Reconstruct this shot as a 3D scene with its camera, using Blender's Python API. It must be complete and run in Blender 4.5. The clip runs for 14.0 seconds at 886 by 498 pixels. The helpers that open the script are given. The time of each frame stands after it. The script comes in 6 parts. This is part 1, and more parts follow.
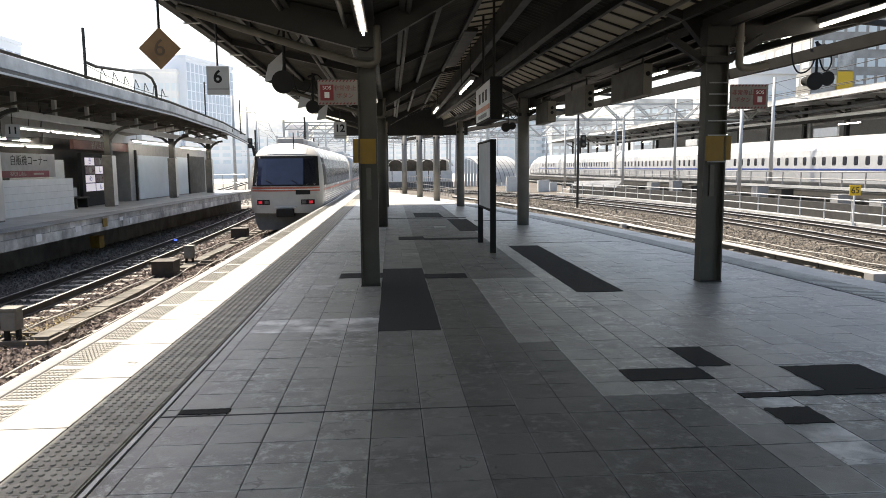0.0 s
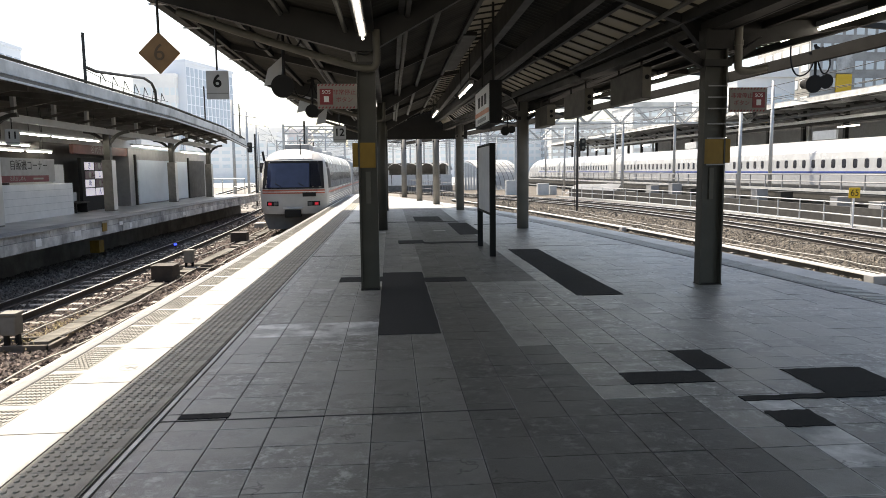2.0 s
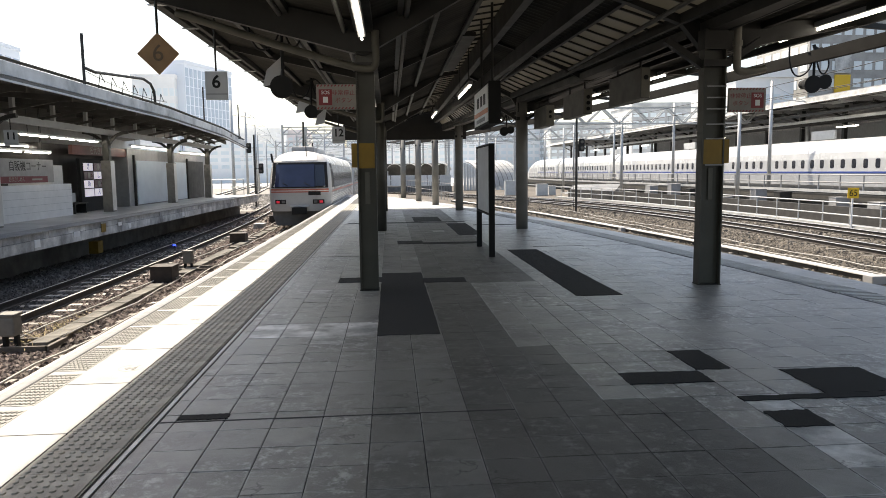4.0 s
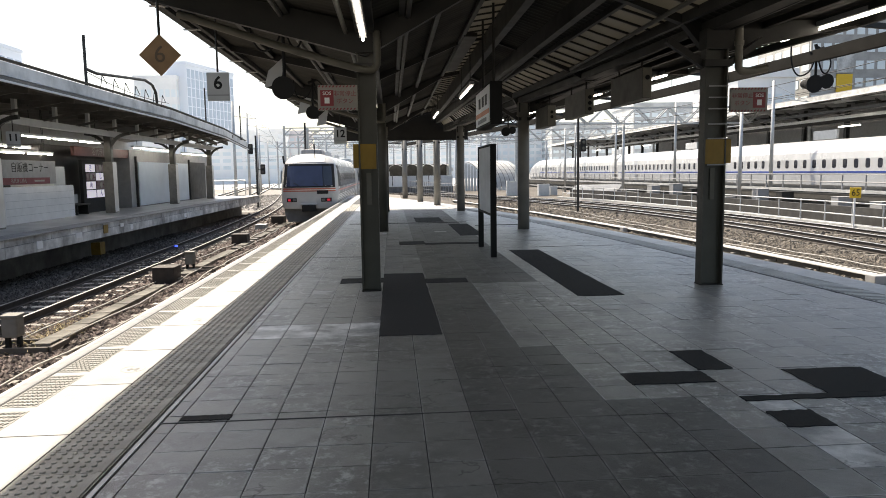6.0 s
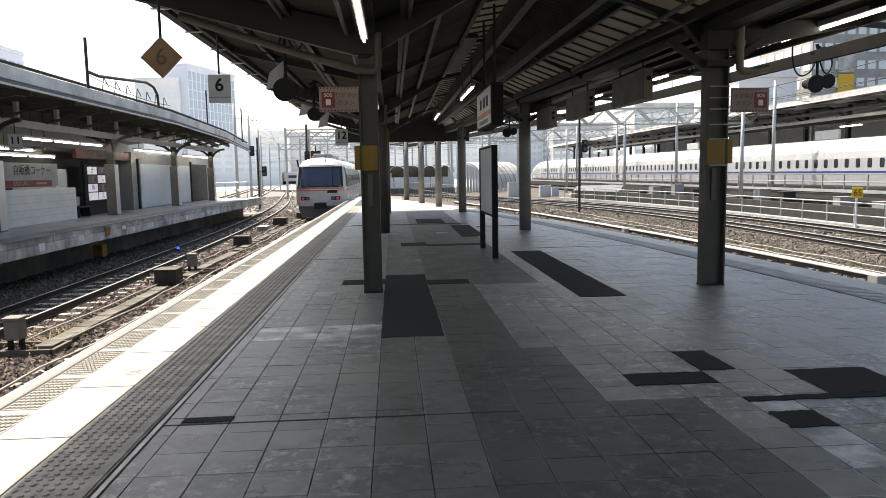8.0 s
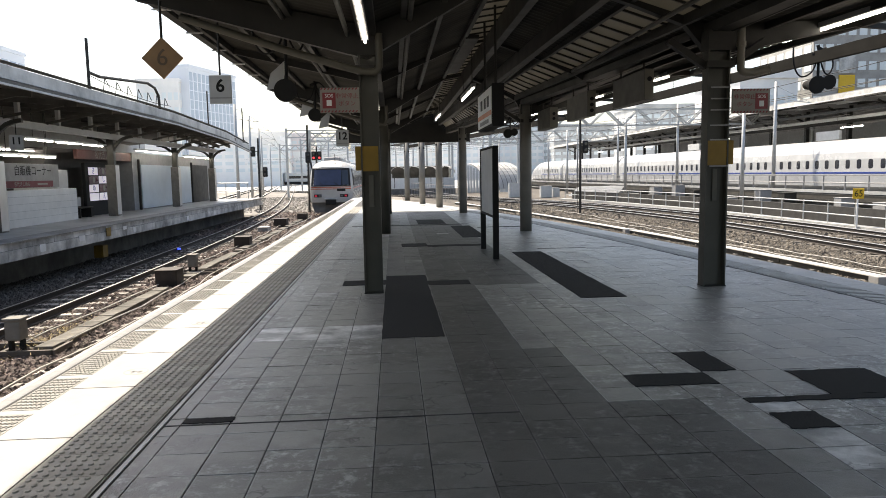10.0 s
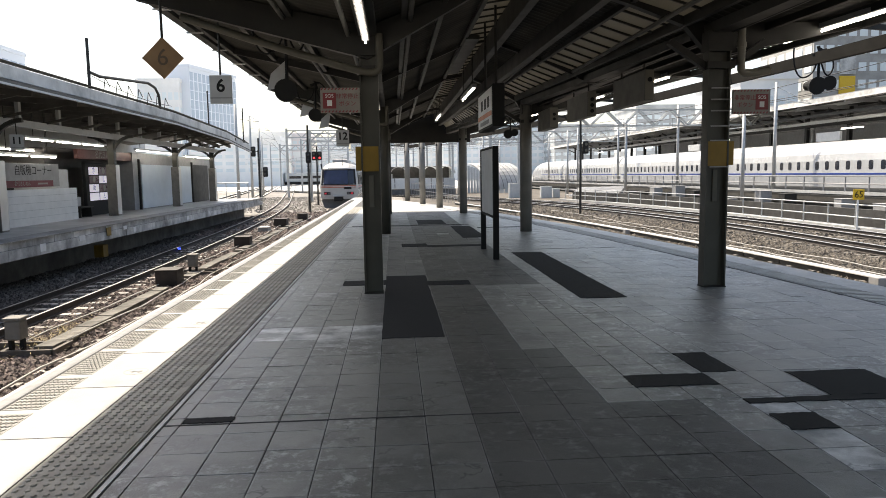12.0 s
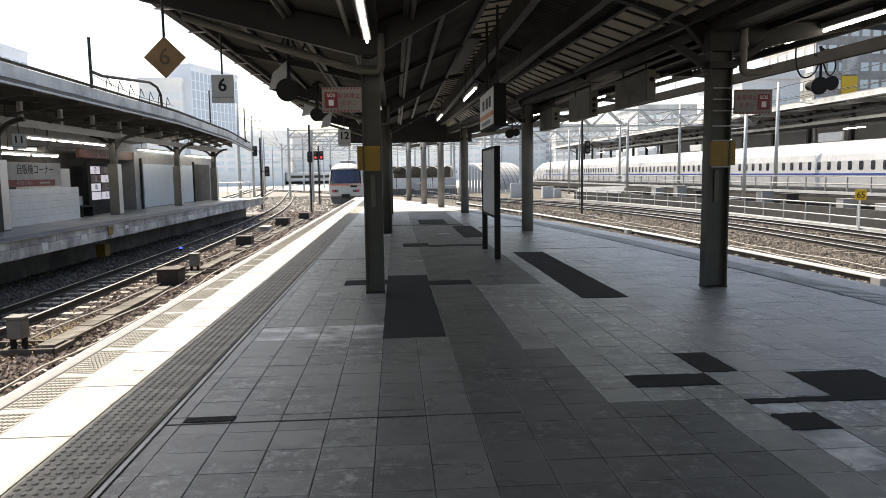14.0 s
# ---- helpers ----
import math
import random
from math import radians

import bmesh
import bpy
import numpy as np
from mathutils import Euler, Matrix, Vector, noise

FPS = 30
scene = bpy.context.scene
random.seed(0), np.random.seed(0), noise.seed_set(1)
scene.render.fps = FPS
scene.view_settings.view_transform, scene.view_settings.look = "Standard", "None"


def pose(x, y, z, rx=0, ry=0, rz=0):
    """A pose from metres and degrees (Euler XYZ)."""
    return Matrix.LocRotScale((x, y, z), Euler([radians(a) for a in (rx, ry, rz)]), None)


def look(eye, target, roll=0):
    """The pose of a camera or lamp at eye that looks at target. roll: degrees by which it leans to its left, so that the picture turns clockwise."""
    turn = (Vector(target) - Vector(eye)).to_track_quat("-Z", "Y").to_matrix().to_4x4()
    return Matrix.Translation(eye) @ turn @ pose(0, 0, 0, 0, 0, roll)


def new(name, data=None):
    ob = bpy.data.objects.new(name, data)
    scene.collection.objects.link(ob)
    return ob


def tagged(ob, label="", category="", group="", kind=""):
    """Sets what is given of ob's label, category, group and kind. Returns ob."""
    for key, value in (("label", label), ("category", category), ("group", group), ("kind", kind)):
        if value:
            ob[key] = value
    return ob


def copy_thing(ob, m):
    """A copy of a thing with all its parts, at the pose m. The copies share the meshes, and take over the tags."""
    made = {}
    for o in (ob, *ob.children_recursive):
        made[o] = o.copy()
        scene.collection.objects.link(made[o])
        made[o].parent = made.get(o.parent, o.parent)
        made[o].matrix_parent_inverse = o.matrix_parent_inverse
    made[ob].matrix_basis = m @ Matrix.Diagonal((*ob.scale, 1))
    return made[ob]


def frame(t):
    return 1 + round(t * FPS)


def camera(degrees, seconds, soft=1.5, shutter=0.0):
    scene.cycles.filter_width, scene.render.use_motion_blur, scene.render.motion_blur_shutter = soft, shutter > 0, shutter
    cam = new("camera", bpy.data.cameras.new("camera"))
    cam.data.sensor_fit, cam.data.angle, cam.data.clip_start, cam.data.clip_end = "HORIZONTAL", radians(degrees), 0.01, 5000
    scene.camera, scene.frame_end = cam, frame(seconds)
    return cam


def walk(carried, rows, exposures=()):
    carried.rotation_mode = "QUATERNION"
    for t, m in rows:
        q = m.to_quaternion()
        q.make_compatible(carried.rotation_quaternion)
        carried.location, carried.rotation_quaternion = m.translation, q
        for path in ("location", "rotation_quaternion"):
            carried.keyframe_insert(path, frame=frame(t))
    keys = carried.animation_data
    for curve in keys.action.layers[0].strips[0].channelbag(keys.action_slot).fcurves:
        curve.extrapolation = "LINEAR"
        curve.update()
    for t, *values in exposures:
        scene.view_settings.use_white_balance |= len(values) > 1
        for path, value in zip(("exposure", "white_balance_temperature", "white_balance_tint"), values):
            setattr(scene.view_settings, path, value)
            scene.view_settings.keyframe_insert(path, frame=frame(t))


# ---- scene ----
# ---- camera ----
cam = camera(64.6, 14.0, soft=0.9)
EYE = Vector((0.0, 0.0, 1.503))
# seconds, tilt down, lean to the left, turn to the right (degrees)
LOOK = [
    (0.0, 6.678, -0.507, 4.173),
    (0.5, 6.612, -0.569, 4.157),
    (1.0, 6.526, -0.613, 4.149),
    (1.5, 6.439, -0.647, 4.158),
    (2.0, 6.380, -0.660, 4.195),
    (2.5, 6.354, -0.662, 4.246),
    (3.0, 6.345, -0.681, 4.283),
    (5.5, 6.336, -0.782, 4.170),
    (6.0, 6.300, -0.824, 4.120),
    (6.5, 6.269, -0.865, 4.068),
    (7.0, 6.240, -0.925, 4.040),
    (7.5, 6.214, -0.986, 4.022),
    (8.0, 6.195, -1.016, 3.987),
    (10.5, 6.117, -0.973, 3.911),
    (11.0, 6.103, -0.934, 3.914),
    (11.5, 6.099, -0.916, 3.915),
    (12.0, 6.108, -0.897, 3.920),
    (12.5, 6.134, -0.865, 3.932),
    (13.0, 6.165, -0.834, 3.921),
    (13.5, 6.164, -0.816, 3.870),
    (14.0, 6.131, -0.816, 3.805),
]


def heading(tilt, lean, turn):
    a, b = radians(tilt), radians(turn)
    way = Vector((math.sin(b) * math.cos(a), math.cos(b) * math.cos(a), -math.sin(a)))
    return look(EYE, EYE + way, lean)


walk(cam, [(t, heading(a, b, c)) for t, a, b, c in LOOK], [(0.0, 1.35, 7300, 10), (1.5, 1.27, 7300, 10), (3.0, 1.22, 7300, 10), (8.0, 1.17, 7300, 10), (14.0, 1.15, 7300, 10)])

# ---- light ----
SUN_WAY = Vector((-0.32, 0.55, 1.0)).normalized()
world = bpy.data.worlds.new("sky")
scene.world = world
world.use_nodes = True
wn = world.node_tree
sky = wn.nodes.new("ShaderNodeTexSky")
sky.sky_type = "NISHITA"
sky.sun_disc = False
sky.sun_elevation = math.asin(SUN_WAY.z)
sky.sun_rotation = math.atan2(SUN_WAY.x, SUN_WAY.y)
sky.air_density, sky.dust_density = 1.0, 2.5
wn.nodes["Background"].inputs["Strength"].default_value = 0.13
wn.links.new(sky.outputs["Color"], wn.nodes["Background"].inputs["Color"])
sun = new("sun", bpy.data.lights.new("sun", "SUN"))
sun.data.energy, sun.data.angle, sun.data.color = 4.5, radians(0.9), (1.0, 0.95, 0.87)
sun.matrix_world = look(SUN_WAY * 60, (0, 0, 0))


# ---- materials ----
def material(name, c1, c2=None, rough=0.7, scale=6.0, metal=0.0, bump=0.0, fine=60.0, stain=0.0, stain_scale=0.7, vary=0.0, spec=0.5, spread=0.25, placed=False, worn=0.0, rvar=0.12, laid=None):
    """Two colours mixed by coarse noise, fine grain in roughness and relief, darker stains, and a shade that varies from piece to piece."""
    m = bpy.data.materials.new(name)
    m.use_nodes = True
    n, l = m.node_tree.nodes, m.node_tree.links
    bsdf = n["Principled BSDF"]
    c2 = c2 or tuple(v * 0.82 for v in c1)
    co = n.new("ShaderNodeNewGeometry" if placed else "ShaderNodeTexCoord")
    at = co.outputs["Position" if placed else "Object"]
    a = n.new("ShaderNodeTexNoise")
    a.inputs["Scale"].default_value, a.inputs["Detail"].default_value = scale, 6
    l.new(at, a.inputs["Vector"])
    ramp = n.new("ShaderNodeMapRange")
    ramp.inputs["From Min"].default_value, ramp.inputs["From Max"].default_value = 0.5 - spread, 0.5 + spread
    l.new(a.outputs["Fac"], ramp.inputs["Value"])
    mix = n.new("ShaderNodeMix")
    mix.data_type = "RGBA"
    mix.inputs["A"].default_value, mix.inputs["B"].default_value = (*c1, 1), (*c2, 1)
    l.new(ramp.outputs["Result"], mix.inputs["Factor"])
    colour = mix.outputs["Result"]
    b = n.new("ShaderNodeTexNoise")
    b.inputs["Scale"].default_value, b.inputs["Detail"].default_value = fine, 4
    l.new(at, b.inputs["Vector"])
    if stain:
        s = n.new("ShaderNodeTexNoise")
        s.inputs["Scale"].default_value, s.inputs["Detail"].default_value, s.inputs["Roughness"].default_value = stain_scale, 8, 0.65
        l.new(at, s.inputs["Vector"])
        r = n.new("ShaderNodeMapRange")
        r.inputs["From Min"].default_value, r.inputs["From Max"].default_value = 0.42, 0.68
        r.inputs["To Min"].default_value, r.inputs["To Max"].default_value = 1.0, 1.0 - stain
        l.new(s.outputs["Fac"], r.inputs["Value"])
        k = n.new("ShaderNodeMix")
        k.data_type, k.blend_type = "RGBA", "MULTIPLY"
        k.inputs["Factor"].default_value = 1.0
        l.new(colour, k.inputs["A"])
        l.new(r.outputs["Result"], k.inputs["B"])
        colour = k.outputs["Result"]
    if vary:
        info = n.new("ShaderNodeObjectInfo")
        geo = n.new("ShaderNodeNewGeometry")
        add = n.new("ShaderNodeMath")
        add.operation = "ADD"
        l.new(info.outputs["Random"], add.inputs[0])
        l.new(geo.outputs["Random Per Island"], add.inputs[1])
        fr = n.new("ShaderNodeMath")
        fr.operation = "FRACT"
        l.new(add.outputs[0], fr.inputs[0])
        r = n.new("ShaderNodeMapRange")
        r.inputs["To Min"].default_value, r.inputs["To Max"].default_value = 1.0 - vary, 1.0 + vary
        l.new(fr.outputs[0], r.inputs["Value"])
        k = n.new("ShaderNodeMix")
        k.data_type, k.blend_type = "RGBA", "MULTIPLY"
        k.inputs["Factor"].default_value = 1.0
        l.new(colour, k.inputs["A"])
        l.new(r.outputs["Result"], k.inputs["B"])
        colour = k.outputs["Result"]
    if worn:
        # chalky scuffs and hairline cracks
        def noise(sc, detail, rough_n):
            t = n.new("ShaderNodeTexNoise")
            t.inputs["Scale"].default_value, t.inputs["Detail"].default_value, t.inputs["Roughness"].default_value = sc, detail, rough_n
            l.new(at, t.inputs["Vector"])
            return t.outputs["Fac"]

        def ramped(v, a0, a1, b0, b1):
            t = n.new("ShaderNodeMapRange")
            for key, val in (("From Min", a0), ("From Max", a1), ("To Min", b0), ("To Max", b1)):
                t.inputs[key].default_value = val
            l.new(v, t.inputs["Value"])
            return t.outputs["Result"]

        def maths(kind, u, v):
            t = n.new("ShaderNodeMath")
            t.operation = kind
            for k_, w_ in enumerate((u, v)):
                if isinstance(w_, float):
                    t.inputs[k_].default_value = w_
                else:
                    l.new(w_, t.inputs[k_])
            return t.outputs[0]

        chalk = maths("MULTIPLY", ramped(noise(9.0, 12, 0.82), 0.505, 0.60, 0.0, worn), ramped(noise(1.1, 4, 0.6), 0.43, 0.58, 0.05, 1.0))
        if laid:
            # rubbed edges of the tiles, by the grid in which they are laid
            xyz = n.new("ShaderNodeSeparateXYZ")
            l.new(at, xyz.inputs[0])
            rim = None
            for axis, (origin, pitch) in zip("XY", laid):
                f = maths("FRACT", maths("MULTIPLY", maths("SUBTRACT", xyz.outputs[axis], origin), 1.0 / pitch), 0.0)
                e = ramped(maths("ABSOLUTE", maths("SUBTRACT", f, 0.5), 0.0), 0.452, 0.488, 0.0, 1.0)
                rim = e if rim is None else maths("MAXIMUM", rim, e)
            rubbed = maths("MULTIPLY", rim, ramped(noise(3.3, 8, 0.7), 0.45, 0.58, 0.0, min(0.75, worn)))
            chalk = maths("MAXIMUM", chalk, rubbed)
        k = n.new("ShaderNodeMix")
        k.data_type = "RGBA"
        k.inputs["B"].default_value = (0.50, 0.50, 0.49, 1)
        l.new(chalk, k.inputs["Factor"])
        l.new(colour, k.inputs["A"])
        line = maths("ABSOLUTE", maths("SUBTRACT", noise(2.6, 4, 0.55), 0.5), 0.0)
        crack = maths("MAXIMUM", ramped(line, 0.002, 0.012, 0.5, 1.0), ramped(noise(1.7, 2, 0.5), 0.58, 0.66, 1.0, 0.0))
        k2 = n.new("ShaderNodeMix")
        k2.data_type, k2.blend_type = "RGBA", "MULTIPLY"
        k2.inputs["Factor"].default_value = 1.0
        l.new(k.outputs["Result"], k2.inputs["A"])
        l.new(crack, k2.inputs["B"])
        colour = k2.outputs["Result"]
    l.new(colour, bsdf.inputs["Base Color"])
    rr = n.new("ShaderNodeMapRange")
    rr.inputs["To Min"].default_value, rr.inputs["To Max"].default_value = max(0.03, rough - rvar), min(1.0, rough + rvar)
    l.new(a.outputs["Fac"], rr.inputs["Value"])
    l.new(rr.outputs["Result"], bsdf.inputs["Roughness"])
    bsdf.inputs["Metallic"].default_value = metal
    bsdf.inputs["Specular IOR Level"].default_value = spec
    if bump:
        bp = n.new("ShaderNodeBump")
        bp.inputs["Strength"].default_value, bp.inputs["Distance"].default_value = bump, 0.01
        l.new(b.outputs["Fac"], bp.inputs["Height"])
        l.new(bp.outputs["Normal"], bsdf.inputs["Normal"])
    return m


def glowing(name, colour, strength):
    m = bpy.data.materials.new(name)
    m.use_nodes = True
    bsdf = m.node_tree.nodes["Principled BSDF"]
    bsdf.inputs["Base Color"].default_value = (*colour, 1)
    bsdf.inputs["Emission Color"].default_value = (*colour, 1)
    bsdf.inputs["Emission Strength"].default_value = strength
    return m


def translucent(name, colour, amount):
    """Thin sheet that lets diffuse daylight through."""
    m = bpy.data.materials.new(name)
    m.use_nodes = True
    n, l = m.node_tree.nodes, m.node_tree.links
    bsdf = n["Principled BSDF"]
    co = n.new("ShaderNodeTexCoord")
    no = n.new("ShaderNodeTexNoise")
    no.inputs["Scale"].default_value, no.inputs["Detail"].default_value = 3.0, 6
    l.new(co.outputs["Object"], no.inputs["Vector"])
    r = n.new("ShaderNodeMix")
    r.data_type = "RGBA"
    r.inputs["A"].default_value = (*colour, 1)
    r.inputs["B"].default_value = (*[v * 0.6 for v in colour], 1)
    l.new(no.outputs["Fac"], r.inputs["Factor"])
    l.new(r.outputs["Result"], bsdf.inputs["Base Color"])
    tr = n.new("ShaderNodeBsdfTranslucent")
    l.new(r.outputs["Result"], tr.inputs["Color"])
    mx = n.new("ShaderNodeMixShader")
    mx.inputs["Fac"].default_value = amount
    l.new(bsdf.outputs["BSDF"], mx.inputs[1])
    l.new(tr.outputs["BSDF"], mx.inputs[2])
    l.new(mx.outputs["Shader"], n["Material Output"].inputs["Surface"])
    return m


TILE_GRID = ((-0.739, 0.3), (3.207, 0.2905))     # origin and pitch of the tiling, across and along
TILE_SCUFF = material("scuffed_relaid_tile", (0.184, 0.178, 0.162), (0.240, 0.233, 0.214), rough=0.38, rvar=0.22, scale=2.6, bump=0.32, fine=140, stain=0.55, stain_scale=1.4, vary=0.14, spec=0.5, spread=0.16, placed=True, worn=1.0, laid=TILE_GRID)
# TILE is also lightened for the sky's sheen on both sides of the floor
TILE = material("platform_tile", (0.243, 0.235, 0.215), (0.306, 0.297, 0.273), rough=0.38, rvar=0.20, scale=2.6, bump=0.32, fine=140, stain=0.5, stain_scale=1.1, vary=0.11, spec=0.5, spread=0.14, placed=True, worn=0.95, laid=TILE_GRID)
TILE_DARK = material("darker_platform_tile", (0.091, 0.088, 0.081), (0.118, 0.115, 0.106), rough=0.50, rvar=0.2, scale=2.6, bump=0.32, fine=140, stain=0.5, stain_scale=1.1, vary=0.10, spec=0.40, spread=0.16, placed=True, worn=0.28, laid=TILE_GRID)
TILE_MID = material("mid_grey_platform_tile", (0.172, 0.168, 0.155), (0.216, 0.211, 0.196), rough=0.46, rvar=0.2, scale=2.6, bump=0.32, fine=140, stain=0.5, stain_scale=1.1, vary=0.10, spec=0.40, spread=0.16, placed=True, worn=0.35, laid=TILE_GRID)
TILE_PALE = material("worn_pale_tile", (0.74, 0.74, 0.73), (0.27, 0.27, 0.262), rough=0.34, rvar=0.2, scale=3.4, bump=0.32, fine=140, stain=0.5, stain_scale=2.2, vary=0.12, spec=0.5, spread=0.10, placed=True, worn=0.9, laid=TILE_GRID)
JOINT = material("joint_mortar", (0.045, 0.045, 0.046), (0.07, 0.07, 0.07), rough=0.95, scale=9)
CONCRETE = material("pale_concrete", (0.455, 0.458, 0.45), (0.37, 0.372, 0.365), rough=0.85, scale=3, bump=0.3, fine=90, stain=0.28)
CONCRETE_MID = material("grey_concrete", (0.33, 0.325, 0.315), (0.25, 0.247, 0.24), rough=0.7, scale=2.0, bump=0.25, fine=60, stain=0.4, worn=0.4)
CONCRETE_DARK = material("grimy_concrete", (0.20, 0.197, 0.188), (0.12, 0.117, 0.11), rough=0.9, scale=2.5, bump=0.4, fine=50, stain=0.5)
TACTILE = material("worn_tactile_paving", (0.33, 0.315, 0.265), (0.235, 0.225, 0.19), rough=0.55, scale=8, bump=0.25, fine=120, stain=0.35, vary=0.12)
PAD = material("antislip_pad", (0.32, 0.315, 0.295), (0.24, 0.235, 0.222), rough=0.85, scale=12, bump=0.3)
MARGIN = material("smooth_margin_concrete", (0.41, 0.40, 0.375), (0.32, 0.312, 0.293), rough=0.42, scale=2.4, bump=0.2, fine=90, stain=0.35, placed=True, worn=0.5)
RIB = material("worn_ribbed_strip", (0.40, 0.395, 0.36), (0.30, 0.295, 0.27), rough=0.45, scale=10, bump=0.2, stain=0.3)
NOSING = material("platform_nosing", (0.23, 0.23, 0.228), (0.17, 0.17, 0.168), rough=0.45, scale=10, bump=0.1)
ASPHALT = material("asphalt_patch", (0.022, 0.022, 0.023), (0.032, 0.032, 0.032), rough=0.92, scale=20, bump=0.6, fine=260, spec=0.25)
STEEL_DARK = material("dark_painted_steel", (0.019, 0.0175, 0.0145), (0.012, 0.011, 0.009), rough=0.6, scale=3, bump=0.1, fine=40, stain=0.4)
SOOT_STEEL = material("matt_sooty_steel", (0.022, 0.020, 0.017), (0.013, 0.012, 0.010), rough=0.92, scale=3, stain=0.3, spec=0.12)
FAR_STEEL = material("dusty_brown_steel", (0.125, 0.115, 0.098), (0.075, 0.069, 0.058), rough=0.7, scale=3, stain=0.35)
DARK_RED = material("dark_red_band", (0.15, 0.014, 0.022), (0.12, 0.012, 0.018), rough=0.5, scale=4)
SHOP_DARK = material("dim_shop_interior", (0.075, 0.07, 0.065), (0.045, 0.042, 0.04), rough=0.5, scale=1.5, stain=0.3)
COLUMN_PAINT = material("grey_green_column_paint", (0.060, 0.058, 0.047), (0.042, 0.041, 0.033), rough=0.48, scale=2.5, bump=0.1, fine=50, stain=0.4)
# lighter copy of the column paint, with daylight put into the colour
COLUMN_DAYLIT = material("daylit_column_paint", (0.21, 0.20, 0.18), (0.15, 0.145, 0.13), rough=0.6, scale=2.5, stain=0.3)
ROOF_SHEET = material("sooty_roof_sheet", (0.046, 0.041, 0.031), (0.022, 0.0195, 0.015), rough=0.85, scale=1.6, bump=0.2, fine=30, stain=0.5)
SKYLIGHT = translucent("grimy_frosted_skylight", (0.20, 0.177, 0.13), 0.046)
BALLAST = material("ballast", (0.23, 0.185, 0.165), (0.095, 0.074, 0.066), rough=0.95, scale=18, bump=1.0, fine=30, stain=0.4, vary=0.6)
# darker ballast: the far canopy's shade on the left track, put into colour
BALLAST_SHADE = material("shade_dark_ballast", (0.125, 0.117, 0.108), (0.070, 0.065, 0.060), rough=0.95, scale=18, bump=0.8, fine=30, stain=0.4, vary=0.35)
# paler ballast: the far yard's washed-out brightness is put into the colour
BALLAST_WASHED = material("washed_out_ballast", (0.235, 0.22, 0.20), (0.13, 0.12, 0.108), rough=0.95, scale=3, bump=0.6, fine=14, stain=0.35, stain_scale=0.3, vary=0.25, placed=True)
BALLAST_PALE = material("dusty_ballast", (0.19, 0.165, 0.135), (0.10, 0.087, 0.072), rough=0.95, scale=14, bump=1.0, fine=22, stain=0.45, stain_scale=0.5, vary=0.35, placed=True)
RAIL_SIDE = material("rusty_rail_side", (0.036, 0.028, 0.024), (0.024, 0.019, 0.016), rough=0.8, scale=14, bump=0.2)
RAIL_TOP = material("polished_rail_head", (0.75, 0.74, 0.72), (0.65, 0.64, 0.62), rough=0.45, scale=20, metal=1.0)
RAIL_DULL = material("dull_rail_head", (0.46, 0.45, 0.44), (0.34, 0.33, 0.325), rough=0.42, scale=20, metal=0.8)
SLEEPER_PALE = material("pale_concrete_sleeper", (0.50, 0.47, 0.43), (0.30, 0.28, 0.25), rough=0.9, scale=5, bump=0.4, stain=0.4, vary=0.3)
SLEEPER = material("weathered_sleeper", (0.15, 0.135, 0.12), (0.09, 0.08, 0.07), rough=0.9, scale=6, bump=0.4, vary=0.2)
WHITE = material("white_paint", (0.78, 0.78, 0.77), (0.70, 0.70, 0.69), rough=0.4, scale=4, stain=0.12)
WHITE_GLOSS = material("white_train_paint", (0.47, 0.475, 0.48), (0.43, 0.435, 0.44), rough=0.25, scale=1.5, stain=0.15)
SILVER = material("brushed_stainless", (0.62, 0.62, 0.61), (0.55, 0.55, 0.54), rough=0.38, scale=3, metal=0.85, stain=0.1)
CREAM = material("cream_train_front", (0.46, 0.455, 0.44), (0.40, 0.395, 0.38), rough=0.25, scale=2, stain=0.15)
SKIRT = material("dark_grey_skirt", (0.13, 0.13, 0.13), (0.10, 0.10, 0.10), rough=0.6, scale=4, stain=0.3)
STRIPE_RED = material("dull_red_stripe", (0.40, 0.10, 0.06), (0.34, 0.085, 0.05), rough=0.4, scale=4)
ORANGE = material("orange_stripe", (0.60, 0.17, 0.05), (0.52, 0.14, 0.045), rough=0.4, scale=4)
BLUE = material("blue_stripe", (0.02, 0.05, 0.25), (0.02, 0.045, 0.2), rough=0.4, scale=4)
DARK_GLASS = material("dark_window_glass", (0.012, 0.014, 0.02), (0.02, 0.022, 0.03), rough=0.06, scale=2, spec=0.8)
SIDE_GLASS = material("dull_tinted_side_glass", (0.016, 0.018, 0.022), (0.024, 0.026, 0.03), rough=0.22, scale=2, spec=0.25)
# the blue of reflected sky is put into the glass colour
CAB_GLASS = material("sky_blue_windscreen", (0.028, 0.034, 0.075), (0.02, 0.024, 0.05), rough=0.10, scale=2, spec=0.7)
BLACK = material("matt_black", (0.012, 0.012, 0.012), (0.018, 0.018, 0.018), rough=0.75, scale=8, spec=0.25)
GREY = material("grey_paint", (0.30, 0.30, 0.30), (0.25, 0.25, 0.25), rough=0.6, scale=5, stain=0.2)
GREY_LIGHT = material("light_grey_paint", (0.52, 0.53, 0.53), (0.45, 0.46, 0.46), rough=0.55, scale=4, stain=0.15)
YELLOW = material("yellow_paint", (0.25, 0.145, 0.007), (0.18, 0.105, 0.006), rough=0.55, scale=6, stain=0.35)
RED = material("red_sign_paint", (0.22, 0.025, 0.03), (0.18, 0.022, 0.027), rough=0.5, scale=5)
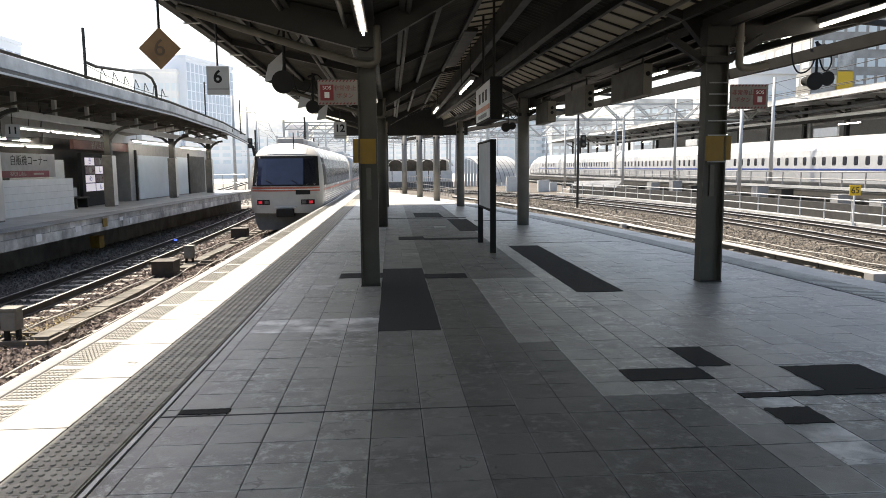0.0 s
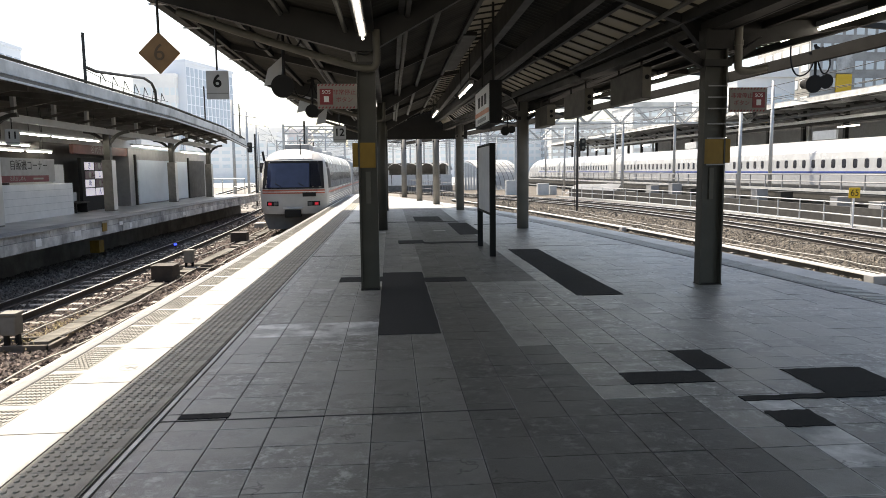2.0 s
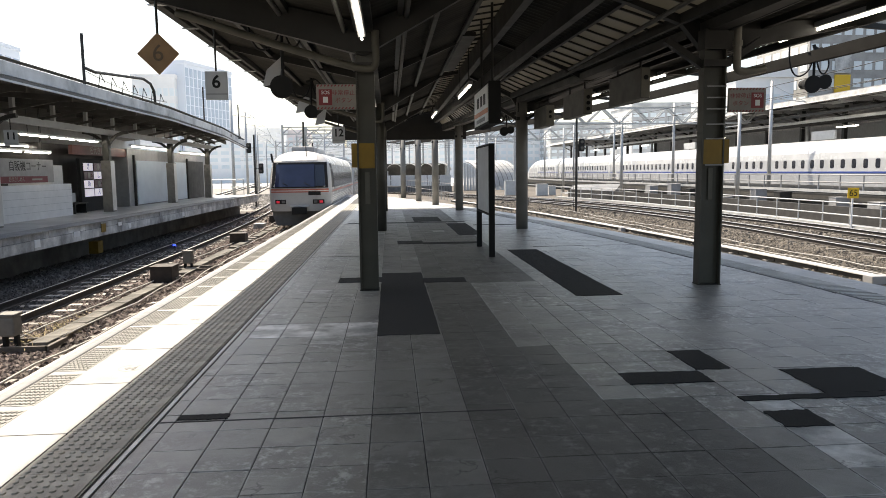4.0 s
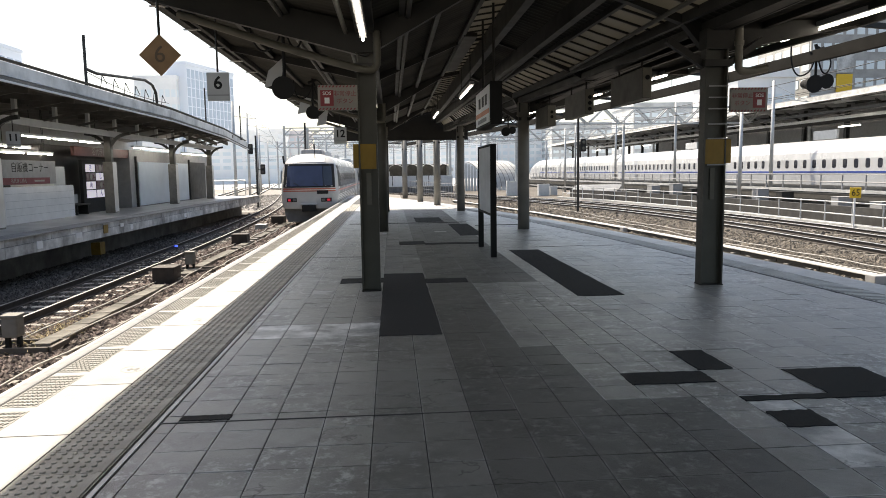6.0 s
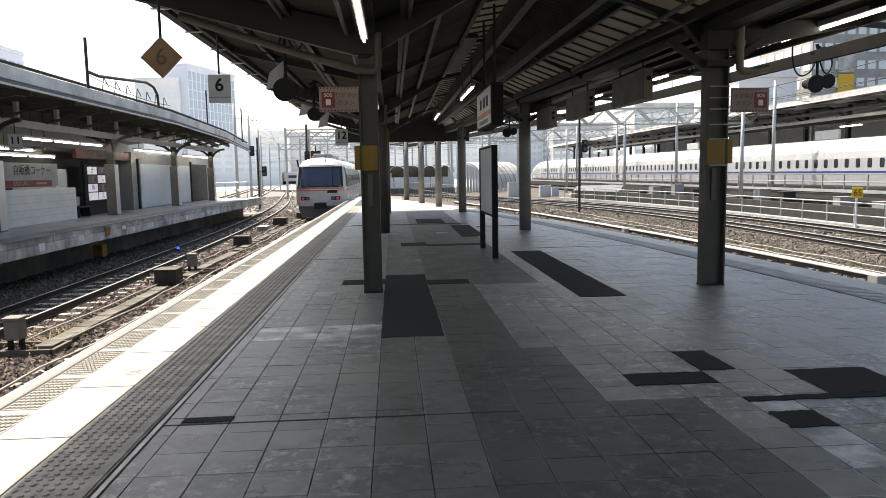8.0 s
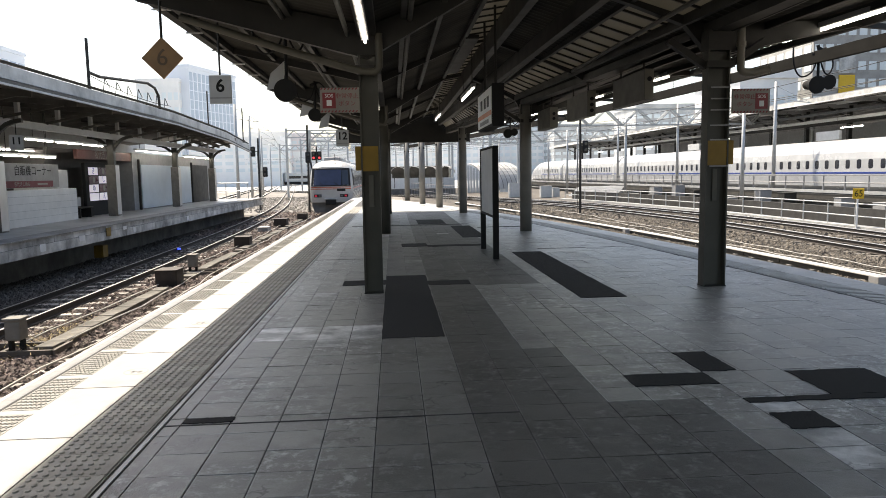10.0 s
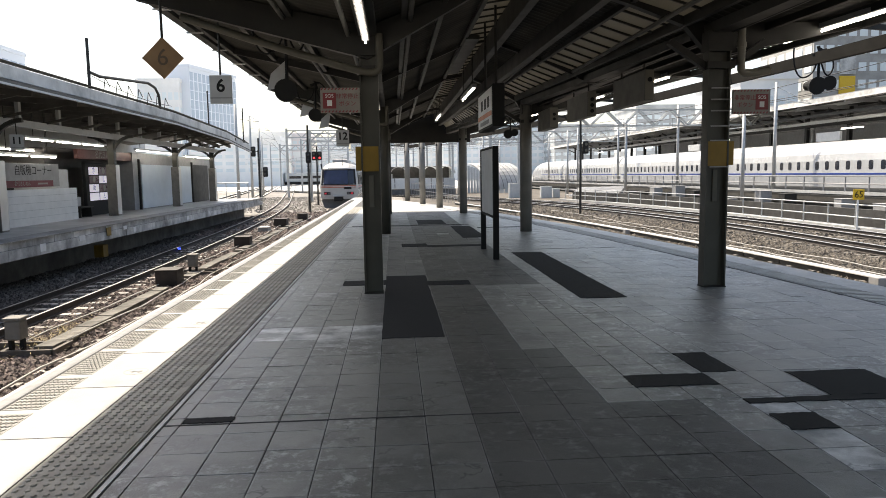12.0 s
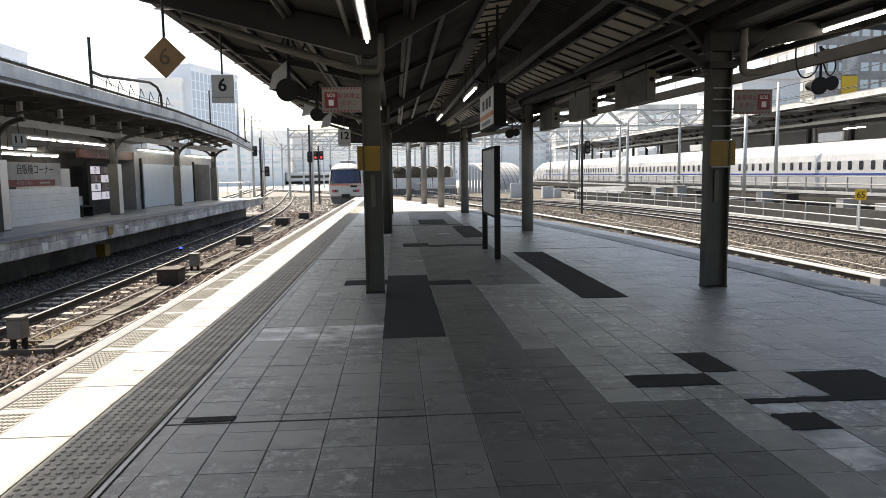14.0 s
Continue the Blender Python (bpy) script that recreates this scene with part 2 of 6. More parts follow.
GALVANISED = material("galvanised_steel", (0.50, 0.51, 0.51), (0.40, 0.41, 0.41), rough=0.5, scale=6, metal=0.4, stain=0.2)
TUBE_ROW = glowing("bright_fluorescent_row", (1.0, 0.97, 0.92), 9.5)
TUBE = glowing("fluorescent_tube", (1.0, 0.97, 0.92), 6.0)
RED_LAMP = glowing("red_signal_lamp", (0.9, 0.06, 0.07), 0.5)
TAIL_LAMP = glowing("red_tail_lamp", (0.75, 0.03, 0.06), 0.14)
BLUE_LAMP = glowing("blue_led", (0.03, 0.07, 1.0), 1.6)


# ---- building helpers ----
def bx(bm, x0, x1, y0, y1, z0, z1):
    """A box in bm."""
    m = Matrix.Translation(((x0 + x1) / 2, (y0 + y1) / 2, (z0 + z1) / 2)) @ Matrix.Diagonal((abs(x1 - x0), abs(y1 - y0), abs(z1 - z0), 1))
    return bmesh.ops.create_cube(bm, size=1.0, matrix=m)["verts"]


def box(x0, x1, y0, y1, z0, z1, bevel=0.0):
    bm = bmesh.new()
    bx(bm, x0, x1, y0, y1, z0, z1)
    if bevel:
        bmesh.ops.bevel(bm, geom=bm.edges[:], offset=bevel, segments=2, profile=0.5, affect="EDGES")
    return bm


def rod(bm, a, b, r, r2=None, sides=10):
    """A round bar in bm from a to b."""
    a, b = Vector(a), Vector(b)
    d = b - a
    m = Matrix.Translation((a + b) / 2) @ d.to_track_quat("Z", "Y").to_matrix().to_4x4()
    bmesh.ops.create_cone(bm, cap_ends=True, segments=sides, radius1=r, radius2=r if r2 is None else r2, depth=d.length, matrix=m)


def beam(bm, a, b, w, h):
    """A rectangular bar in bm from a to b, w wide and h high."""
    a, b = Vector(a), Vector(b)
    d = b - a
    m = Matrix.Translation((a + b) / 2) @ d.to_track_quat("Y", "Z").to_matrix().to_4x4() @ Matrix.Diagonal((w, d.length, h, 1))
    bmesh.ops.create_cube(bm, size=1.0, matrix=m)


def sweep(bm, path, profile, closed=True):
    """A profile of (across, up) swept along path, a list of points; upright."""
    rings = []
    for i, p in enumerate(path):
        p = Vector(p)
        d = Vector(path[min(i + 1, len(path) - 1)]) - Vector(path[max(i - 1, 0)])
        side = Vector((d.y, -d.x, 0)).normalized()
        rings.append([bm.verts.new(p + side * u + Vector((0, 0, v))) for u, v in profile])
    k = len(profile)
    for r, s in zip(rings, rings[1:]):
        for j in range(k if closed else k - 1):
            bm.faces.new((r[j], r[(j + 1) % k], s[(j + 1) % k], s[j]))
    if closed:
        bm.faces.new(rings[0][::-1])
        bm.faces.new(rings[-1])
    bmesh.ops.recalc_face_normals(bm, faces=bm.faces[:])
    return bm


def wire(bm, a, b, r=0.012, sag=0.0, n=8, sides=5):
    a, b = Vector(a), Vector(b)
    pts = [a.lerp(b, i / n) - Vector((0, 0, sag * 4 * (i / n) * (1 - i / n))) for i in range(n + 1)]
    for p, q in zip(pts, pts[1:]):
        rod(bm, p, q, r, sides=sides)


def mesh_of(name, bm, mat, smooth=False):
    me = bpy.data.meshes.new(name)
    bm.to_mesh(me)
    bm.free()
    me.materials.append(mat)
    if smooth:
        for p in me.polygons:
            p.use_smooth = True
    return me


def part(name, bm, mat, parent, label="", smooth=False):
    """One mesh object under a thing or under a part."""
    ob = new(name, mesh_of(name, bm, mat, smooth))
    ob.parent = parent
    if label:
        ob["label"] = label
    return ob


def piece(name, me, parent, m):
    """An object on a shared mesh under parent, at the pose m."""
    ob = new(name, me)
    ob.parent = parent
    ob.matrix_basis = m
    return ob


def thing(name, label, category, m=None, group="", kind=""):
    ob = new(name)
    ob.empty_display_size = 0.2
    if m is not None:
        ob.matrix_basis = m
    return tagged(ob, label, category, group, kind)


def solid(name, bm, mat, label, category, group="", kind="", smooth=False):
    """A thing that is one mesh."""
    return tagged(new(name, mesh_of(name, bm, mat, smooth)), label, category, group, kind)


def lettering(name, text, size, mat, parent, m, label="", depth=0.002, bold=0.0):
    """Flat letters with a little depth, as a mesh under parent; they face local -y."""
    cu = bpy.data.curves.new(name, "FONT")
    cu.body, cu.size, cu.align_x, cu.align_y, cu.extrude, cu.offset = text, size, "CENTER", "CENTER", depth, bold * size
    tmp = bpy.data.objects.new(name + "_tmp", cu)
    scene.collection.objects.link(tmp)
    bpy.context.view_layer.update()
    me = bpy.data.meshes.new_from_object(tmp.evaluated_get(bpy.context.evaluated_depsgraph_get()))
    bpy.data.objects.remove(tmp)
    me.materials.clear()
    me.materials.append(mat)
    ob = new(name, me)
    ob.parent = parent
    ob.matrix_basis = m @ pose(0, 0, 0, 90, 0, 0)
    if label:
        ob["label"] = label
    return ob


# ---- plan ----
RAIL_Z = -1.10                     # rail heads; the platform's top is 0
GROUND_Z = -1.29


def edge_left(y):
    return -2.66


def edge_right(y):
    return 6.42 - 0.0036 * max(0.0, y) ** 2


def eave_base(y):
    """The line along which the canopy's right side is set out."""
    return 6.05 - 0.0031 * max(0.0, y) ** 2


def track_near(y):
    return -4.22


def track_left(y):
    return -7.52 - 0.0011 * max(0.0, min(y, 75) - 15) ** 2 - 0.132 * max(0.0, y - 75)


def track_beside(y):
    """The track along the platform's right edge."""
    return 11.05 - 0.00158 * max(0.0, min(y, 90)) ** 2 - 0.284 * max(0.0, y - 90)


def track_right(y):
    return 15.9 - 0.0045 * max(0.0, min(y, 90) - 30) ** 2 - 0.54 * max(0.0, y - 90) - 0.03 * max(0.0, 30 - y)


# ---- ground and platforms ----
def build_ground():
    bm = bmesh.new()
    bmesh.ops.create_grid(bm, x_segments=2, y_segments=2, size=2500, matrix=Matrix.Translation((0, 0, GROUND_Z)))
    solid("ground", bm, BALLAST_PALE, "dusty crushed-stone railway yard ground reaching the horizon", "ground", kind="structure")
    solid("yard_ground", box(-70, 1.0, 53, 135, GROUND_Z - 0.02, GROUND_Z + 0.006), BALLAST_WASHED, "far yard ballast coloured pale for its washed-out sunlit look", "ground", kind="structure")
    # pale slab added so that sunlight bounces onto the shaded facades
    solid("bounce_ground", box(-400, 400, 135, 600, GROUND_Z - 0.02, GROUND_Z + 0.010), CONCRETE, "pale slab added beyond the railway to bounce light onto facades", "ground", kind="structure")
    # dark bed painted as the shade that falls along the far platform
    solid("sooty_trackbed", box(-10.6, -6.75, -6, 30, GROUND_Z - 0.02, GROUND_Z + 0.006), BALLAST_SHADE, "ballast bed along the far platform, coloured dark for canopy shade", "ground", kind="structure")


def build_platform():
    root = thing("platform", "tiled island platform of a station with worn grey tiles", "platform", kind="structure")
    ys = [-14 + i * 2.0 for i in range(32)]
    bm = bmesh.new()
    for a, b in zip(ys, ys[1:]):
        vs = [bm.verts.new(p) for p in ((edge_left(a) + 0.02, a, -0.006), (edge_right(a) - 0.02, a, -0.006), (edge_right(b) - 0.02, b, -0.006), (edge_left(b) + 0.02, b, -0.006))]
        bm.faces.new(vs)
    ext = bmesh.ops.extrude_face_region(bm, geom=bm.faces[:])
    bmesh.ops.translate(bm, vec=(0, 0, -0.30), verts=[v for v in ext["geom"] if isinstance(v, bmesh.types.BMVert)])
    bmesh.ops.remove_doubles(bm, verts=bm.verts[:], dist=0.001)
    bmesh.ops.recalc_face_normals(bm, faces=bm.faces[:])
    part("slab", bm, JOINT, root, "dark mortar bed under the tiles")
    bm = bmesh.new()
    for side in (edge_left, edge_right):
        k = 1 if side is edge_left else -1
        sweep(bm, [(side(y) + k * 0.45, y, 0) for y in ys], [(-0.08, GROUND_Z), (0.08, GROUND_Z), (0.08, -0.3), (-0.08, -0.3)])
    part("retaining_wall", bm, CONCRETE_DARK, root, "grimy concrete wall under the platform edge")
    # left margin: nosing, pale concrete, tactile strip, slot drain
    bm = bmesh.new()
    sweep(bm, [(edge_left(y), y, 0) for y in ys], [(-0.055, -0.12), (0.03, -0.12), (0.03, 0.004), (0.012, 0.009), (-0.048, 0.009), (-0.055, 0.002)])
    part("nosing", bm, NOSING, root, "pale metal platform nosing")
    # thin dark strip stands for the shadow line behind the nosing
    part("nosing_shadow_line", sweep(bmesh.new(), [(edge_left(y) + 0.0365, y, 0) for y in ys], [(-0.010, -0.01), (0.012, -0.01), (0.012, 0.0026), (-0.010, 0.0026)]), JOINT, root, "dark strip drawn as the shadow line behind the nosing")
    bm = bmesh.new()
    sweep(bm, [((edge_left(y) + 0.03 - 1.92) / 2, y, 0) for y in ys], [(-0.355, -0.02), (0.355, -0.02), (0.355, 0.0), (-0.355, 0.0)])
    part("margin_paving", bm, CONCRETE, root, "pale concrete margin along the platform edge")
    return root


def build_tactile(root):
    """Strip of warning paving with raised dots in blocks of 0.3 m, and the narrow drain beside it."""
    bm = box(-0.21, 0.21, -0.148, 0.148, -0.012, 0.0)
    for i in range(6):
        for j in range(5):
            x, y = -0.17 + i * 0.058, -0.12 + j * 0.06
            bmesh.ops.create_cone(bm, cap_ends=True, segments=6, radius1=0.017, radius2=0.011, depth=0.006, matrix=Matrix.Translation((x, y, 0.003)))
    bx(bm, 0.175, 0.198, -0.148, 0.148, 0.0, 0.006)
    me = mesh_of("tactile_paver", bm, TACTILE)
    for j in range(110):
        y = 1.0 + j * 0.3
        piece("tactile_paver", me, root, Matrix.Translation((-1.70, y, 0)))
    bm = bmesh.new()
    sweep(bm, [(-1.455, y, 0) for y in range(-14, 46, 3)], [(-0.013, -0.01), (0.013, -0.01), (0.013, 0.003), (-0.013, 0.003)])
    part("drain_cover", bm, GALVANISED, root, "narrow metal drain cover")
    # open joints across the margin slabs
    me = mesh_of("margin_joint", box(-0.36, 0.36, -0.005, 0.005, -0.01, 0.0015), JOINT)
    for j in range(28):
        piece("margin_joint", me, root, Matrix.Translation((-2.275, 4.12 + 1.0 * j, 0)))
    # round position marks painted on the margin
    for y in (5.52, 7.35):
        bm = bmesh.new()
        ring = [[bm.verts.new((r * math.cos(a * math.tau / 28), r * math.sin(a * math.tau / 28), 0.0)) for a in range(28)] for r in (0.082, 0.096)]
        for a in range(28):
            bm.faces.new((ring[0][a], ring[1][a], ring[1][(a + 1) % 28], ring[0][(a + 1) % 28]))
        for dx in (-0.03, 0.02):
            bx(bm, dx, dx + 0.022, -0.045, 0.045, -0.0005, 0.0005)
        bx(bm, -0.045, 0.05, -0.01, 0.008, -0.0005, 0.0005)
        ob = part("position_mark", bm, GREY, root, "faded round grey mark")
        ob.matrix_basis = Matrix.Translation((-2.05, y, 0.002))
    # right margin
    ys = [-14 + i * 2.0 for i in range(30)]
    bm = bmesh.new()
    sweep(bm, [(edge_right(y) - 0.45, y, 0) for y in ys], [(-0.43, -0.02), (0.44, -0.02), (0.44, 0.0), (-0.43, 0.0)])
    part("margin_paving", bm, MARGIN, root, "grey concrete margin along the platform edge")
    bm = bmesh.new()
    for j in range(300):
        y = 2.0 + j * 0.09
        x = edge_right(y)
        bx(bm, x - 0.86, x - 0.48, y, y + 0.05, 0.0, 0.006)
    part("drain_slot", sweep(bmesh.new(), [(edge_right(y) - 0.90, y, 0) for y in ys], [(-0.02, -0.01), (0.02, -0.01), (0.02, 0.002), (-0.02, 0.002)]), JOINT, root, "dark joint beside the ribbed strip")
    ob = part("tactile_bars", bm, RIB, root, "worn guiding strip of raised bars")
    ob["kind"] = "stuff"


def build_pads(root):
    """Ribbed anti-slip pads along the nosing."""
    bm = bmesh.new()
    bx(bm, 0.0, 0.24, 0.0, 0.74, 0.0, 0.003)
    for i in range(7):
        for j in range(11):
            x, y = 0.015 + i * 0.032, 0.02 + j * 0.065
            beam(bm, (x, y, 0.006), (x + 0.02, y + 0.035, 0.006), 0.008, 0.005)
    me = mesh_of("antislip_pad", bm, PAD)
    for j in range(50):
        y = 2.2 + j * 0.82
        piece("antislip_pad", me, root, Matrix.Translation((edge_left(y + 0.3) + 0.055, y, 0.0)))


PATCHES = [(-0.14, 0.44, 6.37, 10.36), (2.20, 2.76, 8.13, 13.1), (1.65, 2.26, 4.66, 4.93), (2.26, 2.53, 4.96, 5.51), (2.87, 3.48, 4.33, 4.89), (2.26, 3.4, 4.24, 4.33),
           (2.27, 2.56, 3.77, 4.04), (-1.33, -1.03, 4.27, 4.36), (0.44, 1.02, 9.41, 9.78), (-0.73, -0.14, 9.56, 9.98), (0.14, 0.68, 14.55, 15.2), (0.68, 1.85, 14.45, 14.8),
           (0.71, 1.55, 21.1, 23.1), (1.60, 2.16, 16.4, 20.1), (-1.25, 2.2, 20.7, 20.85), (2.3, 3.7, 19.3, 19.5)]


def build_patches():
    rnd = random.Random(4)
    for x0, x1, y0, y1 in PATCHES:
        bm = bmesh.new()
        n = 14
        pts = []
        for (ax, ay), (bx_, by_) in zip(((x0, y0), (x1, y0), (x1, y1), (x0, y1)), ((x1, y0), (x1, y1), (x0, y1), (x0, y0))):
            for i in range(n):
                k = i / n
                pts.append((ax + (bx_ - ax) * k + rnd.uniform(-0.006, 0.006), ay + (by_ - ay) * k + rnd.uniform(-0.008, 0.008)))
        f = bm.faces.new([bm.verts.new((x, y, 0.005)) for x, y in pts])
        ext = bmesh.ops.extrude_face_region(bm, geom=[f])
        bmesh.ops.translate(bm, vec=(0, 0, -0.009), verts=[v for v in ext["geom"] if isinstance(v, bmesh.types.BMVert)])
        bmesh.ops.recalc_face_normals(bm, faces=bm.faces[:])
        solid("asphalt_patch", bm, ASPHALT, "black asphalt repair patch let into the platform tiles", "patch", group="asphalt repairs on the platform")


TX, TY = 0.3, 0.2905


def build_tiles(root):
    """Floor tiles on a 0.30 m grid; the nearest are pieces, the rest is joined."""
    gx, gy = 0.0030, 0.0026
    meshes = {}
    for mt in (TILE, TILE_MID, TILE_DARK, TILE_PALE, TILE_SCUFF):
        for tight in (False, True):
            ux, uy = (0.0008, 0.0008) if tight else (gx, gy)
            bm = bmesh.new()
            bx(bm, -TX / 2 + ux, TX / 2 - ux, -TY / 2 + uy, TY / 2 - uy, -0.02, 0.0)
            top = [e for e in bm.edges if all(v.co.z > -0.001 for v in e.verts)]
            bmesh.ops.bevel(bm, geom=top, offset=0.001 if tight else 0.0025, segments=1, affect="EDGES")
            meshes[mt, tight] = mesh_of("tile", bm, mt)
    lists = {TILE: ([], []), TILE_MID: ([], []), TILE_DARK: ([], []), TILE_PALE: ([], []), TILE_SCUFF: ([], []), CONCRETE: ([], [])}
    rnd = random.Random(8)
    for j in range(-14, 128):
        y = 3.207 + (j + 0.5) * TY
        right = edge_right(y) - 0.88
        for i in range(-3, 24):
            x = -0.739 + (i + 0.5) * TX
            x0, x1 = max(x - TX / 2, -1.43), min(x + TX / 2, right)
            if x1 - x0 < 0.06 or y < -0.9:
                continue
            # cleaner, paler tiles relaid along the middle and beside the tactile strip
            relaid = (-1.45 < x < -0.2 and 6.4 < y < 7.0) or ((1.36 if y < 5.7 else 1.06) < x < 2.3 and 4.4 < y < 9.2) or (2.3 < x < 2.9 and 7.0 < y < 8.1) or (2.14 < x < 2.5 and 3.35 < y < 4.3)
            relaid = relaid or (rnd.random() < 0.012 and y > 5)
            batch = TILE_SCUFF if 2.08 <= x < 3.1 and y < 4.3 else TILE_MID if -0.15 < x < 0.45 else TILE_DARK if 0.45 <= x < 2.08 else TILE
            # the pale streak near right is specular sheen put into tile colour
            bright = x < -0.2 or (2.1 < x and y < 4.3)
            # pale concrete past y 28 also carries the sunlit floor's glare
            mt = CONCRETE if y > 28.0 else (TILE_PALE if bright else TILE_SCUFF) if relaid else batch
            z = rnd.uniform(-0.0012, 0.0012)
            full = x1 - x0 > TX - 0.01
            if full and 3.2 < y < 8.2 and -1.4 < x < 3.9:
                tight = x > 2.3 and y > 4.9
                lean = 0.35 if tight else 0.25
                piece("tile", meshes[mt, tight], root, Matrix.Translation((x, y, z)) @ pose(0, 0, 0, rnd.uniform(-lean, lean), rnd.uniform(-lean, lean), 0))
                continue
            verts, faces = lists[mt]
            k = len(verts)
            gx, gy = (0.0006, 0.0005) if x > 2.3 and y > 4.9 else (0.0030, 0.0026) if y < 9 else (0.0018, 0.0007)
            la, lb = rnd.uniform(-0.0009, 0.0009), rnd.uniform(-0.0009, 0.0009)
            for zz, on in ((z, 1), (-0.02, 0)):
                verts += [(x0 + gx, y - TY / 2 + gy, zz - on * (la + lb)), (x1 - gx, y - TY / 2 + gy, zz + on * (la - lb)), (x1 - gx, y + TY / 2 - gy, zz + on * (la + lb)), (x0 + gx, y + TY / 2 - gy, zz - on * (la - lb))]
            faces += [(k, k + 1, k + 2, k + 3), (k, k + 4, k + 5, k + 1), (k + 1, k + 5, k + 6, k + 2), (k + 2, k + 6, k + 7, k + 3), (k + 3, k + 7, k + 4, k)]
    for mt, (verts, faces) in lists.items():
        me = bpy.data.meshes.new("paving")
        me.from_pydata(verts, [], faces)
        me.materials.append(mt)
        ob = new("paving", me)
        ob.parent = root
        tagged(ob, "grey square platform tiles laid in a grid", kind="stuff")
    # expansion joints sealed with dark filler
    for x0, x1, y in ((-1.43, 0.76, 4.245), (-1.43, -0.2, 12.6), (2.8, 5.0, 13.6), (-1.43, 1.6, 20.5)):
        part("joint_filler", box(x0, x1, y - 0.007, y + 0.007, -0.004, 0.0025), JOINT, root, "dark expansion joint")


# ---- canopy over the platform ----
GIRDER_PAINT = material("grey_girder_paint", (0.075, 0.072, 0.062), (0.05, 0.048, 0.042), rough=0.6, scale=3, stain=0.3)
ROOF_END = 30.0                    # beyond this only bare beams go on
BARE_END = 45.0
EAVE_LEFT, VALLEY_LEFT = -3.05, -0.28


def valley_right(y):
    return eave_base(y) - max(0.9, 1.72 - 0.004 * max(0.0, y - 15) ** 2)


def roof_line(y):
    """Corner points (x, z) of the canopy across the platform at y, left eave to right eave; it dips to a valley over each row of columns."""
    r, v = eave_base(y) + 0.35, valley_right(y)
    a = min(1.83, v - 0.55)
    return [(EAVE_LEFT, 3.92), (VALLEY_LEFT, 3.33), (min(1.33, a - 0.35), 3.95), (a, 4.03), (a + (v - a) * 0.54, 3.66), (a + (v - a) * 0.85, 3.44), (v, 3.33), (r, 3.42)]


def build_canopy():
    root = thing("canopy", "sooty steel platform canopy with grimy skylight strips", "canopy", kind="structure")
    ys = [-14.0] + [-9.15 + 4.525 * i for i in range(9)] + [ROOF_END]
    bare = [ROOF_END, 35.0, 40.0, BARE_END]

    def at(l, k, w, y, dz=0.0):
        return Vector((l[k][0] + (l[k + 1][0] - l[k][0]) * w, y, l[k][1] + (l[k + 1][1] - l[k][1]) * w + dz))

    names = ["roof_sheet", "roof_sheet", "skylight", "roof_sheet", "skylight", "roof_sheet", "roof_sheet"]
    for k, nm in enumerate(names):
        for a, b in zip(ys, ys[1:]):
            p, q = roof_line(a), roof_line(b)
            bm = bmesh.new()
            if nm == "roof_sheet":
                # corrugations run down the slope
                n = 4 * max(1, int((b - a) / 0.16))
                top = []
                for i in range(n + 1):
                    w, dz = i / n, (0.0, 0.012, 0.018, 0.012)[i % 4]
                    l = [(u[0] + (v[0] - u[0]) * w, u[1] + (v[1] - u[1]) * w) for u, v in zip(p, q)]
                    y = a + (b - a) * w
                    top.append([bm.verts.new(at(l, k, 0.0, y, dz)), bm.verts.new(at(l, k, 1.0, y, dz))])
                for r, s in zip(top, top[1:]):
                    bm.faces.new((r[0], r[1], s[1], s[0]))
                ext = bmesh.ops.extrude_face_region(bm, geom=bm.faces[:])
                bmesh.ops.translate(bm, vec=(0, 0, 0.006), verts=[v for v in ext["geom"] if isinstance(v, bmesh.types.BMVert)])
                bmesh.ops.recalc_face_normals(bm, faces=bm.faces[:])
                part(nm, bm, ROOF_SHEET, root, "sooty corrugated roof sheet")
            else:
                bm.faces.new([bm.verts.new(c) for c in (at(p, k, 0, a), at(p, k, 1, a), at(q, k, 1, b), at(q, k, 0, b))])
                part(nm, bm, SKYLIGHT, root, "grimy frosted daylight sheet")
    # purlins along the platform; deep ones carry the edges of the daylight strips
    for k, w, hgt in ((0, 0.05, 0.12), (0, 0.33, 0.10), (0, 0.66, 0.10), (1, 0.28, 0.10), (1, 0.60, 0.10), (2, 0.0, 0.07), (2, 1.0, 0.36), (3, 0.62, 0.26), (4, 0.0, 0.06), (4, 1.0, 0.12), (6, 0.35, 0.10), (6, 0.7, 0.10), (6, 0.98, 0.12)):
        path = [at(roof_line(y), k, w, y) for y in ys + (bare[1:] if k == 6 and w == 0.98 else [])]
        wide = 0.06 if hgt > 0.2 else 0.032
        cap = 0.024 if k in (2, 4) else -0.012
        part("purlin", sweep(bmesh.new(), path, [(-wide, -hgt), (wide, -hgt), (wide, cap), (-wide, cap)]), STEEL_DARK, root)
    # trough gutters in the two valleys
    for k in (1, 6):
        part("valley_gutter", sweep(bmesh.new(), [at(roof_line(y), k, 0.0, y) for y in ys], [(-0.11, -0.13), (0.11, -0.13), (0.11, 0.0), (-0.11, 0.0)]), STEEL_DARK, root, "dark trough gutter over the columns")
    # thin bars across the daylight strips
    bm = bmesh.new()
    y = -8.0
    while y < ROOF_END:
        l = roof_line(y)
        beam(bm, (l[2][0], y, l[2][1] - 0.02), (l[3][0], y, l[3][1] - 0.02), 0.02, 0.026)
        beam(bm, (l[4][0], y, l[4][1] - 0.02), (l[5][0], y, l[5][1] - 0.02), 0.03, 0.03)
        y += 0.47
